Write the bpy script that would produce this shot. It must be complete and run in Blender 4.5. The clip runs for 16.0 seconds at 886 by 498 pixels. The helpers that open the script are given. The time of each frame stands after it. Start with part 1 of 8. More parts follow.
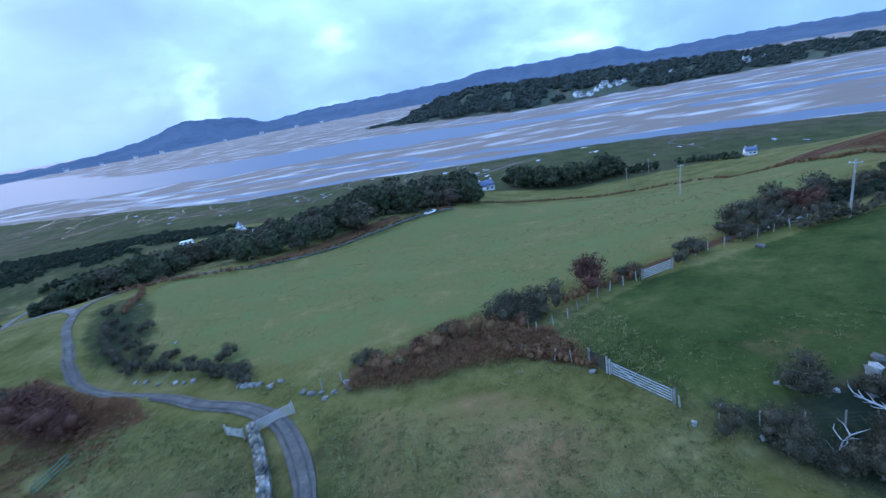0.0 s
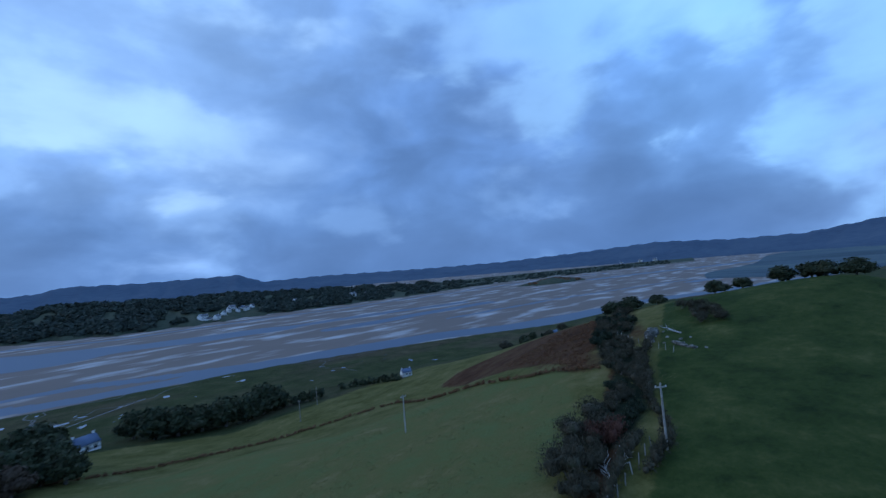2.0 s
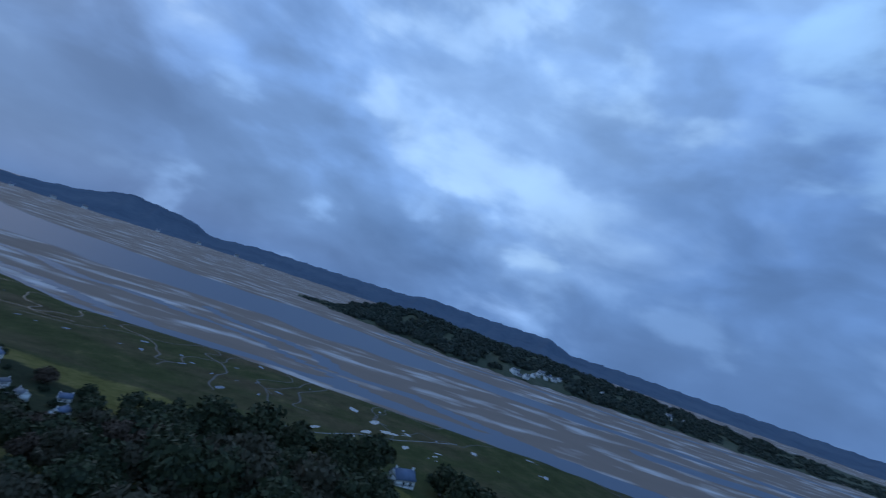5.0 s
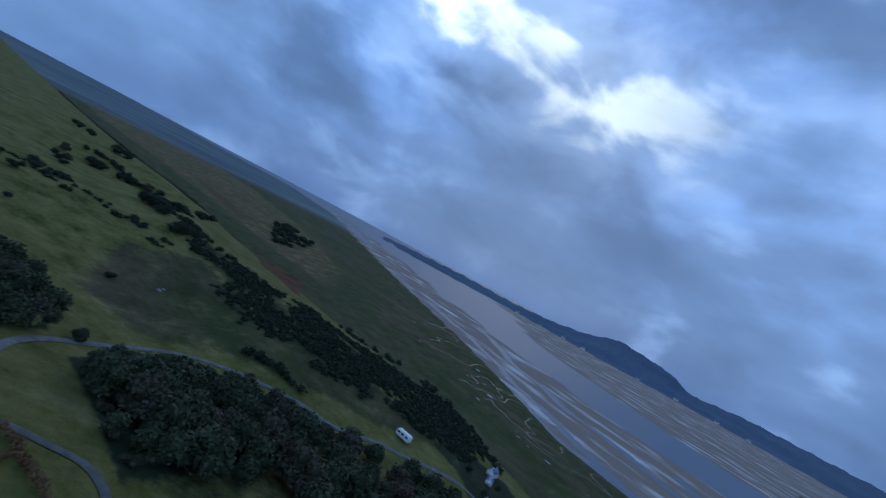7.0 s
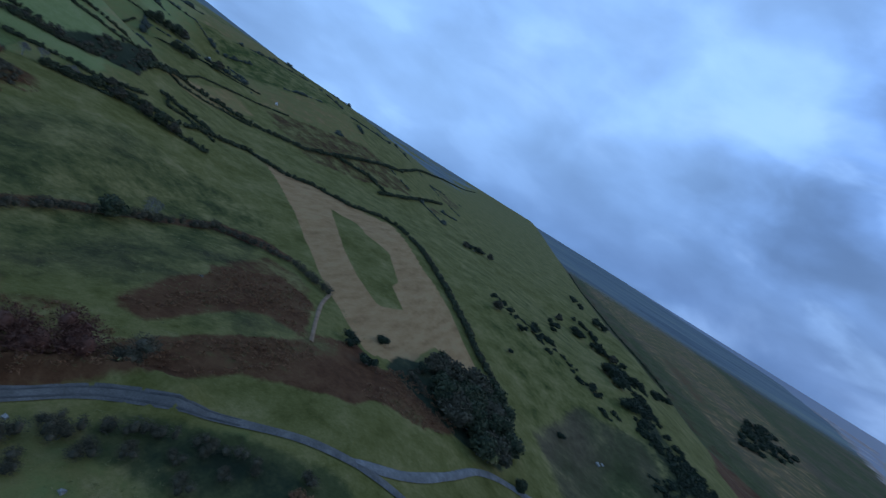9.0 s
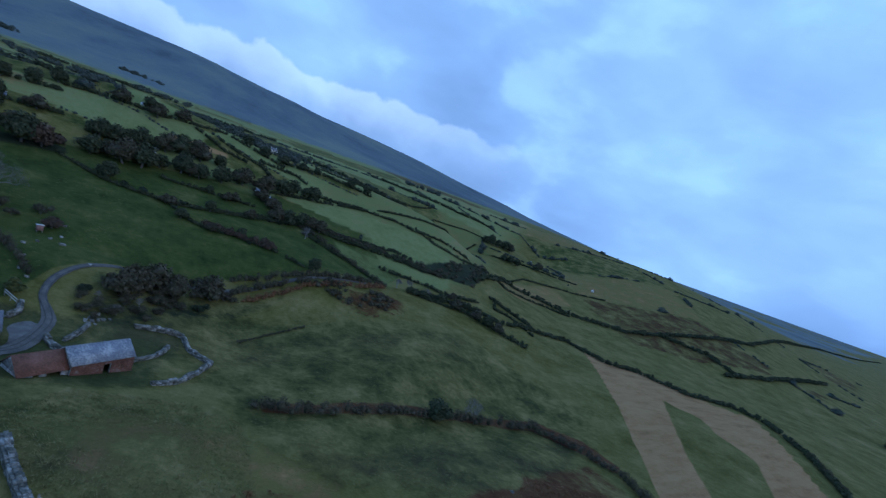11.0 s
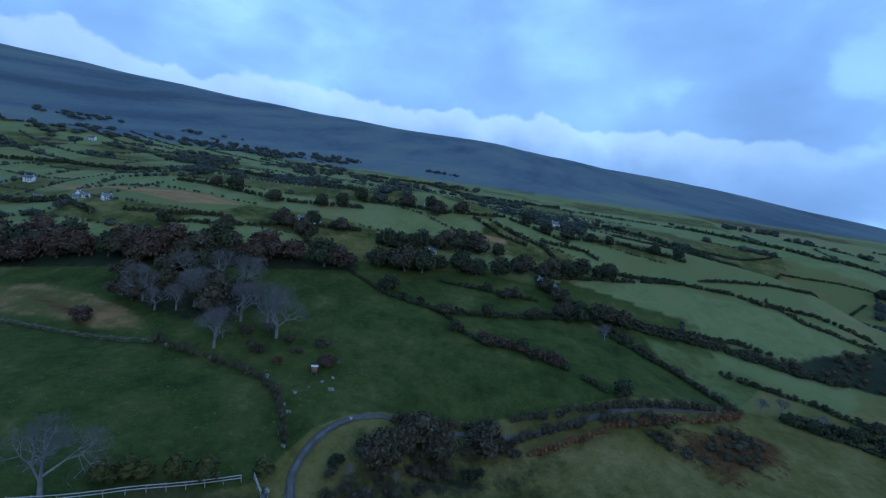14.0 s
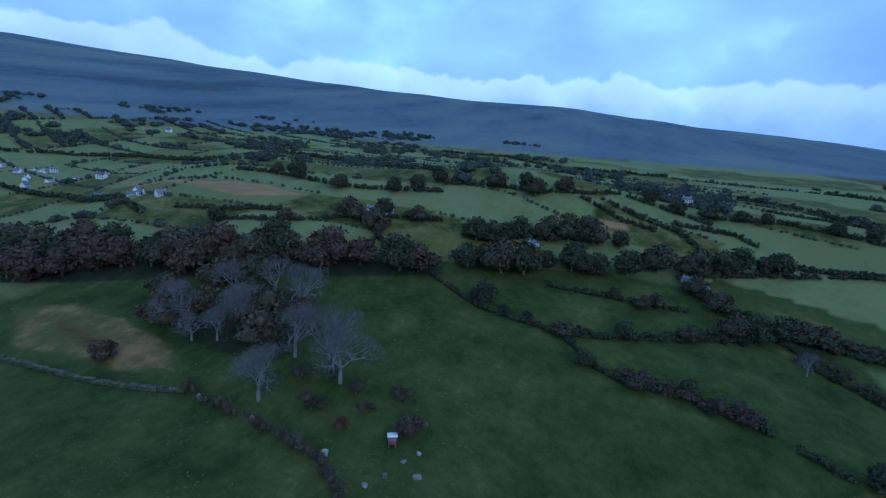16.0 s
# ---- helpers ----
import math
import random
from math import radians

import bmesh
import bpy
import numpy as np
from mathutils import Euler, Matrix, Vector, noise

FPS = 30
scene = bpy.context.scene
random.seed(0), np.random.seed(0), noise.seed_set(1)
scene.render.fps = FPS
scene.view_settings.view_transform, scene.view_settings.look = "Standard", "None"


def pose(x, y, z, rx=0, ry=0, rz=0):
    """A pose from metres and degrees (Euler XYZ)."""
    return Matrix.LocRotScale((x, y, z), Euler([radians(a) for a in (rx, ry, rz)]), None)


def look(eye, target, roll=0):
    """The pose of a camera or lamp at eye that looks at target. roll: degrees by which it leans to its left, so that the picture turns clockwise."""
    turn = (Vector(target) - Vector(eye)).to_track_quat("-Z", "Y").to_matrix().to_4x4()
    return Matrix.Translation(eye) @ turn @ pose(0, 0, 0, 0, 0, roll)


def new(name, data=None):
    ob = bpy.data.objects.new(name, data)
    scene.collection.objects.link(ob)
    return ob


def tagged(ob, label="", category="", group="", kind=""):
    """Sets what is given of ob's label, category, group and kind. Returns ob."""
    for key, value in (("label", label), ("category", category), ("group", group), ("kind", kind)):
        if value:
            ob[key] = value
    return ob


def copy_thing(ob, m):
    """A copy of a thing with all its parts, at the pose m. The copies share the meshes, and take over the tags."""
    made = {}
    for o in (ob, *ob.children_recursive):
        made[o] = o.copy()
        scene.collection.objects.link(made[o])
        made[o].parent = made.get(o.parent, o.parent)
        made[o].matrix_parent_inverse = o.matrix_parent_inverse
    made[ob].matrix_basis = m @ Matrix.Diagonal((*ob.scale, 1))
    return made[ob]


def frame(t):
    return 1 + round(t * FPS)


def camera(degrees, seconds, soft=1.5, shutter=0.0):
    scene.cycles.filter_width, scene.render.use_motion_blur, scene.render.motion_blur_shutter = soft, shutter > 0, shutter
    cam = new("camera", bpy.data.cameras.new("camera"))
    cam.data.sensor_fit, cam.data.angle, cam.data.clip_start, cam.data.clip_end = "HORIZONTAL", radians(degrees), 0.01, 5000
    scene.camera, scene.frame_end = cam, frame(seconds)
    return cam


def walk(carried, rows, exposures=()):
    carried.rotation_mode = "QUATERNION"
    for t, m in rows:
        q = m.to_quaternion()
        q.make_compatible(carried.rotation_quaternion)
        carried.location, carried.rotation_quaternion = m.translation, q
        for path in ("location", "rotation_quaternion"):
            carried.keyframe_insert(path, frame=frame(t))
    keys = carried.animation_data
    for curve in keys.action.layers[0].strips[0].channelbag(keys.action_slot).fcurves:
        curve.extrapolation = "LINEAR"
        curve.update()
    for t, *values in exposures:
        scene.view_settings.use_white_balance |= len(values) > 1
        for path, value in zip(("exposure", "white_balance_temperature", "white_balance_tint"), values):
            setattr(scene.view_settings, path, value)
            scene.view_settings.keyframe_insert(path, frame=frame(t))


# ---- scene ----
import collections
from mathutils.bvhtree import BVHTree

# ---- camera and its flight ----
PATH = (  # seconds, x, y, z, heading to the left, pitch, lean
    (0.0, -0.01, -0.02, 53.69, 0.00, -19.06, -10.34),
    (0.5, -3.16, 6.35, 52.36, -12.23, -13.24, -8.81),
    (1.0, -5.17, 14.91, 51.48, -24.67, -7.55, -7.46),
    (1.5, -5.15, 23.64, 51.53, -36.12, -3.03, -6.56),
    (2.0, -2.79, 32.85, 52.31, -47.31, 1.99, -4.87),
    (2.5, -0.35, 39.92, 53.65, -54.52, 6.96, -2.83),
    (3.0, 4.51, 47.05, 56.81, -55.56, 11.03, 0.10),
    (3.2, 5.46, 49.74, 58.10, -53.85, 12.24, 2.28),
    (3.5, 5.94, 53.66, 59.51, -49.96, 13.33, 5.54),
    (4.0, 3.61, 59.80, 60.14, -39.02, 12.77, 10.74),
    (4.5, -1.12, 65.48, 59.39, -24.04, 10.14, 15.21),
    (5.0, -5.85, 70.92, 58.56, -7.98, 7.13, 18.57),
    (5.3, -7.76, 74.18, 58.54, 0.94, 5.82, 20.03),
    (5.5, -8.63, 76.36, 58.72, 6.53, 5.18, 20.83),
    (6.0, -10.08, 80.84, 59.50, 20.98, 3.93, 23.39),
    (6.5, -11.50, 83.66, 60.37, 34.07, 2.66, 25.45),
    (7.0, -12.61, 86.62, 61.33, 49.22, 0.87, 28.15),
    (7.5, -12.72, 88.03, 62.69, 63.36, -1.74, 30.83),
    (8.0, -13.32, 89.14, 63.64, 78.47, -5.16, 32.51),
    (8.5, -13.91, 89.96, 64.32, 92.09, -7.78, 32.61),
    (9.0, -14.83, 89.78, 64.79, 105.58, -9.07, 31.65),
    (9.5, -15.45, 90.00, 65.54, 117.55, -8.97, 29.91),
    (10.0, -18.43, 89.15, 65.40, 129.70, -8.01, 27.82),
    (10.2, -19.90, 88.77, 65.31, 134.01, -7.31, 25.74),
    (10.5, -22.16, 87.82, 65.28, 140.27, -6.46, 22.85),
    (11.0, -25.90, 84.83, 65.62, 149.90, -5.76, 18.92),
    (11.5, -29.13, 80.13, 66.32, 158.29, -5.75, 16.00),
    (12.0, -31.49, 74.16, 67.14, 165.48, -6.00, 13.72),
    (12.3, -32.46, 70.24, 67.59, 169.34, -6.09, 12.46),
    (12.5, -32.98, 67.55, 67.86, 171.80, -6.11, 11.62),
    (13.0, -33.58, 59.99, 68.68, 177.38, -6.29, 9.80),
    (13.5, -33.67, 52.46, 69.80, 181.93, -6.76, 8.73),
    (14.0, -33.06, 43.78, 71.26, 185.88, -7.74, 7.92),
    (14.5, -30.96, 35.47, 71.34, 188.61, -8.38, 7.68),
    (15.0, -28.04, 27.05, 71.93, 191.15, -9.79, 6.89),
    (15.5, -24.94, 19.80, 72.08, 193.02, -11.55, 5.67),
    (16.0, -21.14, 12.28, 71.03, 194.66, -11.90, 4.59),
)


def aim(x, y, z, yaw, pitch, lean):
    a, b = radians(yaw), radians(pitch)
    ahead = Vector((-math.sin(a) * math.cos(b), math.cos(a) * math.cos(b), math.sin(b)))
    return look((x, y, z), Vector((x, y, z)) + ahead, lean)


cam = camera(87.43, 16.0, soft=1.25, shutter=0.2)
walk(cam, [(t, aim(*p)) for t, *p in PATH],
     exposures=((0, 1.62, 6450, 16), (0.5, 1.13, 6400, 14), (1.0, 0.54, 6280, 13), (1.5, 0.33, 6250, 12), (2.0, 0.14, 6250, 12), (3.0, -0.28, 6100, 10), (5.3, -0.02, 6600, 12), (7.0, 0.0, 6650, 13),
                (8.5, 0.12, 6900, 12), (9.5, 0.38, 6600, 14), (10.0, 0.45, 6450, 14), (12.3, 0.4, 6300, 11), (14.0, 0.40, 6150, 10), (15.0, 0.43, 6030, 10), (15.5, 0.48, 6000, 10), (16.0, 0.58, 5900, 10)))

# ---- light: an overcast dusk sky with a bright break in the cloud, and its soft sun ----
SUN_AZ, SUN_EL = 40.0, 28.0  # degrees to the left of +y, degrees up


def sky_world():
    w = bpy.data.worlds.new("dusk_sky")
    scene.world = w
    w.use_nodes = True
    nt = w.node_tree
    nt.nodes.clear()
    N, L = nt.nodes.new, nt.links.new
    out, bg = N("ShaderNodeOutputWorld"), N("ShaderNodeBackground")
    L(bg.outputs[0], out.inputs[0])

    def math_node(op, a, b=None, c=None, clamp=False):
        n = N("ShaderNodeMath")
        n.operation, n.use_clamp = op, clamp
        for i, v in enumerate((a, b, c)):
            if v is None:
                continue
            if isinstance(v, (int, float)):
                n.inputs[i].default_value = v
            else:
                L(v, n.inputs[i])
        return n.outputs[0]

    def mix(f, a, b):
        n = N("ShaderNodeMix")
        n.data_type = "RGBA"
        for sock, v in ((n.inputs["Factor"], f), (n.inputs[6], a), (n.inputs[7], b)):
            if isinstance(v, (int, float)):
                sock.default_value = v
            elif isinstance(v, tuple):
                sock.default_value = (*v, 1)
            else:
                L(v, sock)
        return n.outputs[2]

    def step(v, a, b):
        n = N("ShaderNodeMapRange")
        n.interpolation_type = "SMOOTHSTEP"
        L(v, n.inputs[0])
        n.inputs[1].default_value, n.inputs[2].default_value = a, b
        return n.outputs[0]

    tc = N("ShaderNodeTexCoord")
    sep = N("ShaderNodeSeparateXYZ")
    L(tc.outputs["Generated"], sep.inputs[0])
    x, y, z = sep.outputs
    sky = N("ShaderNodeTexSky")
    sky.sky_type, sky.sun_disc = "NISHITA", False
    sky.sun_elevation, sky.sun_rotation = radians(SUN_EL), radians(-SUN_AZ)
    sky.air_density, sky.dust_density, sky.ozone_density = 1.5, 2.0, 3.0
    dim = N("ShaderNodeMix")
    dim.data_type, dim.blend_type = "RGBA", "MULTIPLY"
    dim.inputs["Factor"].default_value = 1
    L(sky.outputs[0], dim.inputs[6])
    dim.inputs[7].default_value = (0.10, 0.10, 0.10, 1)
    # cloud lies in layers, so its shapes are wider than they are high
    comb = N("ShaderNodeCombineXYZ")
    L(x, comb.inputs[0]), L(y, comb.inputs[1]), L(math_node("MULTIPLY", z, 1.9), comb.inputs[2])

    def cloud(scale, detail, rough, shift, distort=0.0):
        m = N("ShaderNodeMapping")
        m.inputs["Location"].default_value = shift
        L(comb.outputs[0], m.inputs[0])
        n = N("ShaderNodeTexNoise")
        n.inputs["Scale"].default_value, n.inputs["Detail"].default_value = scale, detail
        n.inputs["Roughness"].default_value, n.inputs["Distortion"].default_value = rough, distort
        L(m.outputs[0], n.inputs[0])
        return n.outputs[0]

    big = cloud(1.7, 4, 0.45, (3.1, 1.7, 0), 0.2)
    lumps = cloud(5.0, 5, 0.48, (8.3, 4.4, 2), 0.35)
    body = math_node("ADD", math_node("MULTIPLY", big, 0.62), math_node("MULTIPLY", lumps, 0.38))
    low = step(z, 0.34, 0.02)
    base = mix(low, (0.205, 0.380, 0.800), (0.150, 0.265, 0.530))
    shade = mix(step(body, 0.43, 0.56), (0.118, 0.215, 0.445), base)
    light = mix(step(body, 0.53, 0.66), shade, (0.40, 0.58, 0.96))

    rolls = N("ShaderNodeTexNoise")
    rolls.inputs["Scale"].default_value, rolls.inputs["Detail"].default_value, rolls.inputs["Roughness"].default_value = 4.2, 5, 0.46
    rolls.inputs["Distortion"].default_value = 0.15
    stretch = N("ShaderNodeMapping")
    stretch.inputs["Scale"].default_value = (1, 1, 1.8)
    L(tc.outputs["Generated"], stretch.inputs[0])
    L(stretch.outputs[0], rolls.inputs[0])
    billow = rolls.outputs[0]
    light = mix(math_node("MULTIPLY", step(billow, 0.52, 0.36), 0.5), light, (0.110, 0.200, 0.410))
    light = mix(math_node("MULTIPLY", step(billow, 0.54, 0.66), 0.5), light, (0.36, 0.56, 0.96))

    def towards(az, el, ragged=1.0):
        a, e = radians(az), radians(el)
        s = math_node("MULTIPLY", x, -math.sin(a) * math.cos(e))
        s = math_node("MULTIPLY_ADD", y, math.cos(a) * math.cos(e), s)
        s = math_node("MULTIPLY_ADD", z, math.sin(e), s)
        s = math_node("MULTIPLY_ADD", math_node("SUBTRACT", billow, 0.5), 0.11 * ragged, s)
        return math_node("MULTIPLY_ADD", math_node("SUBTRACT", big, 0.5), 0.10 * ragged, s)

    # two breaks where the cloud is thin: one out to sea, one over the headland
    for az, el, wide, glow, white in ((-5, 26.5, 0.9955, 0.15, (0.50, 0.68, 1.0)), (-14, 23.5, 0.9930, 0.25, (0.58, 0.77, 1.06)), (-23, 25, 0.9950, 0.2, (0.54, 0.74, 1.06)), (-2, 34, 0.996, 0.15, (0.56, 0.74, 1.06)), (-70, 20.5, 0.9955, 0.1, (0.46, 0.72, 1.08)), (-55, 31, 0.9945, 0.1, (0.42, 0.66, 1.04)), (-94, 17.5, 0.9945, 0.1, (0.50, 0.76, 1.08)), (-90, 10, 0.9972, 0.1, (0.40, 0.64, 1.02)), (-92, 31, 0.993, 0.1, (0.40, 0.66, 1.04))):
        near = towards(az, el)
        light = mix(math_node("MULTIPLY", step(near, wide - 0.06, 1.0), glow), light, (0.42, 0.60, 0.96))
        light = mix(math_node("MULTIPLY", step(near, wide - 0.012, wide * 0.3 + 0.7012), step(billow, 0.36, 0.66), clamp=True), light, white)
    # a bright seam between two banks of cloud, out to sea: its height angle over each heading
    heading = math_node("MULTIPLY", math_node("ARCTAN2", math_node("MULTIPLY", x, -1.0), y), 57.2958)
    rise = math_node("MULTIPLY", math_node("ARCSINE", z), 57.2958)
    seam = N("ShaderNodeValToRGB")
    line = ((18, 26.5), (28, 25.5), (36, 24), (42, 23), (48, 23.8), (54, 26), (60, 28.3), (68, 29.5), (78, 31))
    while len(seam.color_ramp.elements) < len(line):
        seam.color_ramp.elements.new(0.5)
    for e, (p, v) in zip(seam.color_ramp.elements, line):
        e.position, e.color = (p - 10) / 70, (v / 40, v / 40, v / 40, 1)
    L(math_node("DIVIDE", math_node("SUBTRACT", heading, 10.0), 70.0), seam.inputs[0])
    off = math_node("ABSOLUTE", math_node("SUBTRACT", rise, math_node("MULTIPLY", seam.outputs[0], 40.0)))
    torn = math_node("MULTIPLY_ADD", math_node("SUBTRACT", billow, 0.5), -16.0, off)
    torn = math_node("MULTIPLY_ADD", math_node("SUBTRACT", lumps, 0.5), -14.0, torn)
    span = math_node("MULTIPLY", step(heading, 20.0, 40.0), step(heading, 76.0, 62.0))
    light = mix(math_node("MULTIPLY", math_node("MULTIPLY", step(torn, 11.0, 2.0), span), 0.45), light, (0.46, 0.64, 0.98))
    light = mix(math_node("MULTIPLY", step(torn, 3.6, 0.2), span), light, (1.2, 1.27, 1.3))
    # heavier cloud low in the north-west, thinner cloud in the south-west
    light = mix(math_node("MULTIPLY", step(towards(40, 11), 0.93, 1.0), 0.5), light, (0.13, 0.235, 0.48))
    light = mix(math_node("MULTIPLY", step(towards(116, 24), 0.72, 0.96), 0.72), light, (0.33, 0.54, 0.94))
    light = mix(math_node("MULTIPLY", step(towards(-22, 36), 0.86, 1.0), 0.35), light, (0.38, 0.58, 0.96))
    light = mix(math_node("MULTIPLY", step(towards(8, 21), 0.90, 1.0), 0.25), light, (0.38, 0.58, 0.98))
    light = mix(math_node("MULTIPLY", step(towards(-85, 30), 0.86, 1.0), 0.5), light, (0.26, 0.52, 1.0))
    light = mix(math_node("MULTIPLY", step(towards(-45, 9, 0.5), 0.86, 0.99), 0.5), light, (0.135, 0.235, 0.47))
    light = mix(math_node("MULTIPLY", step(towards(44, 3), 0.94, 1.0), 0.55), light, (0.12, 0.215, 0.42))
    # dark cloud stands over the sea, and a grey cloud over the plain
    light = mix(math_node("MULTIPLY", step(math_node("MULTIPLY_ADD", z, -0.6, towards(88, 0, 0.5)), 0.80, 0.99), 0.6), light, (0.125, 0.235, 0.50))
    light = mix(math_node("MULTIPLY", step(towards(171, 14, 0.5), 0.975, 0.998), 0.45), light, (0.25, 0.42, 0.78))
    # a bank of cumulus lies along the mountains in the south, its tops lit
    dirn = N("ShaderNodeMapping")
    L(tc.outputs["Generated"], dirn.inputs[0])
    puff = N("ShaderNodeTexNoise")
    puff.inputs["Scale"].default_value, puff.inputs["Detail"].default_value, puff.inputs["Roughness"].default_value = 7.0, 6, 0.5
    L(dirn.outputs[0], puff.inputs[0])
    top = math_node("MULTIPLY_ADD", puff.outputs[0], 0.15, 0.085)
    south = step(math_node("MULTIPLY_ADD", x, 0.45, math_node("MULTIPLY", y, -0.9)), 0.35, 0.75)
    above = math_node("SUBTRACT", top, z)
    bank = math_node("MULTIPLY", step(above, 0.0, 0.012), south)
    light = mix(math_node("MULTIPLY", south, 0.5), light, (0.38, 0.61, 1.05))
    light = mix(math_node("MULTIPLY", bank, 0.9), light, mix(step(above, 0.0, 0.11), (0.44, 0.58, 0.86), (0.20, 0.32, 0.58)))
    sx, sy, sz = -math.sin(radians(SUN_AZ)) * math.cos(radians(SUN_EL)), math.cos(radians(SUN_AZ)) * math.cos(radians(SUN_EL)), math.sin(radians(SUN_EL))
    col = mix(0.97, dim.outputs[2], light)
    grain = N("ShaderNodeMapRange")
    L(math_node("MULTIPLY_ADD", lumps, 0.5, math_node("MULTIPLY", billow, 0.5)), grain.inputs[0])
    grain.inputs[1].default_value, grain.inputs[2].default_value = 0.36, 0.64
    grain.inputs[3].default_value, grain.inputs[4].default_value = 0.88, 1.10
    scaled = N("ShaderNodeVectorMath")
    scaled.operation = "SCALE"
    L(col, scaled.inputs[0]), L(grain.outputs[0], scaled.inputs["Scale"])
    col = scaled.outputs[0]
    tint = N("ShaderNodeMix")
    tint.data_type, tint.blend_type = "RGBA", "MULTIPLY"
    tint.inputs["Factor"].default_value = 1
    L(col, tint.inputs[6])
    tint.inputs[7].default_value = (0.84, 1.0, 1.08, 1)
    col = tint.outputs[2]
    col = mix(step(z, 0.0, -0.06), col, (0.10, 0.16, 0.27))
    L(col, bg.inputs[0])
    bg.inputs[1].default_value = 1.0
    sun = bpy.data.lights.new("sun", "SUN")
    sun.energy, sun.angle, sun.color = 0.3, radians(25), (0.93, 0.96, 1.0)
    new("sun", sun).matrix_world = look((sx * 100, sy * 100, sz * 100), (0, 0, 0))


sky_world()

# ---- materials ----
MATS = {}


def material(name, ramp, scale=1.0, rough=0.9, bump=0.3, spec=0.25, metal=0.0, fine=6.0, vary=0.0, coat=0.0):
    """Colours from a list of tones by two sizes of noise in metres, with a fine relief. vary: how far each object differs."""
    if name in MATS:
        return MATS[name]
    m = bpy.data.materials.new(name)
    m.use_nodes = True
    nt = m.node_tree
    N, L = nt.nodes.new, nt.links.new
    b = nt.nodes["Principled BSDF"]
    b.inputs["Roughness"].default_value, b.inputs["Metallic"].default_value = rough, metal
    b.inputs["Specular IOR Level"].default_value = spec
    b.inputs["Coat Weight"].default_value = coat
    tc = N("ShaderNodeTexCoord")
    a, c = N("ShaderNodeTexNoise"), N("ShaderNodeTexNoise")
    for n, s, d in ((a, scale, 4), (c, scale * fine, 5)):
        n.inputs["Scale"].default_value, n.inputs["Detail"].default_value = s, d
        L(tc.outputs["Object"], n.inputs[0])
    add = N("ShaderNodeMath")
    add.operation = "MULTIPLY_ADD"
    L(a.outputs[0], add.inputs[0])
    add.inputs[1].default_value = 0.55
    half = N("ShaderNodeMath")
    half.operation = "MULTIPLY"
    L(c.outputs[0], half.inputs[0])
    half.inputs[1].default_value = 0.45
    L(half.outputs[0], add.inputs[2])
    last = add.outputs[0]
    if vary:
        oi = N("ShaderNodeObjectInfo")
        v = N("ShaderNodeMath")
        v.operation = "MULTIPLY_ADD"
        L(oi.outputs["Random"], v.inputs[0])
        v.inputs[1].default_value = vary
        L(last, v.inputs[2])
        w = N("ShaderNodeMath")
        w.operation = "SUBTRACT"
        L(v.outputs[0], w.inputs[0])
        w.inputs[1].default_value = vary / 2
        last = w.outputs[0]
    r = N("ShaderNodeValToRGB")
    while len(r.color_ramp.elements) < len(ramp):
        r.color_ramp.elements.new(0.5)
    for i, (e, col) in enumerate(zip(r.color_ramp.elements, ramp)):
        e.position = 0.32 + 0.36 * i / max(len(ramp) - 1, 1)
        e.color = (*col, 1)
    L(last, r.inputs[0])
    L(r.outputs[0], b.inputs["Base Color"])
    if bump:
        k = N("ShaderNodeBump")
        k.inputs["Strength"].default_value, k.inputs["Distance"].default_value = bump, 0.05 / max(scale, 0.05)
        L(c.outputs[0], k.inputs["Height"])
        L(k.outputs[0], b.inputs["Normal"])
    MATS[name] = m
    return m


def leaf_material(name, ramp, scale=0.25):
    """Foliage: a tone for each clump by its own random number and a slow drift over the ground."""
    if name in MATS:
        return MATS[name]
    m = material(name, ramp, scale, 0.75, 0.0, 0.2)
    nt = m.node_tree
    N, L = nt.nodes.new, nt.links.new
    ramp_node = [n for n in nt.nodes if n.bl_idname == "ShaderNodeValToRGB"][0]
    src = ramp_node.inputs[0].links[0].from_socket
    geo = N("ShaderNodeNewGeometry")
    mx = N("ShaderNodeMath")
    mx.operation = "MULTIPLY_ADD"
    L(geo.outputs["Random Per Island"], mx.inputs[0])
    mx.inputs[1].default_value = 0.26
    s2 = N("ShaderNodeMath")
    s2.operation = "SUBTRACT"
    L(src, s2.inputs[0])
    s2.inputs[1].default_value = 0.13
    L(s2.outputs[0], mx.inputs[2])
    L(mx.outputs[0], ramp_node.inputs[0])
    return m


M_ASPHALT = material("road_tarmac", [(0.062, 0.060, 0.054), (0.098, 0.093, 0.083), (0.150, 0.142, 0.126)], 0.5, 0.9, 0.2, 0.2, fine=9)
M_RUT = material("worn_tarmac", [(0.038, 0.037, 0.034), (0.062, 0.060, 0.055), (0.10, 0.096, 0.088)], 0.8, 0.85, 0.2, 0.25, fine=9)
M_TRACK = material("stony_track", [(0.07, 0.068, 0.06), (0.12, 0.118, 0.11), (0.19, 0.185, 0.175)], 0.7, 0.9, 0.4, fine=9)
M_EARTH = material("trodden_earth", [(0.15, 0.09, 0.05), (0.22, 0.14, 0.083), (0.29, 0.20, 0.13)], 0.6, 0.95, 0.3, fine=9)
M_GRAVEL = material("pale_gravel", [(0.20, 0.185, 0.16), (0.28, 0.26, 0.23), (0.36, 0.33, 0.30)], 0.5, 0.95, 0.3, fine=14)
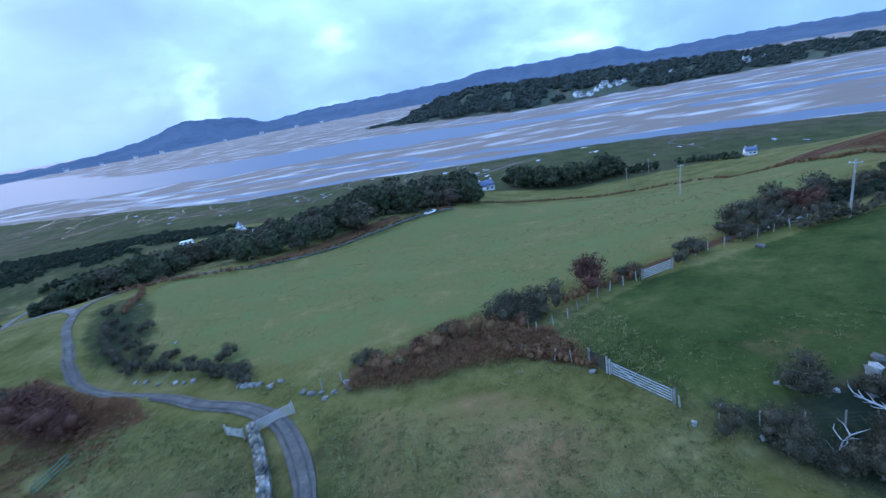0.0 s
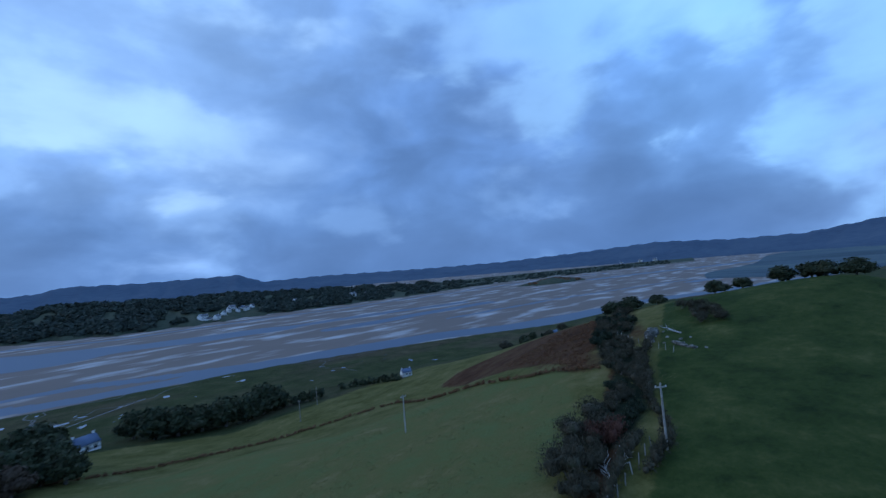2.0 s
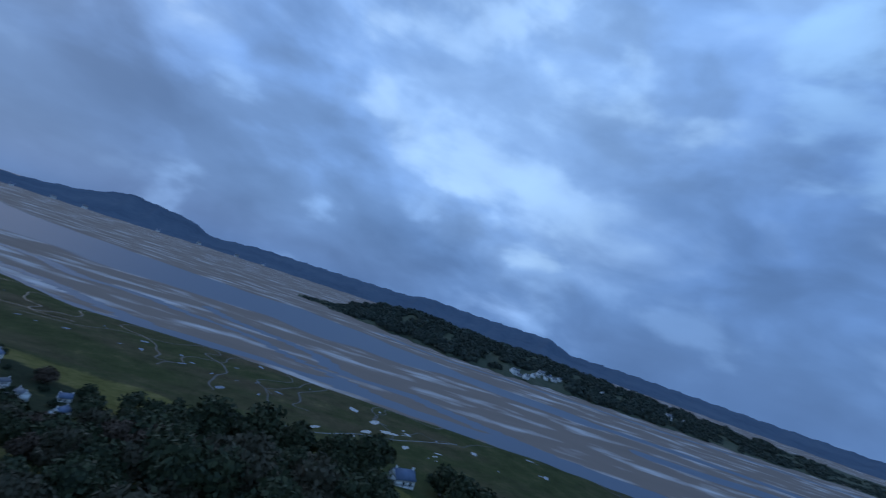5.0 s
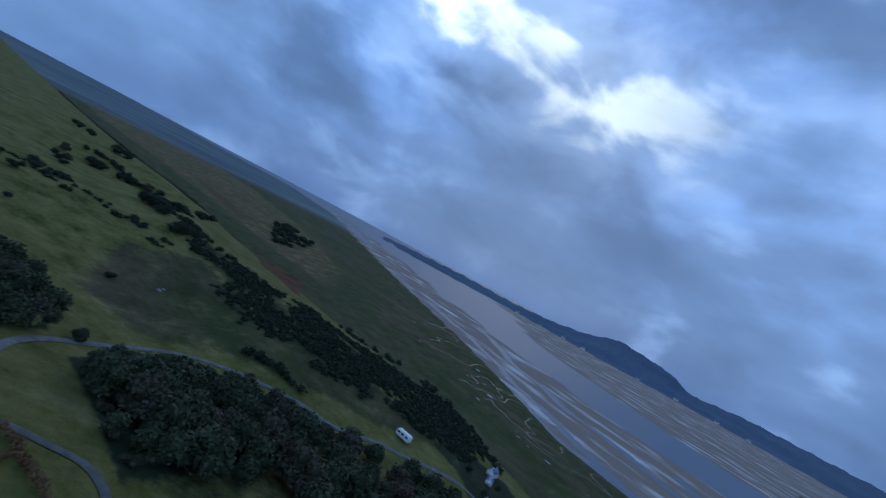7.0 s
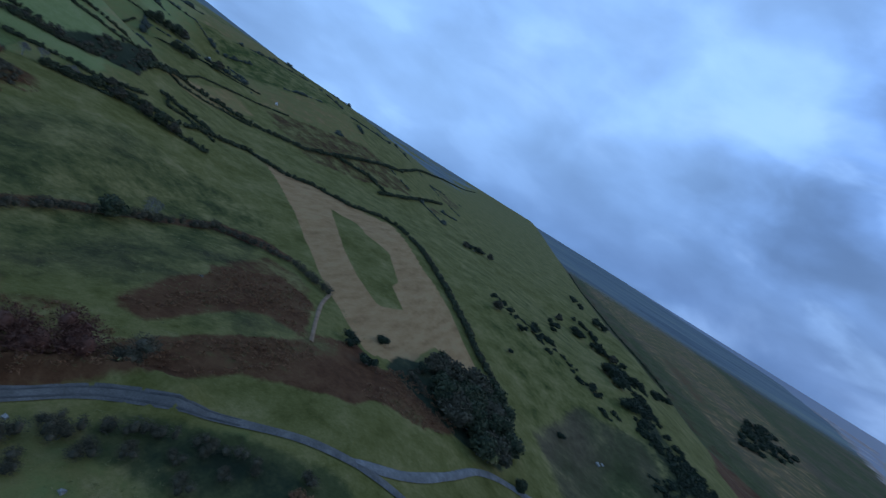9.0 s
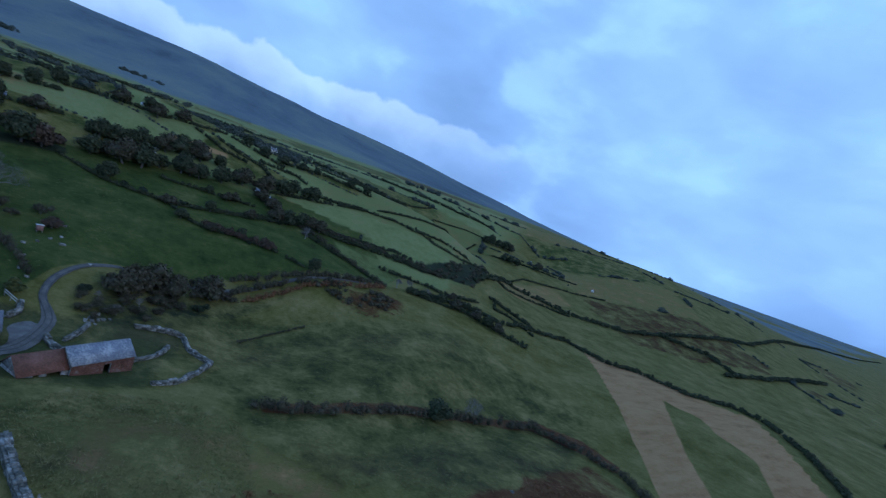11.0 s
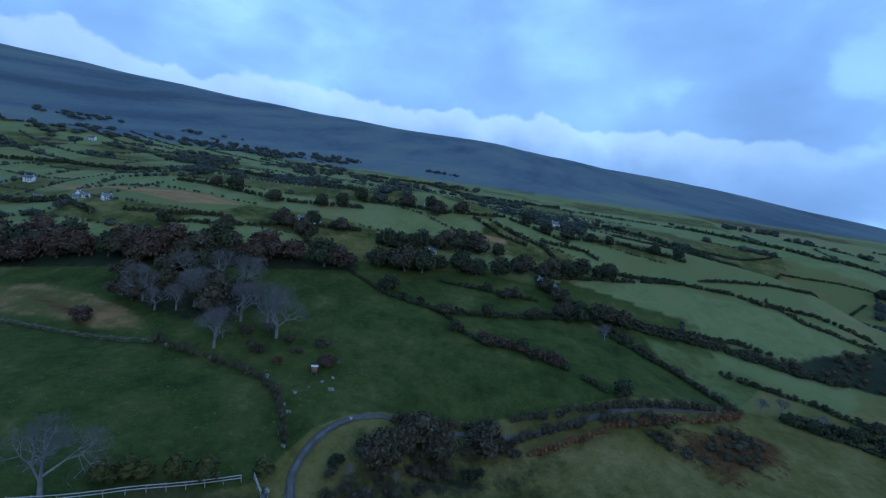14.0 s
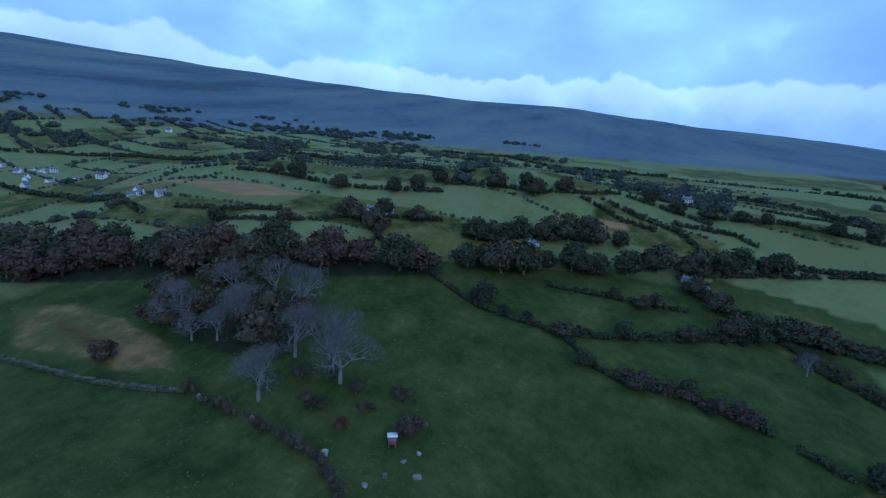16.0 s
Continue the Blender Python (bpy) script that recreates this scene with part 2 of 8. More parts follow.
M_SLATE = material("welsh_slate", [(0.065, 0.075, 0.095), (0.12, 0.132, 0.16), (0.17, 0.18, 0.205), (0.34, 0.345, 0.34)], 0.5, 0.5, 0.3, 0.45, fine=7, vary=0.22)
M_STONE = material("rubble_stone", [(0.07, 0.066, 0.06), (0.20, 0.195, 0.18), (0.40, 0.39, 0.36)], 1.9, 0.95, 0.6, fine=3, vary=0.3)
M_RUST = material("rusty_corrugated_iron", [(0.07, 0.035, 0.025), (0.15, 0.065, 0.04), (0.22, 0.10, 0.07)], 0.5, 0.8, 0.3, 0.3, fine=8, vary=0.2)
M_WHITE = material("white_render", [(0.60, 0.60, 0.58), (0.72, 0.72, 0.70), (0.80, 0.80, 0.78)], 0.4, 0.85, 0.1, fine=6)
M_WOOD = material("weathered_timber", [(0.20, 0.19, 0.165), (0.32, 0.30, 0.265), (0.44, 0.42, 0.38)], 1.5, 0.85, 0.3, fine=6, vary=0.3)
M_METAL = material("galvanised_steel", [(0.35, 0.37, 0.39), (0.50, 0.52, 0.54)], 2.0, 0.45, 0.05, 0.5, 0.6)
M_WIRE = material("old_fence_wire", [(0.06, 0.062, 0.064), (0.11, 0.112, 0.115)], 2.0, 0.6, 0.0, 0.4, 0.4)
M_GREENPAINT = material("green_painted_steel", [(0.05, 0.12, 0.09), (0.08, 0.18, 0.13)], 1.0, 0.5, 0.05)
M_BARK = material("grey_bark", [(0.09, 0.08, 0.07), (0.18, 0.165, 0.15), (0.30, 0.29, 0.27)], 1.2, 0.9, 0.5)
M_PALEBARK = material("pale_ash_bark", [(0.13, 0.125, 0.115), (0.21, 0.205, 0.19), (0.31, 0.30, 0.28)], 1.2, 0.9, 0.4)
# slate blue of the far hills: the haze of distance put into the colour
M_FARHILL = material("far_hill_haze_blue", [(0.075, 0.105, 0.145), (0.095, 0.130, 0.175), (0.120, 0.155, 0.195)], 0.004, 1.0, 0, 0.0, fine=9)
M_LEAF = leaf_material("oak_leaves", [(0.022, 0.030, 0.016), (0.038, 0.049, 0.024), (0.061, 0.071, 0.033), (0.071, 0.067, 0.037)])
M_THORN = leaf_material("blackthorn_twigs", [(0.034, 0.032, 0.018), (0.058, 0.052, 0.030), (0.092, 0.077, 0.049), (0.056, 0.058, 0.027)])
M_GORSE = leaf_material("gorse_bush", [(0.014, 0.023, 0.013), (0.024, 0.035, 0.018), (0.037, 0.048, 0.023)])
M_BRACKEN = leaf_material("dead_bracken", [(0.090, 0.040, 0.020), (0.165, 0.074, 0.036), (0.250, 0.125, 0.060), (0.105, 0.078, 0.034)], 0.5)
M_REDLEAF = leaf_material("copper_leaves", [(0.066, 0.027, 0.018), (0.112, 0.045, 0.029), (0.140, 0.068, 0.044)])
M_RUSSET = leaf_material("russet_leaves", [(0.050, 0.036, 0.024), (0.083, 0.054, 0.036), (0.106, 0.075, 0.050)])
# hedge greens for the far fields, with a blue-grey haze mixed into the tones
M_FARLEAF = leaf_material("hazed_hedge_leaves", [(0.040, 0.052, 0.042), (0.062, 0.078, 0.062), (0.092, 0.105, 0.080)])
M_DARKLEAF = leaf_material("dark_headland_trees", [(0.030, 0.040, 0.034), (0.046, 0.060, 0.046), (0.068, 0.080, 0.056)])
M_CYPRESS = leaf_material("golden_conifer", [(0.028, 0.040, 0.014), (0.055, 0.066, 0.020), (0.10, 0.095, 0.026)])
M_TWIG = leaf_material("bare_pale_twigs", [(0.090, 0.086, 0.078), (0.130, 0.124, 0.112), (0.18, 0.172, 0.155)])
M_TUFT = leaf_material("grass_tufts", [(0.082, 0.090, 0.026), (0.125, 0.128, 0.040), (0.170, 0.158, 0.058), (0.240, 0.200, 0.095)])


def ground_material():
    """Pasture whose cover is told by the layers that the land carries: dry grass, bracken, scrub, lush grass, marsh."""
    m = bpy.data.materials.new("pasture_land")
    m.use_nodes = True
    nt = m.node_tree
    N, L = nt.nodes.new, nt.links.new
    b = nt.nodes["Principled BSDF"]
    b.inputs["Roughness"].default_value, b.inputs["Specular IOR Level"].default_value = 1.0, 0.08
    tc = N("ShaderNodeTexCoord")

    def noise(scale, detail=5, rough=0.6, stretch=(1, 1, 1), turn=0.0):
        mp = N("ShaderNodeMapping")
        mp.inputs["Scale"].default_value = stretch
        mp.inputs["Rotation"].default_value = (0, 0, turn)
        L(tc.outputs["Object"], mp.inputs[0])
        n = N("ShaderNodeTexNoise")
        n.inputs["Scale"].default_value, n.inputs["Detail"].default_value, n.inputs["Roughness"].default_value = scale, detail, rough
        L(mp.outputs[0], n.inputs[0])
        return n.outputs[0]

    def ramp(v, *stops):
        r = N("ShaderNodeValToRGB")
        while len(r.color_ramp.elements) < len(stops):
            r.color_ramp.elements.new(0.5)
        for e, (p, col) in zip(r.color_ramp.elements, stops):
            e.position, e.color = p, (*col, 1)
        L(v, r.inputs[0])
        return r.outputs[0]

    def mix(f, a, c):
        n = N("ShaderNodeMix")
        n.data_type = "RGBA"
        L(f, n.inputs["Factor"]), L(a, n.inputs[6]), L(c, n.inputs[7])
        return n.outputs[2]

    def calc(op, a, c, e=None):
        n = N("ShaderNodeMath")
        n.operation = op
        n.use_clamp = True
        for i, v in enumerate((a, c, e)):
            if isinstance(v, (int, float)):
                n.inputs[i].default_value = v
            elif v is not None:
                L(v, n.inputs[i])
        return n.outputs[0]

    def layer(name):
        n = N("ShaderNodeAttribute")
        n.attribute_name = name
        return n.outputs["Fac"]

    mid, tuft, blade = noise(0.11, 6, 0.65), noise(0.55, 7, 0.75), noise(2.6, 5, 0.75)
    streak = noise(0.10, 5, 0.6, (1, 3.5, 1), -0.71)
    grain = calc("MULTIPLY_ADD", tuft, 0.6, calc("MULTIPLY", blade, 0.4))
    both = calc("MULTIPLY_ADD", mid, 0.5, calc("MULTIPLY", grain, 0.5))
    grass = ramp(both, (0.38, (0.070, 0.066, 0.015)), (0.47, (0.112, 0.104, 0.029)), (0.54, (0.148, 0.130, 0.043)), (0.62, (0.210, 0.170, 0.070)))
    lush = ramp(both, (0.37, (0.022, 0.034, 0.009)), (0.48, (0.043, 0.063, 0.015)), (0.61, (0.088, 0.096, 0.028)))
    dry = ramp(calc("MULTIPLY_ADD", streak, 0.55, calc("MULTIPLY", grain, 0.45)), (0.34, (0.195, 0.112, 0.050)), (0.46, (0.285, 0.165, 0.074)), (0.58, (0.340, 0.210, 0.098)), (0.68, (0.240, 0.186, 0.076)))
    rusty = ramp(both, (0.36, (0.036, 0.016, 0.008)), (0.46, (0.080, 0.035, 0.016)), (0.55, (0.112, 0.056, 0.026)), (0.64, (0.078, 0.066, 0.024)))
    scrub = ramp(both, (0.36, (0.014, 0.020, 0.011)), (0.50, (0.026, 0.034, 0.018)), (0.66, (0.046, 0.055, 0.028)))
    marsh = ramp(both, (0.37, (0.030, 0.036, 0.012)), (0.50, (0.052, 0.060, 0.021)), (0.63, (0.084, 0.082, 0.034)))
    sedge = ramp(both, (0.37, (0.050, 0.040, 0.020)), (0.50, (0.084, 0.066, 0.036)), (0.63, (0.120, 0.094, 0.055)))
    patchy = N("ShaderNodeMapRange")
    L(noise(0.011, 5, 0.6, (1, 2.2, 1), 0.35), patchy.inputs[0])
    patchy.inputs[1].default_value, patchy.inputs[2].default_value = 0.46, 0.64
    marsh = mix(patchy.outputs[0], marsh, sedge)
    # open hill tones, greyed and blued: haze is painted into them
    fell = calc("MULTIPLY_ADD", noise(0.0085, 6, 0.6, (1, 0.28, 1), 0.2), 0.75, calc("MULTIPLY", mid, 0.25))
    moor_haze = ramp(fell, (0.38, (0.060, 0.086, 0.100)), (0.47, (0.092, 0.126, 0.142)), (0.54, (0.116, 0.150, 0.150)), (0.63, (0.146, 0.176, 0.150)))
    col = grass
    edge = calc("MULTIPLY_ADD", mid, 0.9, calc("MULTIPLY", tuft, 0.5))
    pale = ramp(both, (0.38, (0.122, 0.150, 0.052)), (0.50, (0.168, 0.194, 0.072)), (0.63, (0.216, 0.226, 0.100)))
    for name, tone in (("lush", lush), ("pale", pale), ("marsh", marsh), ("dry", dry), ("bracken", rusty), ("scrub", scrub), ("moor_haze", moor_haze)):
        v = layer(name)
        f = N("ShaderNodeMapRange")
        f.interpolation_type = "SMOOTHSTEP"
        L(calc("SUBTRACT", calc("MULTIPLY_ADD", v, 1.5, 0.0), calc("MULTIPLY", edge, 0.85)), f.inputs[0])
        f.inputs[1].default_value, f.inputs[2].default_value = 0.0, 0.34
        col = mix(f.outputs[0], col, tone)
    L(col, b.inputs["Base Color"])
    k = N("ShaderNodeBump")
    k.inputs["Distance"].default_value = 0.35
    L(calc("MULTIPLY_ADD", layer("moor_haze"), -1.6, 1.0), k.inputs["Strength"])
    L(calc("MULTIPLY_ADD", tuft, 0.7, calc("MULTIPLY", blade, 0.3)), k.inputs["Height"])
    L(k.outputs[0], b.inputs["Normal"])
    return m


def flat_material():
    """Wet sand of the estuary, with shallow water lying along its channels."""
    m = bpy.data.materials.new("tidal_sand")
    m.use_nodes = True
    nt = m.node_tree
    N, L = nt.nodes.new, nt.links.new
    b = nt.nodes["Principled BSDF"]
    tc = N("ShaderNodeTexCoord")

    def noise(scale, detail, rough, stretch, turn, distort=0.0, shift=(0, 0, 0)):
        mp = N("ShaderNodeMapping")
        mp.inputs["Scale"].default_value, mp.inputs["Rotation"].default_value, mp.inputs["Location"].default_value = stretch, (0, 0, turn), shift
        L(tc.outputs["Object"], mp.inputs[0])
        n = N("ShaderNodeTexNoise")
        n.inputs["Scale"].default_value, n.inputs["Detail"].default_value = scale, detail
        n.inputs["Roughness"].default_value, n.inputs["Distortion"].default_value = rough, distort
        L(mp.outputs[0], n.inputs[0])
        return n.outputs[0]

    def layer(name):
        at = N("ShaderNodeAttribute")
        at.attribute_name = name
        return at.outputs["Fac"]

    def calc(op, p, q, c=None):
        n = N("ShaderNodeMath")
        n.operation = op
        for i, v in enumerate((p, q, c)):
            if isinstance(v, (int, float)):
                n.inputs[i].default_value = v
            elif v is not None:
                L(v, n.inputs[i])
        return n.outputs[0]

    fine = noise(0.016, 4, 0.5, (1, 2.6, 1), radians(14))
    braid = noise(0.012, 4, 0.5, (1, 2.4, 1), radians(14), 0.6, (40, 90, 0))
    level = calc("MULTIPLY_ADD", calc("SUBTRACT", braid, 0.5), 0.16, layer("wet"))
    level = calc("MULTIPLY_ADD", calc("SUBTRACT", fine, 0.5), 0.12, level)
    wet = N("ShaderNodeMapRange")
    wet.interpolation_type = "SMOOTHSTEP"
    L(level, wet.inputs[0])
    wet.inputs[1].default_value, wet.inputs[2].default_value = 0.36, 0.66
    r = N("ShaderNodeValToRGB")
    for e, (p, c) in zip((r.color_ramp.elements[0], r.color_ramp.elements[1], r.color_ramp.elements.new(0.5)),
                         ((0.30, (0.212, 0.163, 0.133)), (0.72, (0.246, 0.190, 0.157)), (0.52, (0.229, 0.176, 0.144)))):
        e.position, e.color = p, (*c, 1)
    L(fine, r.inputs[0])
    mx = N("ShaderNodeMix")
    mx.data_type = "RGBA"
    L(wet.outputs[0], mx.inputs["Factor"])
    L(r.outputs[0], mx.inputs[6])
    mx.inputs[7].default_value = (0.118, 0.148, 0.190, 1)
    L(mx.outputs[2], b.inputs["Base Color"])
    rr = N("ShaderNodeMapRange")
    L(wet.outputs[0], rr.inputs[0])
    rr.inputs[3].default_value, rr.inputs[4].default_value = 0.9, 0.55
    L(rr.outputs[0], b.inputs["Roughness"])
    b.inputs["Specular IOR Level"].default_value = 0.13
    return m


M_GROUND, M_FLAT = ground_material(), flat_material()

# ---- the lie of the land ----
SHORE_X = np.array([-4600, -3600, -2900, -1800, -900, -600, -300, -215, -140, -60, 10, 60, 110, 150, 240, 310, 450, 620, 1600, 4000.0])
SHORE_Y = np.array([480, 850, 1250, 1000, 640, 520, 412, 375, 338, 338, 322, 314, 306, 292, 252, 212, 190, 110, -250, -900.0])
# the foot of the hill above the salt marsh, and how wide its slope is
FOOT_X = np.array([-4600, -2500, -1300, -800, -512, -425, -280, -215, -140, -60, 10, 60, 150, 240, 310, 450, 620, 1600, 4000.0])
FOOT_Y = np.array([-500, -150, 40, 120, 173, 187, 236, 254, 278, 278, 258, 230, 228, 192, 152, 130, 50, -310, -960.0])
# heights of the land at known spots: x, y, z
SPOTS = ((0, 0, 24), (-20, 5, 24), (-7, 22, 27.5), (14, 26, 29.7), (23, 47, 29.2), (36, 48, 30.5), (48, 50, 31.5), (75, 70, 31.5), (93, 67, 34), (128, 87, 35), (131, 73, 37.5), (134, 54, 41), (135, 36, 43),
         (54, 99, 21.8), (16, 119, 16), (30, 160, 9), (31, 215, 3.5), (70, 150, 9), (100, 130, 14), (-30, 100, 20), (-48, 44, 24.5), (-29, 44.5, 25.6), (-36.5, 49.5, 24.0), (-44.5, 52, 23.6), (-18, 36, 26.6))
SPOTS_WEST = ((-67, 80, 27), (-91, 56, 24), (-119, 42, 22), (-128, 20, 20), (-104, 95, 20), (-107, 105, 17), (-105, 148, 12), (-97, 186, 11), (-80, 172, 9.0), (-62, 172, 9.5),
              (-74, 205, 4.5), (-156, 123, 14), (-300, 131, 16), (-306, 93, 18), (-150, -49, 27), (-63, -37, 24), (-48, -32, 20), (-39, -8, 21), (-100, -80, 30))
SPOTS_SOUTH = ((-290, -44, 24), (-14, -30, 29), (-4, -38, 30.5), (-63, -48, 31), (-43, -75, 36.5), (-7, -81, 39), (-52, -111, 45), (-15, -116, 49),
               (117, -98, 47), (-185, -191, 37), (-290, -218, 38), (-199, -142, 33), (-7, -142, 66))

def smooth(a, b, v):
    u = np.clip((v - a) / (b - a), 0, 1)
    return u * u * (3 - 2 * u)

def inland(x, y):
    return np.interp(x, SHORE_X, SHORE_Y) - y

def hill_rise(x, y):
    """0 on the salt marsh, 1 on top of the hill above it."""
    return smooth(0, 1, (np.interp(x, FOOT_X, FOOT_Y) - y) / np.interp(x, (-330, -215), (75, 130)))

RIDGE_AZ = np.array([-180, -160, -145, -122, -100, -90, -76, 76, 100, 118, 126, 132, 138, 146, 155, 163, 175, 180.0])
RIDGE_EL = np.array([5.8, 6.2, 6.6, 7.0, 4.0, 1.0, -1.5, -3, -1.6, -1.2, -0.9, 0.2, 0.9, 2.0, 3.3, 4.2, 5.2, 5.8])

def trend(x, y):
    d = inland(x, y)
    rise = hill_rise(x, y)
    z = -3.0 + 4.8 * smooth(-14, 6, d) + 24 * rise
    z = z - 4 * smooth(-260, -480, x) * rise
    z = z - 24 * smooth(130, 260, x) * rise * smooth(-60, 40, y)
    dx, dy = x + 25, y - 50
    r = np.hypot(dx, dy)
    az = np.degrees(np.arctan2(-dx, dy))
    el = np.interp(az, RIDGE_AZ, RIDGE_EL)
    k = smooth(55, 105, r)
    turn = np.abs(az)
    south = (smooth(95, 125, turn) * k + smooth(0.087, 0.574, (50 - y) / (r + 70)) * (1 - k)) * rise
    low = 23 + 7 * smooth(120, 140, turn)
    valley = low + 0.27 * np.clip(-y - 40, 0, 110) * smooth(125, 150, turn)
    tall = 68 + np.minimum(r, 1550) * np.tan(np.radians(el * smooth(150, 1500, r) ** 0.8))
    k = smooth(170, 560, r)
    up = valley * (1 - k) + tall * k
    return z * (1 - south) + up * south

SP = np.array(SPOTS + SPOTS_WEST + SPOTS_SOUTH, float)
_d = np.hypot(SP[:, None, 0] - SP[None, :, 0], SP[:, None, 1] - SP[None, :, 1])
SIG = 44.0
W = np.linalg.solve(np.exp(-(_d / SIG) ** 1.5) + 0.06 * np.eye(len(SP)), SP[:, 2] - trend(SP[:, 0], SP[:, 1]))

def ground_z(x, y):
    x, y = np.asarray(x, float), np.asarray(y, float)
    z = trend(x, y)
    d = inland(x, y)
    fade = smooth(30, 90, d)
    e = 0.0
    for (a, b, _), w in zip(SP, W):
        e = e + w * np.exp(-(np.hypot(x - a, y - b) / SIG) ** 1.5)
    return np.maximum(z + e * fade, -3.0 + 4.8 * smooth(-14, 6, d))


def height(x, y):
    return float(ground_z(x, y))


def spaced(lo, hi, core0, core1, step, grow):
    """Grid lines that lie close together in the core and spread towards the edges."""
    mid = list(np.arange(core0, core1 + 0.01, step))
    s, v, left = step, core0, []
    while v > lo:
        s *= grow
        v -= s
        left.append(max(v, lo))
    s, v, right = step, core1, []
    while v < hi:
        s *= grow
        v += s
        right.append(min(v, hi))
    return np.array(left[::-1] + mid + right)


def inside(poly, x, y):
    """How far inside a polygon each place lies: metres, below 0 outside."""
    p = np.array(poly, float)
    q = np.roll(p, -1, axis=0)
    best, odd = np.full(x.shape, 1e9), np.zeros(x.shape, bool)
    for (ax, ay), (bx, by) in zip(p, q):
        ex, ey = bx - ax, by - ay
        u = np.clip(((x - ax) * ex + (y - ay) * ey) / (ex * ex + ey * ey + 1e-9), 0, 1)
        best = np.minimum(best, np.hypot(x - ax - u * ex, y - ay - u * ey))
        odd ^= ((ay > y) != (by > y)) & (x < (bx - ax) * (y - ay) / (by - ay + 1e-9) + ax)
    return np.where(odd, best, -best)


def along(line, x, y):
    """Distance of each place from a line of points."""
    best = np.full(x.shape, 1e9)
    for (ax, ay), (bx, by) in zip(line, line[1:]):
        ex, ey = bx - ax, by - ay
        u = np.clip(((x - ax) * ex + (y - ay) * ey) / (ex * ex + ey * ey + 1e-9), 0, 1)
        best = np.minimum(best, np.hypot(x - ax - u * ex, y - ay - u * ey))
    return best


def curve_points(line, step=2.0):
    """A smooth line through the given points."""
    p = [Vector(v) for v in line]
    p = [2 * p[0] - p[1]] + p + [2 * p[-1] - p[-2]]
    out = []
    for a, b, c, d in zip(p, p[1:], p[2:], p[3:]):
        n = max(1, int((c - b).length / step))
        for i in range(n):
            t = i / n
            out.append(0.5 * (2 * b + (c - a) * t + (2 * a - 5 * b + 4 * c - d) * t * t + (3 * b - a - 3 * c + d) * t ** 3))
    return [tuple(v) for v in out + [p[-2]]]

# ---- plan: lanes, fields, cover ----
LANE_FARM = [(-17.5, -34.8), (-13.7, -31.3), (-11, -27.3), (-9.3, -22), (-9.4, -16.5), (-11.3, -12), (-12.2, -8), (-10.8, 0.3), (-8.2, 4), (-7.6, 9), (-11.1, 15.6), (-13.3, 26.7), (-14.1, 29.4), (-15.8, 33.2)]
LANE_FARM += [(-18.6, 37.6), (-23.5, 41.6), (-29.5, 44.6), (-36.2, 49), (-43.9, 51.8), (-50.5, 55), (-55.2, 60), (-60.4, 67), (-65, 73.5), (-68, 80)]
LANE_WEST = [(-68, 80), (-75, 86), (-85, 90.5), (-96, 94.2), (-104, 100), (-111.5, 110), (-117.5, 122), (-117.5, 134), (-110.3, 149.2), (-100.2, 159), (-97, 170), (-93, 180), (-90.5, 190), (-87, 198.8), (-78, 204)]
LANE_EAST = [(-68, 80), (-70, 86), (-71, 92), (-69, 98), (-64, 104), (-46, 106), (-29, 117), (-6, 142), (5, 152)]
LANE_VALLEY = [(-17.5, -34.8), (-24, -37), (-42, -42), (-55.5, -47), (-78, -56), (-93, -63)]

COVER = collections.defaultdict(list)


def cover(layer, poly, soft=2.0, amount=1.0):
    COVER[layer].append((poly, soft, amount))


cover("lush", [(-17, -36), (-42, -46), (-64, -54), (-95, -66), (-118, -92), (-100, -110), (-50, -112), (0, -97), (60, -90), (130, -80), (120, -20), (20, 5), (-5, -14), (-8, -26)], 2)
cover("dry", [(-183, -46), (-204, -32), (-213, -10), (-228, 2), (-192, 36), (-171, 58), (-150, 75), (-133, 90), (-130, 87), (-138, 80), (-131, 79.6), (-134.5, 69), (-123, 69), (-104.4, 72), (-107, 67), (-102, 63), (-111, 51), (-122.5, 37), (-138, 19), (-153, -1)], 1.0)
cover("dry", [(-183.5, -8), (-188, 4), (-182, 12), (-179, 27), (-159, 42.5), (-152, 44), (-141.6, 54), (-132.5, 49.6), (-136, 44), (-141, 36), (-160.6, 14)], 2.0, -0.92)
cover("lush", [(-30, -3), (-24, -1), (-20, -8), (-27, -13), (-33, -8)], 2, 0.8)
cover("bracken", [(-33.4, 43.2), (-44.2, 45.4), (-56.6, 48.9), (-84.7, 54.8), (-75.9, 62.5), (-53.5, 55.3), (-40.2, 50.5), (-34.4, 43.9)], 3, 0.85)
cover("bracken", [(-62.4, 39.1), (-77.6, 39.2), (-109.2, 33.4), (-94.7, 46), (-63.6, 44.9)], 3, 0.8)
cover("bracken", [(-89.8, 27.5), (-108.6, 33.3), (-106.1, 45.9), (-87.9, 56.1), (-86.5, 48.5), (-78.2, 42.3)], 3, 0.85)
cover("bracken", [(-73.8, -51.1), (-93.8, -57.4), (-102, -53.5), (-96.3, -43.8), (-82.7, -40.1), (-77.3, -44.7)], 5, 0.55)
cover("bracken", [(-66.6, -45.7), (-90.4, -57.1), (-94.1, -44), (-82.2, -36.6), (-72.2, -42)], 5, 0.55)
cover("scrub", [(-119, -92), (-133.7, -96.8), (-151.2, -100.3), (-141.6, -86.9), (-126.7, -82.7)], 4, 0.8)
cover("scrub", [(-97.7, 101.1), (-106.9, 111.4), (-114.9, 123.7), (-113.1, 136.5), (-104.9, 147.7), (-94.1, 153.4), (-88.8, 150.7), (-65, 106), (-74.7, 104.7)], 4, 1)
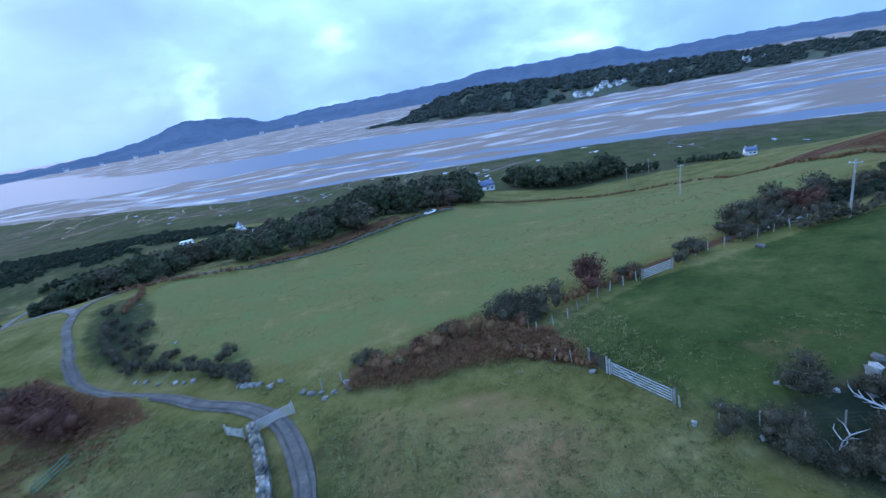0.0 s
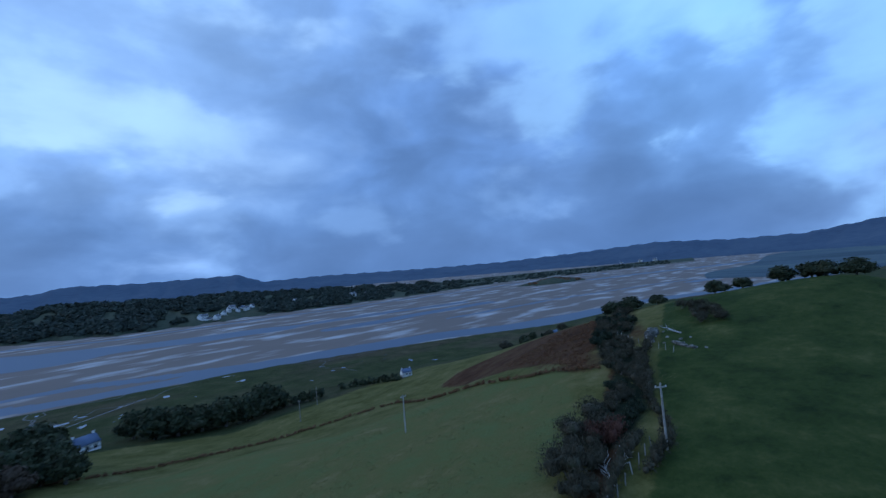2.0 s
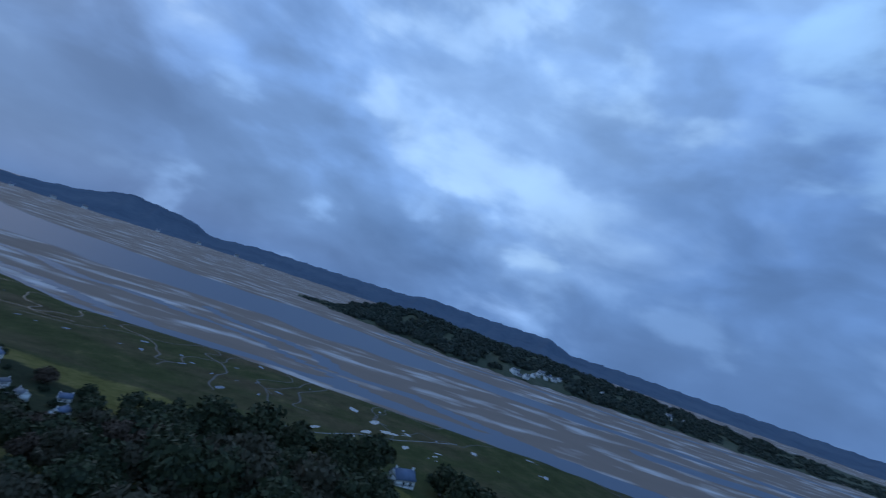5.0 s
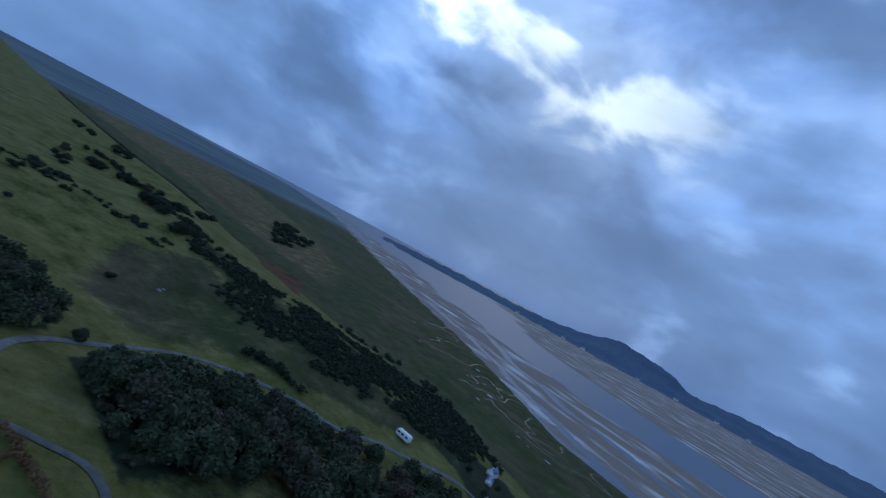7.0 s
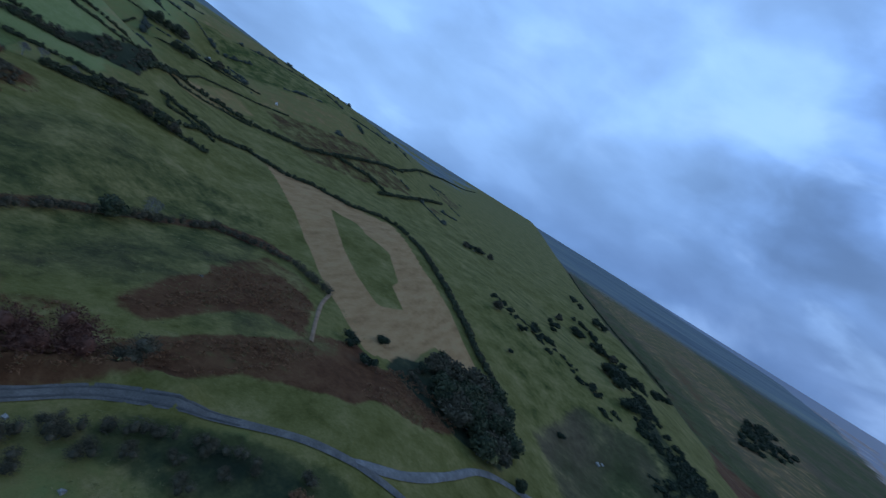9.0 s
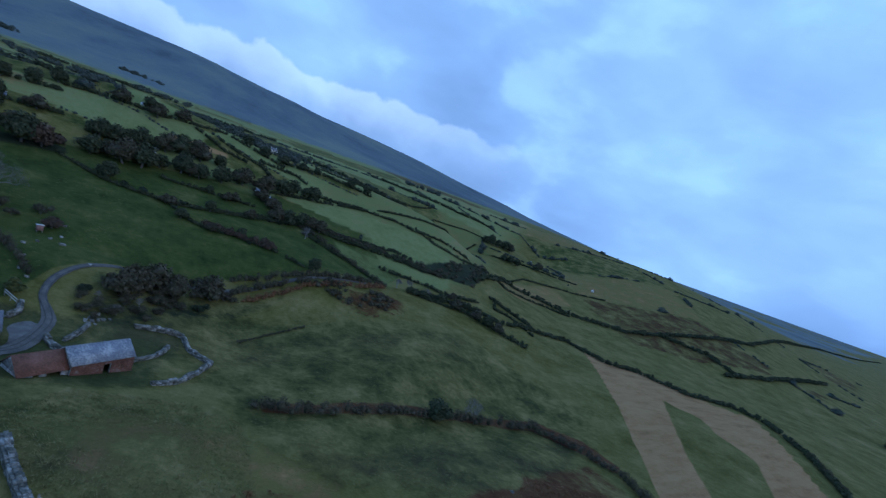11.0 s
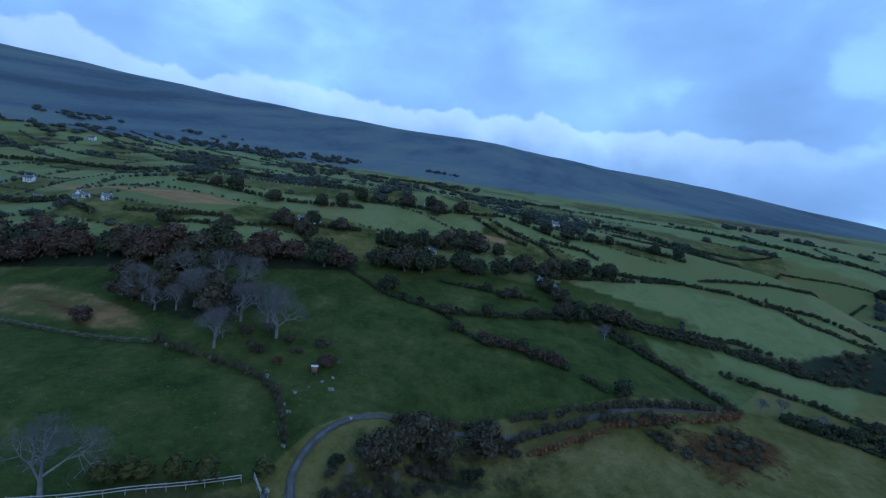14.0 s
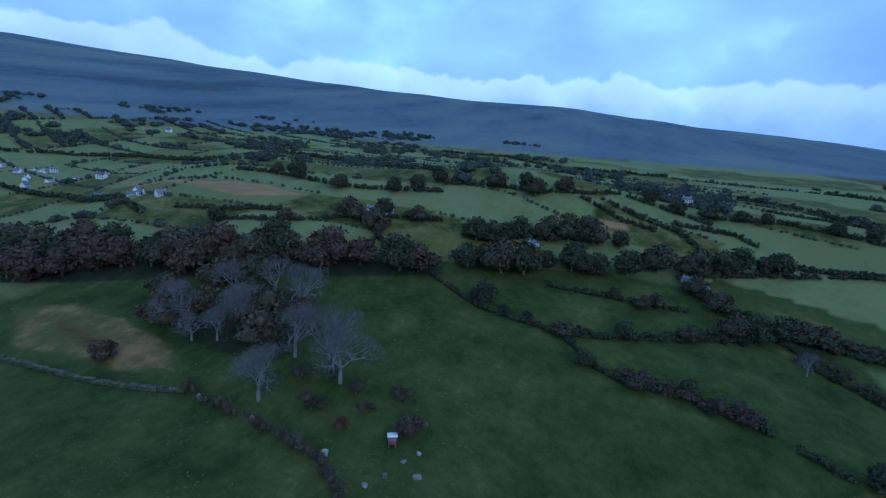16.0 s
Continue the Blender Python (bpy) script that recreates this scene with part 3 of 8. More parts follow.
cover("scrub", [(105.1, -61.6), (74.4, -64.7), (46.4, -72.3), (5.1, -90.1), (6.4, -94.3), (24.3, -89.5), (53.2, -81), (80, -77.1), (126.6, -75.1)], 4, 1)
cover("scrub", [(60.5, -59.9), (50.3, -68.5), (32, -72.8), (24.7, -65.9), (21.4, -52.9), (31.4, -49.6), (46.3, -52.4)], 4, 0.7)
cover("dry", [(-16.4, -127.8), (-38.3, -131.4), (-39.7, -127.7), (-18.7, -122.7)], 3, 0.8)
cover("dry", [(208.3, -167.7), (109.1, -122.2), (56.5, -119.9), (76.8, -108.3), (132.9, -125.5)], 3, 0.8)
cover("dry", [(-150, -124.1), (-196.4, -159.7), (-161.8, -114.9), (-143.9, -111.2)], 3, 0.45)
cover("bracken", [(-14, 40.5), (-10, 44), (-2, 45.5), (8, 43.5), (12, 34), (10.5, 32.5), (4, 38), (-6, 40)], 1.5, 0.8)
cover("bracken", [(12, 45), (24, 50), (48, 54), (80, 66), (78, 70), (46, 58), (22, 52)], 1.5, 0.7)
cover("bracken", [(-36, 43), (-33, 36), (-42, 30), (-60, 36), (-62, 48), (-46, 48)], 3, 0.5)
cover("bracken", [(-44, 106), (-28, 118), (-10, 142), (-14, 146), (-34, 124), (-48, 112)], 2, 0.8)
cover("scrub", [(-14, -22), (-13, -32), (-24, -36), (-60, -46), (-58, -40), (-34, -24), (-24, -13), (-16, -5)], 3, 0.5)
cover("bracken", [(72, 72), (84, 92), (110, 104), (128, 98), (130, 82), (112, 74), (98, 66), (82, 66)], 4, 0.55)
cover("bracken", [(-330, 205), (-300, 240), (-215, 196), (-240, 180)], 8, 0.8)

cover("scrub", [(-108, 112), (-114, 124), (-113, 136), (-106, 145), (-96, 154), (-91, 168), (-86, 185), (-66, 206), (-20, 225), (16, 205), (16, 162), (-2, 149), (-30, 124), (-47, 113), (-75, 107)], 5, 0.5)
cover("scrub", [(-241, 138), (-200, 150), (-175, 174), (-164, 192), (-165, 215), (-146, 224), (-128, 205), (-116, 180), (-126, 160), (-144, 147), (-185, 136)], 6, 0.55)
cover("lush", [(14.6, 27), (11, 33.5), (8, 41), (11, 42), (22, 47.5), (50, 51.5), (80, 62), (130, 76), (165, 40), (150, -10), (40, -10), (24, 14)], 1.2, 0.66)
cover("dry", [(16, 27), (20, 33), (28, 36), (36, 30), (32, 24), (22, 25)], 4, 0.4)
cover("scrub", [(-150, 226), (-128, 206), (-114, 186), (-106, 195), (-100, 212), (-108, 236), (-130, 248), (-150, 242)], 6, 0.6)
cover("marsh", [(-115, -45), (-14, -38), (-14, -14), (-30, 10), (-40, 30), (-60, 38), (-66, 62), (-75, 75), (-100, 66), (-108, 45), (-118, 30), (-150, 2), (-130, -30)], 14, 0.5)
cover("marsh", [(14, 25), (36, 30), (44, 14), (24, 10)], 3, 0.6)
cover("scrub", [(17, 27.5), (28, 26), (34, 18), (24, 15), (15, 23.5)], 2, 0.62)
cover("dry", [(-13, 38), (4, 35), (13, 27), (16, 16), (8, 8), (-6, 12), (-11, 26)], 3, 0.47)
cover("dry", [(-20, 36), (-44, 44), (-60, 34), (-40, 14), (-17, 14)], 5, 0.43)
cover("bracken", [(-84, 72), (-96, 66), (-108, 72), (-112, 84), (-100, 88), (-90, 82)], 3, 0.75)
cover("scrub", [(-102, 68), (-112, 66), (-134, 80), (-140, 92), (-122, 100), (-106, 99), (-100, 88)], 3, 0.85)
cover("scrub", [(44, 57), (50, 63), (60, 63), (74, 68), (90, 78), (106, 86), (124, 92), (128, 84), (110, 75), (96, 72), (84, 66), (70, 58), (58, 55), (48, 54)], 2.5, 0.7)
cover("bracken", [(78, 74), (92, 96), (100, 112), (120, 106), (134, 92), (110, 84)], 3, 0.75)
cover("bracken", [(-37, 43.5), (-44, 44), (-53, 46), (-63, 49.6), (-78, 54), (-90, 57.7), (-82, 62.6), (-64, 56), (-52, 50), (-40, 47.5), (-36, 47)], 2.5, 0.9)
cover("scrub", [(-11.5, -20), (-18, -30), (-29, -38), (-31, -26), (-28, -16), (-20, -12), (-14, -10)], 2, 0.45)
cover("marsh", [(-36, -14), (-30, 10), (-18, 14), (8, 12), (16, 2), (8, -12), (-14, -14), (-24, -18)], 4, 0.6)
cover("lush", [(-24, 4), (-20, 12), (-12, 10), (-14, 2)], 3, 0.45)
cover("marsh", [(-13, 38), (4, 35), (13, 27), (18, 14), (8, 6), (-6, 10), (-11, 26)], 4, 0.46)


cover("bracken", [(-250, 225), (-330, 205), (-411, 186), (-493, 172), (-584, 150), (-687, 126), (-810, 90), (-1046, 62), (-1300, 20), (-1300, 50), (-1046, 92), (-778, 140), (-660, 166), (-544, 190), (-439, 208), (-330, 228), (-256, 244)], 9, 0.46)
cover("bracken", [(-420, 240), (-520, 225), (-640, 215), (-700, 240), (-600, 262), (-500, 262)], 16, 0.5)
cover("dry", [(-600, 420), (-900, 520), (-1500, 800), (-1500, 700), (-900, 430), (-620, 350)], 40, 0.42)
cover("bracken", [(-45, 7.5), (-56, 6), (-74, 4), (-92, 2.5), (-115, 3.5), (-124, 12), (-126, 24), (-121, 26), (-117, 17), (-110, 9), (-90, 7), (-74, 8.5), (-56, 11), (-45, 12)], 1.5, 0.75)
cover("bracken", [(-47.6, 43.9), (-53.5, 45.4), (-60.6, 48.7), (-72.2, 51.9), (-85.2, 56.9), (-82.1, 63.1), (-103.5, 70.3), (-98.5, 75.7), (-81.8, 73.1), (-74, 66.6), (-67, 57.5), (-55.3, 51.1), (-45.8, 48)], 1.5, 0.9)
cover("bracken", [(-67.5, 38.9), (-98.1, 25.1), (-116.4, 21), (-117.7, 33.5), (-112.4, 41.3), (-93.4, 50.6), (-79.9, 46.7), (-71.9, 43.4)], 3, 0.55)
cover("scrub", [(-113, -90), (-127, -95), (-147, -105), (-175, -124), (-170, -108), (-144, -82), (-129, -83), (-118, -84)], 4, 0.8)
cover("dry", [(94, -55), (74, -58), (55, -55), (39, -49.5), (33.5, -43.5), (48, -40.4), (71, -40)], 3, 0.5)
cover("bracken", [(71, -53), (49, -46.5), (58, -43.2), (75, -48)], 3, 0.6)
cover("bracken", [(80, 78), (88, 92), (96, 116), (106, 142), (120, 146), (138, 126), (134, 100), (118, 92), (100, 86)], 4, 0.72)
cover("pale", [(-54, -112), (-81, -120), (-103, -129), (-125, -122), (-142, -114), (-144, -107), (-120, -97), (-84, -98), (-60, -100)], 3, 0.4)
cover("lush", [(-54, -112), (-81, -120), (-103, -129), (-125, -122), (-142, -114), (-144, -107), (-120, -97), (-84, -98), (-60, -100)], 3, 0.4)
cover("pale", [(-77, -92), (-97, -93), (-122, -84), (-112, -67), (-95, -63), (-88, -70), (-80, -78)], 3, 0.5)
cover("dry", [(-144, -117), (-174, -140), (-206, -165), (-180, -165), (-150, -129)], 3, 0.47)
cover("dry", [(-172, -103), (-190, -131), (-250, -145), (-249, -117), (-190, -97)], 3, 0.5)
cover("dry", [(-260, 250), (-420, 215), (-640, 180), (-900, 110), (-1300, 60), (-1500, 300), (-1000, 420), (-640, 400), (-400, 350)], 30, 0.46)
cover("lush", [(-420, 330), (-520, 330), (-640, 300), (-600, 255), (-470, 270)], 10, 0.6)

# the mown pasture down to the shore wall, and the rough ground above the farm
cover("pale", [(-63, 66), (-62, 100), (-46, 103), (-28, 115), (-5, 140), (8, 152), (50, 150), (84, 112), (82, 76), (50, 59), (24, 51), (-10, 44), (-30, 49), (-42, 54)], 4, 0.47)
cover("marsh", [(-40, 12), (-38, 40), (-14, 36), (4, 33), (14, 26), (24, 12), (10, 4), (-6, 8)], 5, 0.5)
cover("marsh", [(-121, 112), (-122, 138), (-112, 158), (-102, 176), (-98, 200), (-110, 206), (-128, 184), (-146, 156), (-190, 140), (-180, 112), (-140, 100)], 5, 0.62)
cover("marsh", [(-44, 58), (-47, 70), (-54, 82), (-62, 90), (-66, 80), (-60, 68), (-52, 58)], 3, 0.7)
cover("scrub", [(-44, 60), (-48, 72), (-56, 82), (-63, 84), (-62, 74), (-55, 62)], 3, 0.55)
cover("bracken", [(-73.7, 54.3), (-92.5, 54.5), (-102.6, 59.9), (-98.6, 71.9), (-78.6, 73.5), (-76.5, 68.2), (-67.6, 60.8)], 3, 0.8)
cover("bracken", [(-62.3, 37.4), (-75.4, 32.3), (-98.1, 29.2), (-109.5, 33.9), (-95.7, 45.6), (-78.8, 45.1), (-65.8, 42.0)], 4, 0.75)
cover("bracken", [(-53.0, 47.0), (-62.3, 47.3), (-73.9, 50.7), (-85.5, 56.2), (-78.9, 59.9), (-65.2, 57.3), (-56.7, 52.7), (-51.3, 50.6)], 2, 0.9)
cover("lush", [(-118, 100), (-124, 140), (-150, 152), (-250, 140), (-330, 128), (-330, 70), (-240, 30), (-180, 70), (-140, 96)], 8, 0.42)
cover("scrub", [(-104, 196), (-90, 200), (-62, 190), (-54, 204), (-66, 222), (-94, 232), (-108, 216)], 4, 0.75)

FIELD_TURN, FIELD_W, FIELD_D = radians(-14), 38.0, 17.0


def field_uv(x, y):
    """The far fields lie in a bent grid: its two coordinates at a place."""
    x, y = np.asarray(x, float), np.asarray(y, float)
    u = x * math.cos(FIELD_TURN) + y * math.sin(FIELD_TURN)
    v = y * math.cos(FIELD_TURN) - x * math.sin(FIELD_TURN)
    return (u + 12 * np.sin(v / 61) + 5 * np.sin(v / 23 + 1) + 4 * np.sin(u / 31)) / FIELD_W, (v + 9 * np.sin(u / 83 + 2) + 3.5 * np.sin(u / 29)) / FIELD_D


def field_tone(x, y):
    u, v = field_uv(x, y)
    west = np.asarray(x) < -100
    u, v = np.where(west, u / 3, u), np.where(west, v / 4, v)
    k = np.sin(np.floor(u) * 12.9898 + np.floor(v) * 78.233) * 43758.5453
    return k - np.floor(k)


def far_land(x, y):
    """Where the far farmland lies: south of the farm, up to the open hill."""
    dx, dy = x + 25, y - 50
    r, az = np.hypot(dx, dy), np.abs(np.degrees(np.arctan2(-dx, dy)))
    return smooth(158, 166, r) * smooth(620, 520, r) * smooth(98, 104, az)


GX, GY = spaced(-4600, 4600, -150, 120, 1.7, 1.055), spaced(-4600, 4600, -130, 190, 1.7, 1.055)


def build_ground():
    X, Y = np.meshgrid(GX, GY)
    Z = ground_z(X, Y)
    rough = np.zeros_like(Z)
    for k, a in ((0.05, 0.5), (0.13, 0.25), (0.31, 0.12)):
        rough += a * np.sin(k * (X + 0.7 * Y) + 3 * np.sin(k * 0.6 * Y)) * np.cos(k * (Y - 0.4 * X) + 2 * np.sin(k * 0.8 * X))
    d = inland(X, Y)
    lane = np.minimum.reduce([along(l, X, Y) for l in (LANE_FARM, LANE_WEST, LANE_EAST, LANE_VALLEY)])
    yard = np.hypot(X + 8, Y - 2)
    Z = Z + rough * smooth(90, 150, d) * smooth(1.5, 8, lane) * smooth(18, 34, yard) * 0.55
    fells = 0 * Z
    for k, a in ((0.009, 3.0), (0.021, 0.5)):
        fells += a * np.sin(k * X + 2.2 * np.sin(k * 0.7 * Y + 1)) * np.cos(k * 0.8 * Y + 1.7 * np.sin(k * 1.1 * X))
    Z = Z + fells * smooth(66, 110, Z)
    bank = along([(-41, 47.6), (-45, 48.4), (-50, 50.6), (-54.2, 54), (-58, 60)], X, Y)
    Z = Z + 2.3 * np.exp(-(bank / 2.0) ** 2)
    n, w = Z.shape
    me = bpy.data.meshes.new("ground")
    idx = np.arange(n * w).reshape(n, w)
    quads = np.stack([idx[:-1, :-1], idx[:-1, 1:], idx[1:, 1:], idx[1:, :-1]], -1).reshape(-1, 4)
    me.from_pydata(np.stack([X, Y, Z], -1).reshape(-1, 3).tolist(), [], quads.tolist())
    me.shade_smooth()
    layers = {k: np.zeros_like(Z) for k in ("lush", "pale", "marsh", "dry", "bracken", "scrub", "moor_haze")}
    layers["marsh"] = smooth(0.32, 0.06, hill_rise(X, Y))
    far, tone = far_land(X, Y), field_tone(X, Y)
    # this layer grows with distance and height, as painted haze over land and far flats
    layers["moor_haze"] = smooth(600, 1000, np.hypot(X + 25, Y - 50)) * smooth(60, 200, d) * smooth(98, 112, np.abs(np.degrees(np.arctan2(-X - 25, Y - 50)))) * (0.35 + 0.65 * smooth(0.3, 0.5, tone))
    layers["moor_haze"] = np.maximum(layers["moor_haze"], 0.7 * smooth(-500, -1500, X) * (1 - hill_rise(X, Y)))
    layers["moor_haze"] = np.maximum(layers["moor_haze"], smooth(63, 88, Z) * smooth(130, 200, np.hypot(X + 25, Y - 50)))
    layers["lush"] = 0.5 * far * smooth(0.55, 0.25, tone)
    # fields pale with distance: haze put into colour, over each field's own tone
    layers["pale"] = smooth(142, 168, np.hypot(X + 25, Y - 50)) * smooth(104, 125, np.abs(np.degrees(np.arctan2(-X - 25, Y - 50)))) * (0.30 + 0.50 * tone) * smooth(-150, -70, X)
    layers["pale"] = np.maximum(layers["pale"], (0.34 + 0.34 * tone) * smooth(130, 165, np.hypot(X + 25, Y - 50)) * smooth(128, 144, np.abs(np.degrees(np.arctan2(-X - 25, Y - 50)))) * (X < -60))
    layers["dry"] = 0.45 * far * (tone > 0.93)
    layers["bracken"] = 0.5 * far * (tone < 0.12) * (X < -100)
    layers["scrub"] = 0.3 * far * (tone < 0.06)
    for name, items in COVER.items():
        for poly, soft, amount in items:
            px, py = [p[0] for p in poly], [p[1] for p in poly]
            r0, r1 = np.searchsorted(GY, min(py) - 15), np.searchsorted(GY, max(py) + 15)
            c0, c1 = np.searchsorted(GX, min(px) - 15), np.searchsorted(GX, max(px) + 15)
            v = smooth(-soft, soft, inside(poly, X[r0:r1, c0:c1], Y[r0:r1, c0:c1]))
            old = layers[name][r0:r1, c0:c1]
            layers[name][r0:r1, c0:c1] = np.maximum(old, amount * v) if amount > 0 else old * (1 + amount * v)
    for name, v in layers.items():
        me.attributes.new(name, "FLOAT", "POINT").data.foreach_set("value", v.ravel().astype(np.float32))
    me.materials.append(M_GROUND)
    ob = tagged(new("ground", me), "rolling green pasture and salt marsh falling to an estuary", "ground", kind="structure")
    return ob, BVHTree.FromPolygons(np.stack([X, Y, Z], -1).reshape(-1, 3).tolist(), quads.tolist())


GROUND, GROUND_TREE = build_ground()


def on(x, y):
    """The height of the ground's sheet at a place."""
    hit_at = GROUND_TREE.ray_cast(Vector((x, y, 900)), Vector((0, 0, -1)))[0]
    return hit_at.z if hit_at else height(x, y)


def link(name, verts, faces, mat, parent=None, label="", smooth_shade=False):
    me = bpy.data.meshes.new(name)
    me.from_pydata([tuple(v) for v in verts], [], [tuple(f) for f in faces])
    if smooth_shade:
        me.shade_smooth()
    me.materials.append(mat)
    ob = new(name, me)
    if parent:
        ob.parent = parent
    if label:
        ob["label"] = label
    return ob


def part(name, bm, mat, parent=None, label="", smooth_shade=False):
    me = bpy.data.meshes.new(name)
    bm.to_mesh(me)
    bm.free()
    if smooth_shade:
        me.shade_smooth()
    me.materials.append(mat)
    ob = new(name, me)
    if parent:
        ob.parent = parent
    if label:
        ob["label"] = label
    return ob


def thing(name, x, y, z, turn=0.0, label="", category="", group="", kind=""):
    ob = new(name)
    ob.empty_display_size = 0.3
    ob.matrix_world = pose(x, y, z, 0, 0, turn)
    return tagged(ob, label, category, group, kind)


# channels left by the tide: a line and how wide the water is on each side of it
CHANNELS = (
    ([(-2600, 2000), (-1500, 1350)], 420), ([(-1500, 1350), (-1050, 1080)], 300), ([(-1050, 1080), (-760, 880)], 190), ([(-760, 880), (-560, 745)], 135), ([(-560, 745), (-330, 655), (-200, 640)], 118),
    ([(-200, 640), (-100, 625)], 110), ([(-100, 625), (-20, 590)], 90), ([(-20, 590), (70, 560)], 62), ([(70, 560), (170, 520), (230, 508)], 30), ([(230, 508), (330, 484), (470, 446)], 13),
    ([(-2600, 1330), (-1500, 930), (-1000, 720)], 26), ([(-640, 548), (-480, 492), (-323, 452), (-230, 416), (-167, 384), (-118, 352)], 6), ([(-420, 560), (-320, 500), (-190, 440), (-118, 424), (-76, 413), (-44, 400), (-8, 372), (30, 342), (61, 331), (82, 309)], 6),
    ([(-120, 470), (-60, 442), (-14, 424), (2, 392), (20, 376), (52, 384), (95, 350), (150, 326)], 7), ([(-215, 380), (-140, 345), (-60, 345), (0, 330)], 6), ([(0, 340), (60, 334), (110, 324)], 13), ([(110, 324), (150, 312), (240, 276), (310, 236), (400, 216)], 19),
    ([(400, 216), (460, 206), (560, 160), (640, 120), (900, 20), (1400, -140)], 13), ([(250, 420), (330, 410), (410, 402), (470, 398)], 15), ([(330, 346), (480, 318), (640, 280), (760, 230)], 5),
    ([(40, 730), (120, 672), (230, 650), (360, 640), (560, 612), (840, 590), (1100, 500)], 8), ([(860, 430), (1000, 380), (1200, 280), (1500, 150)], 22), ([(700, 220), (900, 150), (1100, 40)], 12),
)


def wetness(X, Y):
    """How far water covers the sand at a place, 0 to 1; the channels' edges wander."""
    calm = 1 - 0.6 * smooth(80, 260, X)
    wx = X + calm * (9 * np.sin(Y * 0.037 + 2 * np.sin(X * 0.013)) + 4 * np.sin(Y * 0.09 + X * 0.05))
    wy = Y + calm * (8 * np.sin(X * 0.025 + 2 * np.sin(Y * 0.017)) + 3 * np.sin(X * 0.06 - Y * 0.04))
    out = smooth(2200, 2700, np.hypot(X, Y))
    for line, wide in CHANNELS:
        out = np.maximum(out, smooth(wide * 1.12 + 1, wide * 0.55, along(line, wx.ravel(), wy.ravel()).reshape(X.shape)))
    return out


def estuary():
    xs, ys = spaced(-4600, 4600, -460, 760, 7, 1.10), spaced(-4600, 4600, 210, 720, 5.5, 1.10)
    X, Y = np.meshgrid(xs, ys)
    n, w = X.shape
    idx = np.arange(n * w).reshape(n, w)
    quads = np.stack([idx[:-1, :-1], idx[:-1, 1:], idx[1:, 1:], idx[1:, :-1]], -1).reshape(-1, 4)
    me = bpy.data.meshes.new("water")
    me.from_pydata(np.stack([X, Y, 0 * X], -1).reshape(-1, 3).tolist(), [], quads.tolist())
    me.attributes.new("wet", "FLOAT", "POINT").data.foreach_set("value", wetness(X, Y).ravel().astype(np.float32))
    me.materials.append(M_FLAT)
    tagged(new("water", me), "wet tidal sand flats with shallow blue channels", "estuary", kind="structure")


estuary()


def far_hills(name, label, rows, r0, deep, mat, seed, eye=60.0):
    """A range of hills by the height angle of its skyline over each heading; it has a front slope and a back."""
    rng = np.random.RandomState(seed)
    az0 = np.array([r[0] for r in rows], float)
    el0 = np.array([r[1] for r in rows], float)
    order = np.argsort(az0)
    az = np.arange(az0.min(), az0.max(), 0.35)
    el = np.interp(az, az0[order], el0[order]) + 0.05 * np.sin(az * 3.1) + 0.03 * np.sin(az * 7.7 + 1)
    steps = np.array([0, 0.12, 0.28, 0.46, 0.66, 0.85, 1.0, 1.25, 1.6])
    rise = np.array([0, 0.12, 0.30, 0.55, 0.80, 0.95, 1.0, 0.8, 0.0])
    verts = []
    for a, e in zip(az, el):
        s, c = -math.sin(radians(a)), math.cos(radians(a))
        top = eye + (r0 + deep) * math.tan(radians(e))
        for k, (u, v) in enumerate(zip(steps, rise)):
            r = r0 + deep * u + 25 * math.sin(a * 2.3 + k)
            z = -3 + (top + 3) * v * (1 + (0.05 * math.sin(a * 5 + k * 2.1) + 0.04 * rng.rand() if 0 < k < 5 else 0))
            verts.append((-25 + r * s, 60 + r * c, z))
    m = len(steps)
    faces = [(i * m + k, i * m + k + 1, i * m + m + k + 1, i * m + m + k) for i in range(len(az) - 1) for k in range(m - 1)]
    faces = [f[::-1] for f in faces]
    return tagged(link(name, verts, faces, mat, smooth_shade=True), label, "hills", kind="structure")


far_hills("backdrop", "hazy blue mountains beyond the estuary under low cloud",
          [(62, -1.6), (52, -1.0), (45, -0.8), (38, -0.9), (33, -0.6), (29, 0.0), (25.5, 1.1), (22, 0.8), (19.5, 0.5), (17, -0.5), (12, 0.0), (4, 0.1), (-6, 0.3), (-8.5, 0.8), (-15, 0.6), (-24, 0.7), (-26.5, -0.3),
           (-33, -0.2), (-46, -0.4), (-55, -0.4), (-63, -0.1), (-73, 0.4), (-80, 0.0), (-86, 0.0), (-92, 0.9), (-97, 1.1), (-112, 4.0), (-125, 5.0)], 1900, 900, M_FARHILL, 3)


def east_marsh():
    """Flat salt marsh beyond the channel in the east."""
    poly = curve_points([(760, 215), (900, 245), (1150, 220), (1900, 200), (1900, -500), (1420, -165), (1000, -120), (790, -20), (740, 100), (760, 215)], 30)
    me = bpy.data.meshes.new("ground")
    me.from_pydata([(x, y, 0.6) for x, y in poly] + [(x, y, -0.5) for x, y in poly], [], [tuple(range(len(poly)))] + [(len(poly) + i, len(poly) + i + 1, i + 1, i) for i in range(len(poly) - 1)])
    # takes the blue-grey hill tone, so distance haze sits in the marsh colour
    me.attributes.new("moor_haze", "FLOAT", "POINT").data.foreach_set("value", np.full(2 * len(poly), 0.8, np.float32))
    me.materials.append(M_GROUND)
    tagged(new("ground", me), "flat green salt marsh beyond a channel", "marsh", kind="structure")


east_marsh()

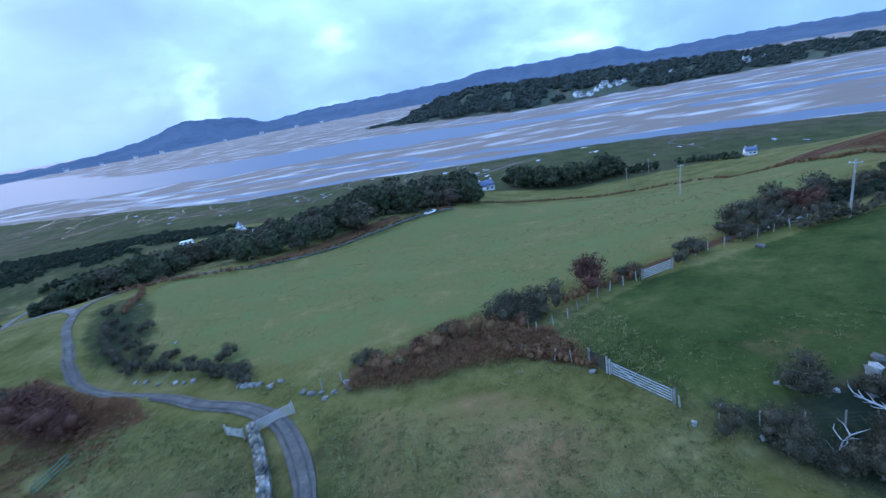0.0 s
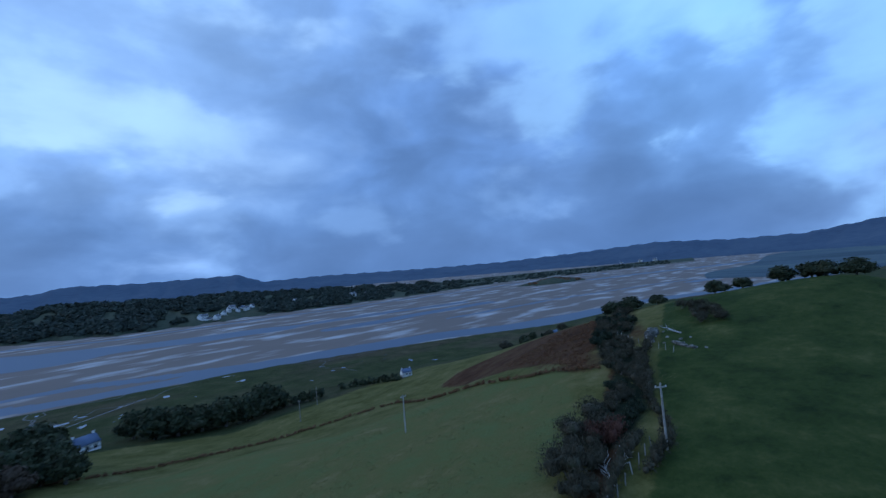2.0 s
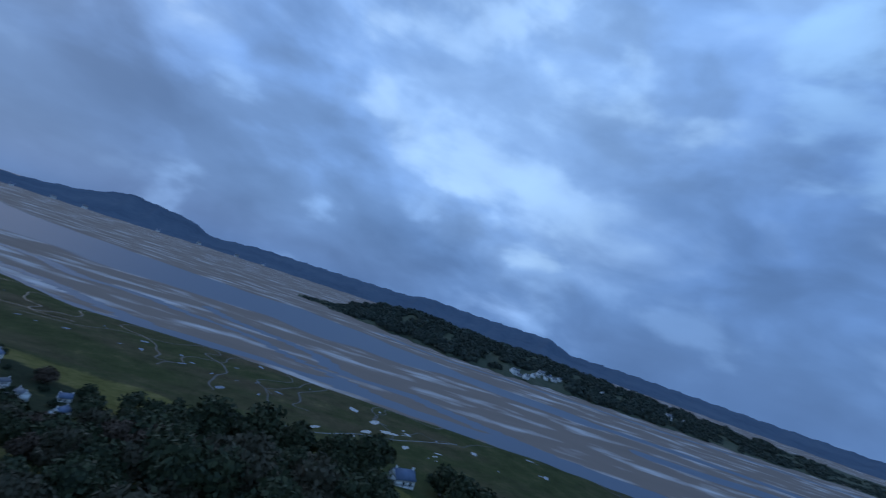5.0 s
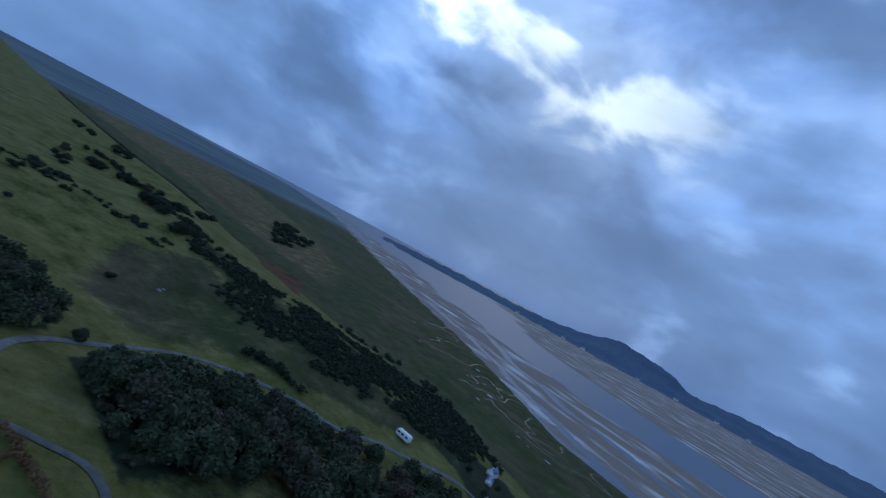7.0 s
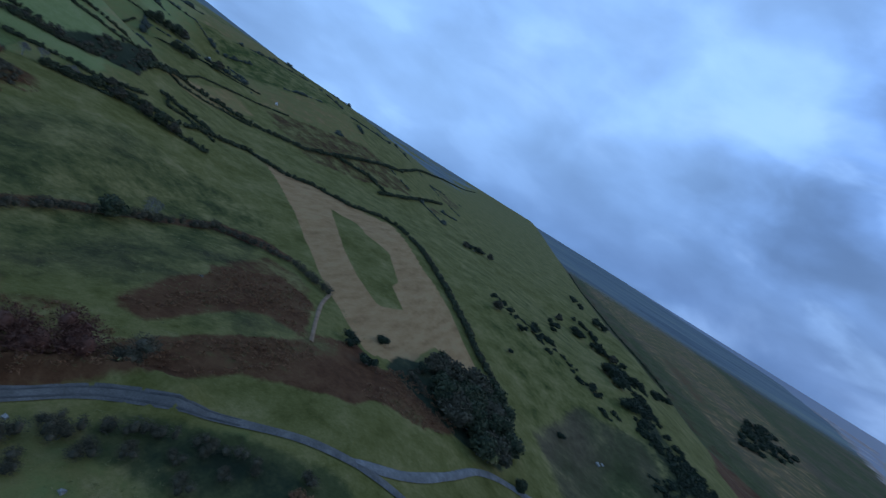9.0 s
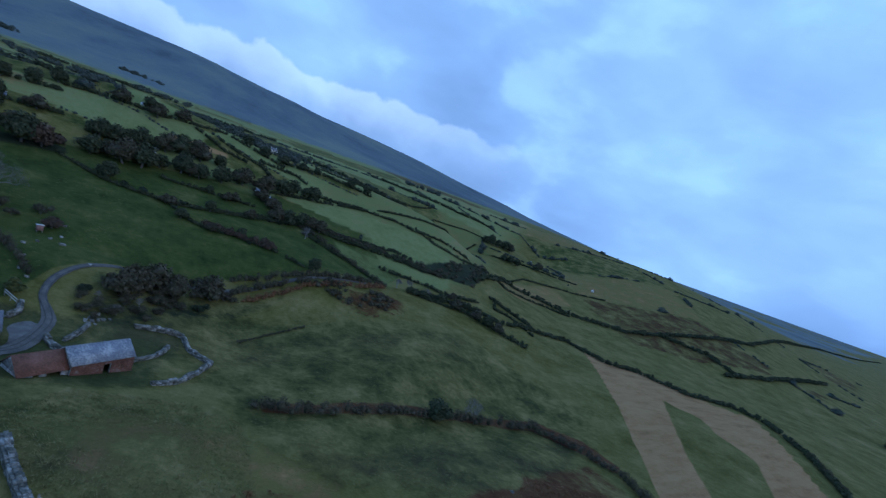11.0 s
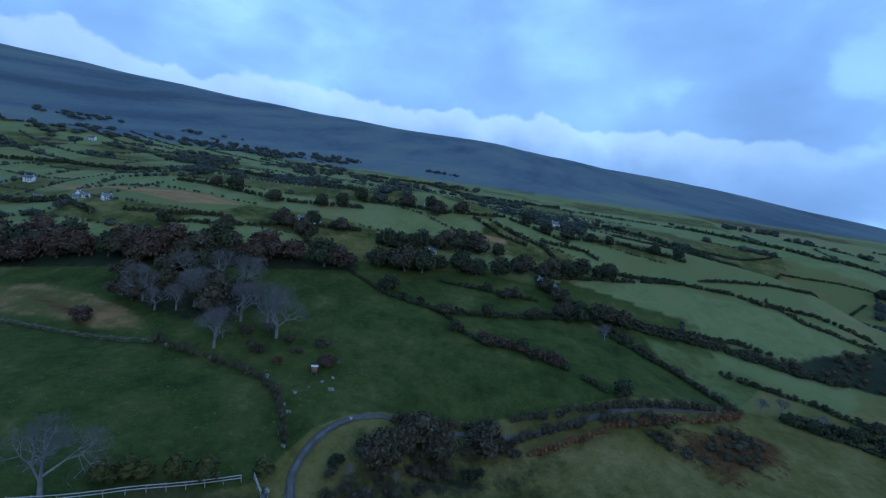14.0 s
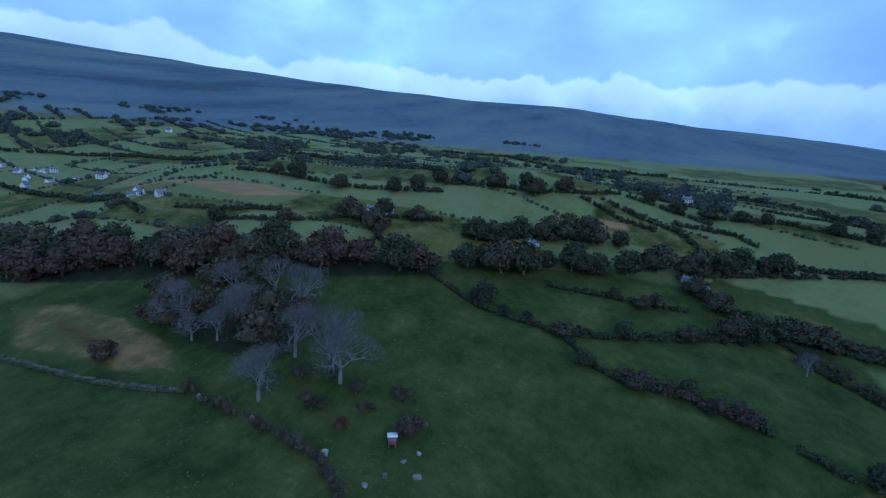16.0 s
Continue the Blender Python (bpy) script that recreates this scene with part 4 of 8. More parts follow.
def ribbon(name, line, width, mat, label, category, lift=0.2, crown=0.06):
    pts = curve_points(line, 1.2)
    verts, faces = [], []
    m = 5
    for i, (x, y) in enumerate(pts):
        a, b = pts[max(i - 1, 0)], pts[min(i + 1, len(pts) - 1)]
        tx, ty = b[0] - a[0], b[1] - a[1]
        l = math.hypot(tx, ty) or 1
        nx, ny = -ty / l, tx / l
        w = (width if isinstance(width, float) else float(np.interp(y, *width))) * (1 + 0.08 * math.sin(i * 0.23) + 0.05 * math.sin(i * 0.71))
        for k in range(m):
            u = (k / (m - 1) - 0.5) * w
            px, py = x + nx * u, y + ny * u
            verts.append((px, py, on(px, py) + lift + crown * (1 - (2 * k / (m - 1) - 1) ** 2) - (0.09 if k in (0, m - 1) else 0)))
    for i in range(len(pts) - 1):
        for k in range(m - 1):
            faces.append((i * m + k, i * m + m + k, i * m + m + k + 1, i * m + k + 1))
    return tagged(link(name, verts, faces, mat, smooth_shade=True), label, category, kind="structure")


ribbon("road", LANE_FARM, ((-35, -15, -9, 4, 12, 40, 80), (1.25, 1.3, 2.4, 2.6, 2.0, 1.75, 1.45)), M_ASPHALT, "narrow worn tarmac farm lane curving through pasture", "road")
RUT = [p for p in LANE_FARM if -34 < p[1] < 79]
for side in (-0.44, 0.44):
    line = []
    for p, q in zip(RUT, RUT[1:]):
        l = math.hypot(q[0] - p[0], q[1] - p[1])
        line.append((p[0] - (q[1] - p[1]) / l * side, p[1] + (q[0] - p[0]) / l * side))
    ribbon("wheel_track", line, 0.34, M_RUT, "darker worn wheel track along a farm lane", "track", 0.27, 0.0)
ribbon("road", LANE_WEST, 1.7, M_TRACK, "pale stony lane running down through trees to the shore", "road")
ribbon("road", LANE_EAST, 1.3, M_ASPHALT, "narrow tarmac lane branching off into scrub", "road")
ribbon("road", LANE_VALLEY, 1.25, M_ASPHALT, "narrow lane along a bracken bank", "road")

# ---- plants ----
RNG = np.random.RandomState(11)


def quads_mesh(name, V, F, mat, smooth_shade=False):
    """A mesh from arrays of corners and four-cornered faces."""
    me = bpy.data.meshes.new(name)
    V, F = np.asarray(V, np.float32), np.asarray(F, np.int32)
    me.vertices.add(len(V))
    me.vertices.foreach_set("co", V.ravel())
    me.loops.add(F.size)
    me.loops.foreach_set("vertex_index", F.ravel())
    me.polygons.add(len(F))
    me.polygons.foreach_set("loop_start", np.arange(0, F.size, 4, dtype=np.int32))
    me.update(calc_edges=True)
    if smooth_shade:
        me.shade_smooth()
    me.materials.append(mat)
    return me


def unit(v):
    return v / (np.linalg.norm(v, axis=-1, keepdims=True) + 1e-9)


def foliage(blobs, density, leaf, rng, core=0.70, thin=1.0, spray=0.0):
    """Sprays of leaves round a set of blobs (x, y, z, rx, ry, rz), and a dark uneven core in each, so that the crown is closed but ragged. spray: how far the leaves stand outwards as twigs do."""
    B = np.asarray(blobs, float)
    rad = B[:, 3:].mean(1)
    counts = np.maximum(6, (density * 10 * rad * rad / leaf ** 2).astype(int))
    owner = np.repeat(np.arange(len(B)), counts)
    n = len(owner)
    d = unit(rng.normal(size=(n, 3)) + (0, 0, 0.35))
    low = d[:, 2] < -0.45
    d[low, 2] *= -1
    r = 0.66 + 0.52 * rng.rand(n) ** 1.3
    c = B[owner, :3] + d * r[:, None] * B[owner, 3:]
    nrm = unit(d + 0.75 * rng.normal(size=(n, 3)))
    t = unit(np.cross(nrm, rng.normal(size=(n, 3))))
    if spray:
        t = unit(t * (1 - spray) + spray * unit(d + 0.55 * rng.normal(size=(n, 3)) + (0, 0, 0.35)))
        nrm = unit(np.cross(t, rng.normal(size=(n, 3))))
    b = np.cross(nrm, t)
    s = leaf * (0.45 + 0.8 * rng.rand(n))[:, None]
    w = s * thin
    j = lambda: (0.6 + 0.6 * rng.rand(n))[:, None]
    V = np.stack([c - t * s * j(), c - b * w * j() * 0.7, c + t * s * j(), c + b * w * j() * 0.7], 1).reshape(-1, 3)
    F = np.arange(4 * n).reshape(-1, 4)
    if core:
        nu, nv = 7, 4
        u, v = np.meshgrid(np.arange(nu) * 2 * math.pi / nu, (np.arange(nv + 1) / nv - 0.42) * 2.6, indexing="ij")
        v = np.clip(v, -1.2, 1.5)
        shape = np.stack([np.cos(u) * np.cos(v), np.sin(u) * np.cos(v), np.sin(v)], -1).reshape(-1, 3)
        k = len(shape)
        C = B[:, None, :3] + shape[None] * B[:, None, 3:] * (core * (0.82 + 0.36 * rng.rand(len(B), k, 1)))
        idx = np.arange(k).reshape(nu, nv + 1)
        q = np.stack([idx[:, :-1], np.roll(idx, -1, 0)[:, :-1], np.roll(idx, -1, 0)[:, 1:], idx[:, 1:]], -1).reshape(-1, 4)
        F2 = (q[None] + (np.arange(len(B)) * k)[:, None, None]).reshape(-1, 4) + len(V)
        V, F = np.concatenate([V, C.reshape(-1, 3)]), np.concatenate([F, F2])
    return V, F


def limb(a, b, r0, r1, sides=6):
    """A tapered stick from a to b: corners and faces."""
    a, b = np.asarray(a, float), np.asarray(b, float)
    d = unit(b - a)
    t = unit(np.cross(d, (0.31, 0.87, 0.39)))
    s = np.cross(d, t)
    ang = np.arange(sides) * 2 * math.pi / sides
    ring = np.cos(ang)[:, None] * t + np.sin(ang)[:, None] * s
    V = np.concatenate([a + ring * r0, b + ring * r1])
    F = [(i, (i + 1) % sides, sides + (i + 1) % sides, sides + i) for i in range(sides)]
    return V, np.array(F)


def join(pieces):
    V, F, n = [], [], 0
    for v, f in pieces:
        V.append(v)
        F.append(np.asarray(f) + n)
        n += len(v)
    return np.concatenate(V), np.concatenate(F)


def branches(base, height, spread, rng, r0, levels=3, lean=(0, 0)):
    """A forking tree of tapered limbs; also gives the tips."""
    out, tips = [], []

    def grow(a, d, length, r, level):
        b = a + d * length
        out.append(limb(a, b, r, r * 0.62, 6 if level == 0 else 4))
        if level == levels:
            tips.append(b)
            return
        for k in range(3 if level else 4):
            e = unit(d * 0.75 + rng.normal(size=3) * spread + (lean[0] * 0.25, lean[1] * 0.25, 0.22))
            grow(a + (b - a) * (0.7 + 0.3 * rng.rand()), e, length * (0.62 + 0.2 * rng.rand()), r * 0.55, level + 1)

    grow(np.asarray(base, float), unit(np.array([lean[0] * 0.4, lean[1] * 0.4, 1.0])), height, r0, 0)
    return out, np.array(tips)


TREES = {}
TREE_TALK = {
    "oak": ("dark evergreen-looking oak with a dense rounded crown", "tree"),
    "thorn": ("wind-bent hawthorn with dark ragged foliage", "tree"),
    "russet": ("small tree with copper-brown autumn leaves", "tree"),
    "cypress": ("small golden-green garden conifer by a rail fence", "conifer"),
    "ash": ("bare pale ash tree with a haze of twigs", "tree"),
    "gorse": ("dark green gorse bush on rough grass", "bush"),
    "bush": ("leafless grey-brown blackthorn bush", "bush"),
    "redbush": ("rusty red-brown bush in autumn leaf", "bush"),
    "spiky": ("tall spiky dark bush with pale dead fronds", "bush"),
}


def build_tree(kind, seed):
    """One tree of unit-free real size at the origin: trunk and crown as two meshes."""
    rng = np.random.RandomState(seed)
    root = new({"cypress": "conifer", "gorse": "gorse_bush", "bush": "blackthorn_bush", "redbush": "rusty_bush", "spiky": "spiky_bush"}.get(kind, kind + "_tree"))
    tagged(root, *TREE_TALK[kind], group={"cypress": "garden conifers"}.get(kind, "") or ("trees" if TREE_TALK[kind][1] == "tree" else "bushes"))
    if kind in ("oak", "russet", "thorn"):
        lean = (0.9, 0.5) if kind == "thorn" else (0.15, 0.1)
        sticks, tips = branches((0, 0, -0.4), 1.6, 0.6, rng, 0.26, 2, lean)
        blobs = []
        for tip in tips[rng.permutation(len(tips))[:9]]:
            r = 1.05 + 0.75 * rng.rand()
            blobs.append((tip[0] * 1.25, tip[1] * 1.25, max(tip[2], 1.8) + 0.1, r, r, r * (0.62 + 0.2 * rng.rand())))
        blobs.append((0.2, 0.1, 3.3, 1.9, 1.9, 1.4))
        for k in range(5):
            a = k * 1.26 + rng.rand()
            blobs.append((1.2 * math.cos(a), 1.2 * math.sin(a), 1.05 + 0.7 * rng.rand(), 1.1, 1.1, 1.0))
        crown = foliage(blobs, 0.95, 0.34, rng)
        mat = {"oak": M_LEAF, "thorn": M_THORN, "russet": M_RUSSET}[kind]
    elif kind == "cypress":
        sticks = [limb((0, 0, -0.3), (0, 0, 0.6), 0.12, 0.08)]
        crown = foliage([(0, 0, 0.9, 0.8, 0.8, 0.8), (0.05, 0, 1.6, 0.62, 0.6, 0.7), (0, 0.04, 2.25, 0.36, 0.36, 0.55)], 1.4, 0.22, rng, 0.85)
        mat = M_CYPRESS
    elif kind == "ash":
        sticks, tips = branches((0, 0, -0.4), 2.0, 0.55, rng, 0.20, 4)
        crown = foliage([(p[0], p[1], p[2], 0.75, 0.75, 0.65) for p in tips[rng.permutation(len(tips))[:110]]], 0.8, 0.40, rng, 0, 0.04, 0.5)
        mat = M_TWIG
    elif kind == "spiky":
        sticks = [limb((0, 0, -0.3), (0, 0, 1.5), 0.14, 0.1)]
        crown = foliage([(rng.normal() * 0.7, rng.normal() * 0.7, 1.2 + 1.2 * rng.rand(), 0.8, 0.8, 1.0) for _ in range(6)], 1.0, 0.6, rng, 0.6, 0.3)
        mat = M_TUFT
    else:
        sticks = [limb((0, 0, -0.3), (0.1, 0, 0.6), 0.06, 0.04), limb((0.05, 0.05, -0.3), (-0.4, 0.2, 0.7), 0.05, 0.03), limb((0, 0, -0.3), (0.2, -0.4, 0.7), 0.05, 0.03)]
        blobs = [(rng.normal() * 0.55, rng.normal() * 0.55, 0.55 + 0.6 * rng.rand(), 0.6 + 0.35 * rng.rand(), 0.6 + 0.35 * rng.rand(), 0.55 + 0.25 * rng.rand()) for _ in range(6)]
        crown = foliage(blobs, 0.75, 0.17, rng, 0.7) if kind == "gorse" else foliage(blobs, 0.85, 0.125, rng, 0.55, 0.34, 0.6)
        mat = {"gorse": M_GORSE, "bush": M_THORN, "redbush": M_REDLEAF}[kind]
    trunk = new("trunk", quads_mesh("trunk", *join(sticks), M_PALEBARK if kind == "ash" else M_BARK, True))
    leaves = new("crown", quads_mesh("crown", *crown, mat))
    trunk.parent = leaves.parent = root
    return root


def plant(kind, x, y, size=1.0, variant=None, wide=1.0, label=""):
    """Sets a tree of a kind at a place; each kind has a few shapes, which later ones share."""
    many = {"oak": 5, "thorn": 3, "ash": 3, "gorse": 3, "bush": 3}.get(kind, 2)
    k = RNG.randint(many) if variant is None else variant
    turn = RNG.rand() * 360 if kind != "thorn" else RNG.rand() * 60 - 30
    z = on(x, y)
    if kind in ("oak", "thorn", "russet") and -125 < x < -60 and y > 96:
        size *= 0.45 + 0.55 * float(smooth(3.0, 15.0, along(LANE_WEST, np.array([x]), np.array([y]))[0]))
    tall = size * (0.88 + 0.24 * RNG.rand())
    m = pose(x, y, z - 0.05, 0, 0, turn) @ Matrix.Diagonal((size * wide, size * wide, tall, 1))
    if (kind, k) in TREES:
        first = TREES[kind, k].scale
        ob = copy_thing(TREES[kind, k], m @ Matrix.Diagonal((1 / first[0], 1 / first[1], 1 / first[2], 1)))
    else:
        ob = TREES[kind, k] = build_tree(kind, 100 + 17 * k + len(kind))
        ob.matrix_world = m
    if label:
        ob["label"] = label
    return ob


def along_line(line, step):
    """Places at even steps along a line of points."""
    p = np.array(line, float)
    seg = np.hypot(*(p[1:] - p[:-1]).T)
    s = np.concatenate([[0], np.cumsum(seg)])
    t = np.arange(0, s[-1], step)
    return np.stack([np.interp(t, s, p[:, 0]), np.interp(t, s, p[:, 1])], 1)


def hedge(line, high=1.5, wide=1.3, mat=None, label="dark clipped-by-wind field hedge of thorn and bramble", gaps=0.12, leaf=0.30, density=0.9, category="hedge", uneven=0.4, name="hedge"):
    """One hedge along a line on the ground: its bushes differ in height and there are gaps."""
    rng = np.random.RandomState(int(abs(line[0][0] * 7 + line[0][1] * 13)) % 9999)
    blobs = []
    for x, y in along_line(line, wide * 0.5):
        if rng.rand() < gaps:
            continue
        h = high * (1 - uneven + 2 * uneven * rng.rand())
        w = wide * (0.34 + 0.24 * rng.rand())
        x, y = x + rng.normal() * wide * 0.12, y + rng.normal() * wide * 0.12
        blobs.append((x, y, on(x, y) + h * 0.45, w, w, h * 0.56))
    twiggy = mat in (M_THORN, M_BRACKEN)
    V, F = foliage(blobs, density, leaf * 0.95, rng, 0.56, 0.38, 0.6) if twiggy else foliage(blobs, density, leaf, rng)
    ob = new(name, quads_mesh(name, V, F, mat or M_LEAF))
    return tagged(ob, label, category, "field hedges")


def thicket(name, blobs, mat, label, category, leaf, density=0.9, seed=1, core=0.74, thin=1.0, spray=0.0):
    """Growth that nobody could count, as one object."""
    V, F = foliage(blobs, density, leaf, np.random.RandomState(seed), core, thin, spray)
    return tagged(new(name, quads_mesh(name, V, F, mat)), label, category, kind="stuff")


def scatter(poly, space, rng, edge=0.0, clear=3.2):
    """Places over a polygon at about even spacing, off the lanes."""
    p = np.array(poly, float)
    (x0, y0), (x1, y1) = p.min(0), p.max(0)
    X, Y = np.meshgrid(np.arange(x0, x1, space), np.arange(y0, y1, space))
    X, Y = X.ravel() + (rng.rand(X.size) - 0.5) * space * 0.9, Y.ravel() + (rng.rand(X.size) - 0.5) * space * 0.9
    keep = inside(poly, X, Y) > edge
    for l in (LANE_FARM, LANE_WEST, LANE_EAST, LANE_VALLEY):
        keep &= along(l, X, Y) > clear
    return np.stack([X[keep], Y[keep]], 1)



# ---- hedges and field banks ----
hedge([(-19.7, -34.8), (-26.7, -38.1), (-36.3, -42.2), (-41.8, -45), (-53.1, -48.4), (-64.5, -50.9), (-77.8, -56.3), (-94, -62.8)], 1.8, 1.9, M_THORN, label="overgrown hedge of bramble and thorn beside a lane", gaps=0.08, leaf=0.2)
hedge([(-37.9, -37.7), (-44.2, -41.7), (-52.9, -45.5), (-63.9, -47.3), (-71.2, -50.1)], 2.2, 2.2, M_THORN, label="overgrown hedge of bramble and thorn beside a lane", gaps=0.1, leaf=0.2)
hedge([(-93.1, -63.5), (-88.8, -68.4), (-84.3, -74.8), (-77.9, -77.2), (-71.5, -81.9), (-65.9, -84.7)], 1.1, 1.2, gaps=0.12, leaf=0.22)
hedge([(-29.5, -68.7), (-36.8, -66.3), (-43.7, -66.5), (-49, -63.4), (-55.3, -60.7)], 1.1, 1.2, gaps=0.12, leaf=0.22)
hedge([(-57.5, -58.7), (-63, -54.7)], 1.1, 1.2, gaps=0.12, leaf=0.22)
hedge([(-25.4, -78), (-36.1, -80.1), (-56.7, -87), (-63.6, -89.9)], 1.1, 1.2, gaps=0.12, leaf=0.22)
hedge([(-19.5, -95.2), (-31.8, -94.9), (-40.5, -94.9), (-49, -95)], 1.1, 1.2, gaps=0.12, leaf=0.22)
hedge([(7.4, -89), (-5.5, -81), (-15.8, -78.8), (-23, -77), (-29.5, -69.2)], 1.0, 1.1, gaps=0.12, leaf=0.22)
hedge([(-51.4, -108.9), (-58.1, -100.9), (-65.9, -94.4), (-74.2, -94.1)], 1.2, 1.4, gaps=0.12, leaf=0.28)
hedge([(-76.1, -95), (-91.8, -98), (-107.6, -97.2), (-117.4, -91.7)], 1.2, 1.4, gaps=0.12, leaf=0.28)
hedge([(-79.8, -123.5), (-99.5, -124.8), (-117.7, -122.9), (-124.6, -117.9), (-143.8, -120.1), (-159.8, -116.6)], 1.2, 1.4, gaps=0.12, leaf=0.28)
hedge([(-49.5, -110), (-69.1, -117), (-99.5, -124.8)], 1.2, 1.4, gaps=0.12, leaf=0.28)
hedge([(-75.3, -91.7), (-90.6, -93.8), (-102.9, -92.9), (-117.6, -86.3), (-129.9, -83.4)], 1.6, 1.7, gaps=0.1, leaf=0.3)
hedge([(-109.2, -61.8), (-114.5, -59.3), (-119.7, -56.1)], 1.2, 1.2, gaps=0.12, leaf=0.3)
hedge([(-46, -39.6), (-56, -43.2), (-68, -48), (-80, -53), (-92, -59.5)], 1.5, 1.7, M_BRACKEN, label="bracken and thorn on a bank beside a lane", gaps=0.1, leaf=0.22)
hedge([(32.5, -41.6), (22.5, -39.6), (15.1, -38), (6.7, -36), (1, -31.6), (-2.7, -26.5), (-6, -20.5)], 1.9, 1.8, M_THORN, label="tangled thorn hedge over a tumbled stone bank", gaps=0.14, leaf=0.18, density=0.6)
hedge([(-106, -62.9), (-118, -62.8), (-127.4, -60.4), (-139.9, -51.6), (-158.7, -54.2), (-180.3, -55.7), (-186.4, -36.3), (-199.2, -31.7), (-206.1, -14.5), (-226.9, -6.6), (-231, 4), (-215.5, 23.5), (-192.3, 45), (-166.2, 66.5), (-150.4, 80), (-138.4, 91.5)], 1.5, 2.0, label="low dark field bank with bramble and rushes", gaps=0.03, leaf=0.35)
hedge([(-150.4, -76.8), (-162.2, -58.6)], 1.5, 2.0, label="low dark field bank with bramble and rushes", gaps=0.03, leaf=0.35)
hedge([(-149.4, -91.4), (-190, -120.8), (-211, -114.3), (-232.3, -96.3), (-253.9, -84.3), (-285.4, -84.1), (-306, -65.2), (-306.3, -43.5)], 2.0, 2.6, label="low dark field bank with bramble and rushes", gaps=0.03, leaf=0.6)
hedge([(-294.2, -45.7), (-329.7, -42.3), (-437.1, -52.7)], 2.0, 2.6, label="low dark field bank with bramble and rushes", gaps=0.03, leaf=0.6)
hedge([(-285.4, -84.1), (-401.4, -90.1), (-908.5, -235.5), (-2049.5, -486.2)], 2.0, 2.6, label="low dark field bank with bramble and rushes", gaps=0.03, leaf=0.6)
hedge([(-44.6, 10.3), (-53.2, 11), (-64.2, 9.2), (-75.2, 8), (-88.5, 6.5), (-110.7, 8), (-117.1, 16.2), (-121.3, 26.2), (-117.3, 35.7), (-115.8, 42.6)], 2.0, 2.4, M_THORN, label="broken line of thorn and gorse along a field bank", gaps=0.08, leaf=0.26)
hedge([(-57, 71), (-52, 63.5), (-48, 59.5), (-42.5, 56.8), (-34.5, 54), (-28, 49.5), (-24.5, 46.5)], 1.7, 1.6, M_THORN, label="ragged thorn hedge above a farm lane", gaps=0.12, leaf=0.16, density=0.6)
hedge([(-10.7, 41.9), (-7.1, 41.7), (-3.4, 43.3), (2.9, 43.7), (8.1, 42)], 1.9, 2.6, M_BRACKEN, label="rusty dead bracken along a tumbled bank", gaps=0.04, leaf=0.14, density=0.7)
hedge([(12.2, 45.8), (16.7, 47.4), (21.9, 48.8)], 1.3, 1.2, M_BRACKEN, label="rusty dead bracken along a post fence", gaps=0.1, leaf=0.13, density=0.6)
hedge([(26.8, 49.1), (31.8, 51.9), (35.9, 51.7), (38.6, 52.5), (45.1, 53.6), (51.3, 54.1)], 1.5, 1.6, M_THORN, label="grey blackthorn along a post fence", gaps=0.15, leaf=0.17, density=0.6)
hedge([(42.3, 50.4), (51.3, 50.9), (62.2, 57), (80.3, 64), (94, 67.3)], 1.5, 1.6, M_THORN, label="dark thorn hedge along a field edge", gaps=0.15, leaf=0.3)
hedge([(4.4, 38.6), (8.8, 34.9), (11, 32.6)], 0.9, 1, M_BRACKEN, label="rusty dead bracken along a fence", gaps=0.1, leaf=0.13, density=0.6)
hedge([(-57.5, 76.5), (-59, 83), (-60.4, 88), (-65.2, 95.5)], 1, 1.2, M_BRACKEN, label="rusty dead bracken along a bank", gaps=0.15, leaf=0.22)
hedge([(-25.9, 148.6), (-15.5, 147.5), (-4.8, 147.6)], 1.2, 1.4, gaps=0.2, leaf=0.3)
hedge([(-69.8, 94.3), (-46.2, 105.1), (-29.7, 116.1), (-5.9, 142.4), (5.5, 153.1)], 1, 1.1, M_BRACKEN, label="bracken-covered stone bank beside a narrow lane", gaps=0.3, leaf=0.25)
hedge([(8.2, 166.8), (29.8, 165.2), (67.1, 160), (92.2, 145.1), (81.9, 96.7), (78.6, 79.1), (76.7, 70.6)], 0.8, 1, M_BRACKEN, label="low rusty bank between pastures", gaps=0.15, leaf=0.28)
hedge([(96.9, -133.3), (77.1, -132), (53.4, -129), (17.6, -129.9)], 1.3, 1.3, label="far dark field hedge grown tall", gaps=0.12, leaf=0.35)
hedge([(281.9, -172.6), (261.7, -187.5), (214.4, -199.4), (138.4, -176.7)], 1.8, 2.2, label="far dark field hedge grown tall", gaps=0.12, leaf=0.6)
hedge([(90.5, -98.5), (74.1, -100.1), (59.3, -106)], 1.3, 1.3, label="far dark field hedge grown tall", gaps=0.12, leaf=0.35)
hedge([(70.1, -95.4), (55, -99.7), (35.7, -109.6), (12.6, -114)], 1.3, 1.3, label="far dark field hedge grown tall", gaps=0.12, leaf=0.35)
hedge([(19.4, -135.9), (-2.5, -133.8), (-13, -134.2)], 1.3, 1.3, label="far dark field hedge grown tall", gaps=0.12, leaf=0.35)
hedge([(-13, -134.2), (-37.2, -147.8), (-53.7, -143), (-62.5, -139.2)], 1.3, 1.3, label="far dark field hedge grown tall", gaps=0.12, leaf=0.35)
hedge([(-24.9, -137.9), (-36.7, -131.6), (-46, -129.7)], 1.3, 1.3, label="far dark field hedge grown tall", gaps=0.12, leaf=0.35)
hedge([(79.7, -348.9), (28.5, -357), (-16, -308.2), (-78.5, -310.4)], 1.8, 2.2, label="far dark field hedge grown tall", gaps=0.12, leaf=0.6)
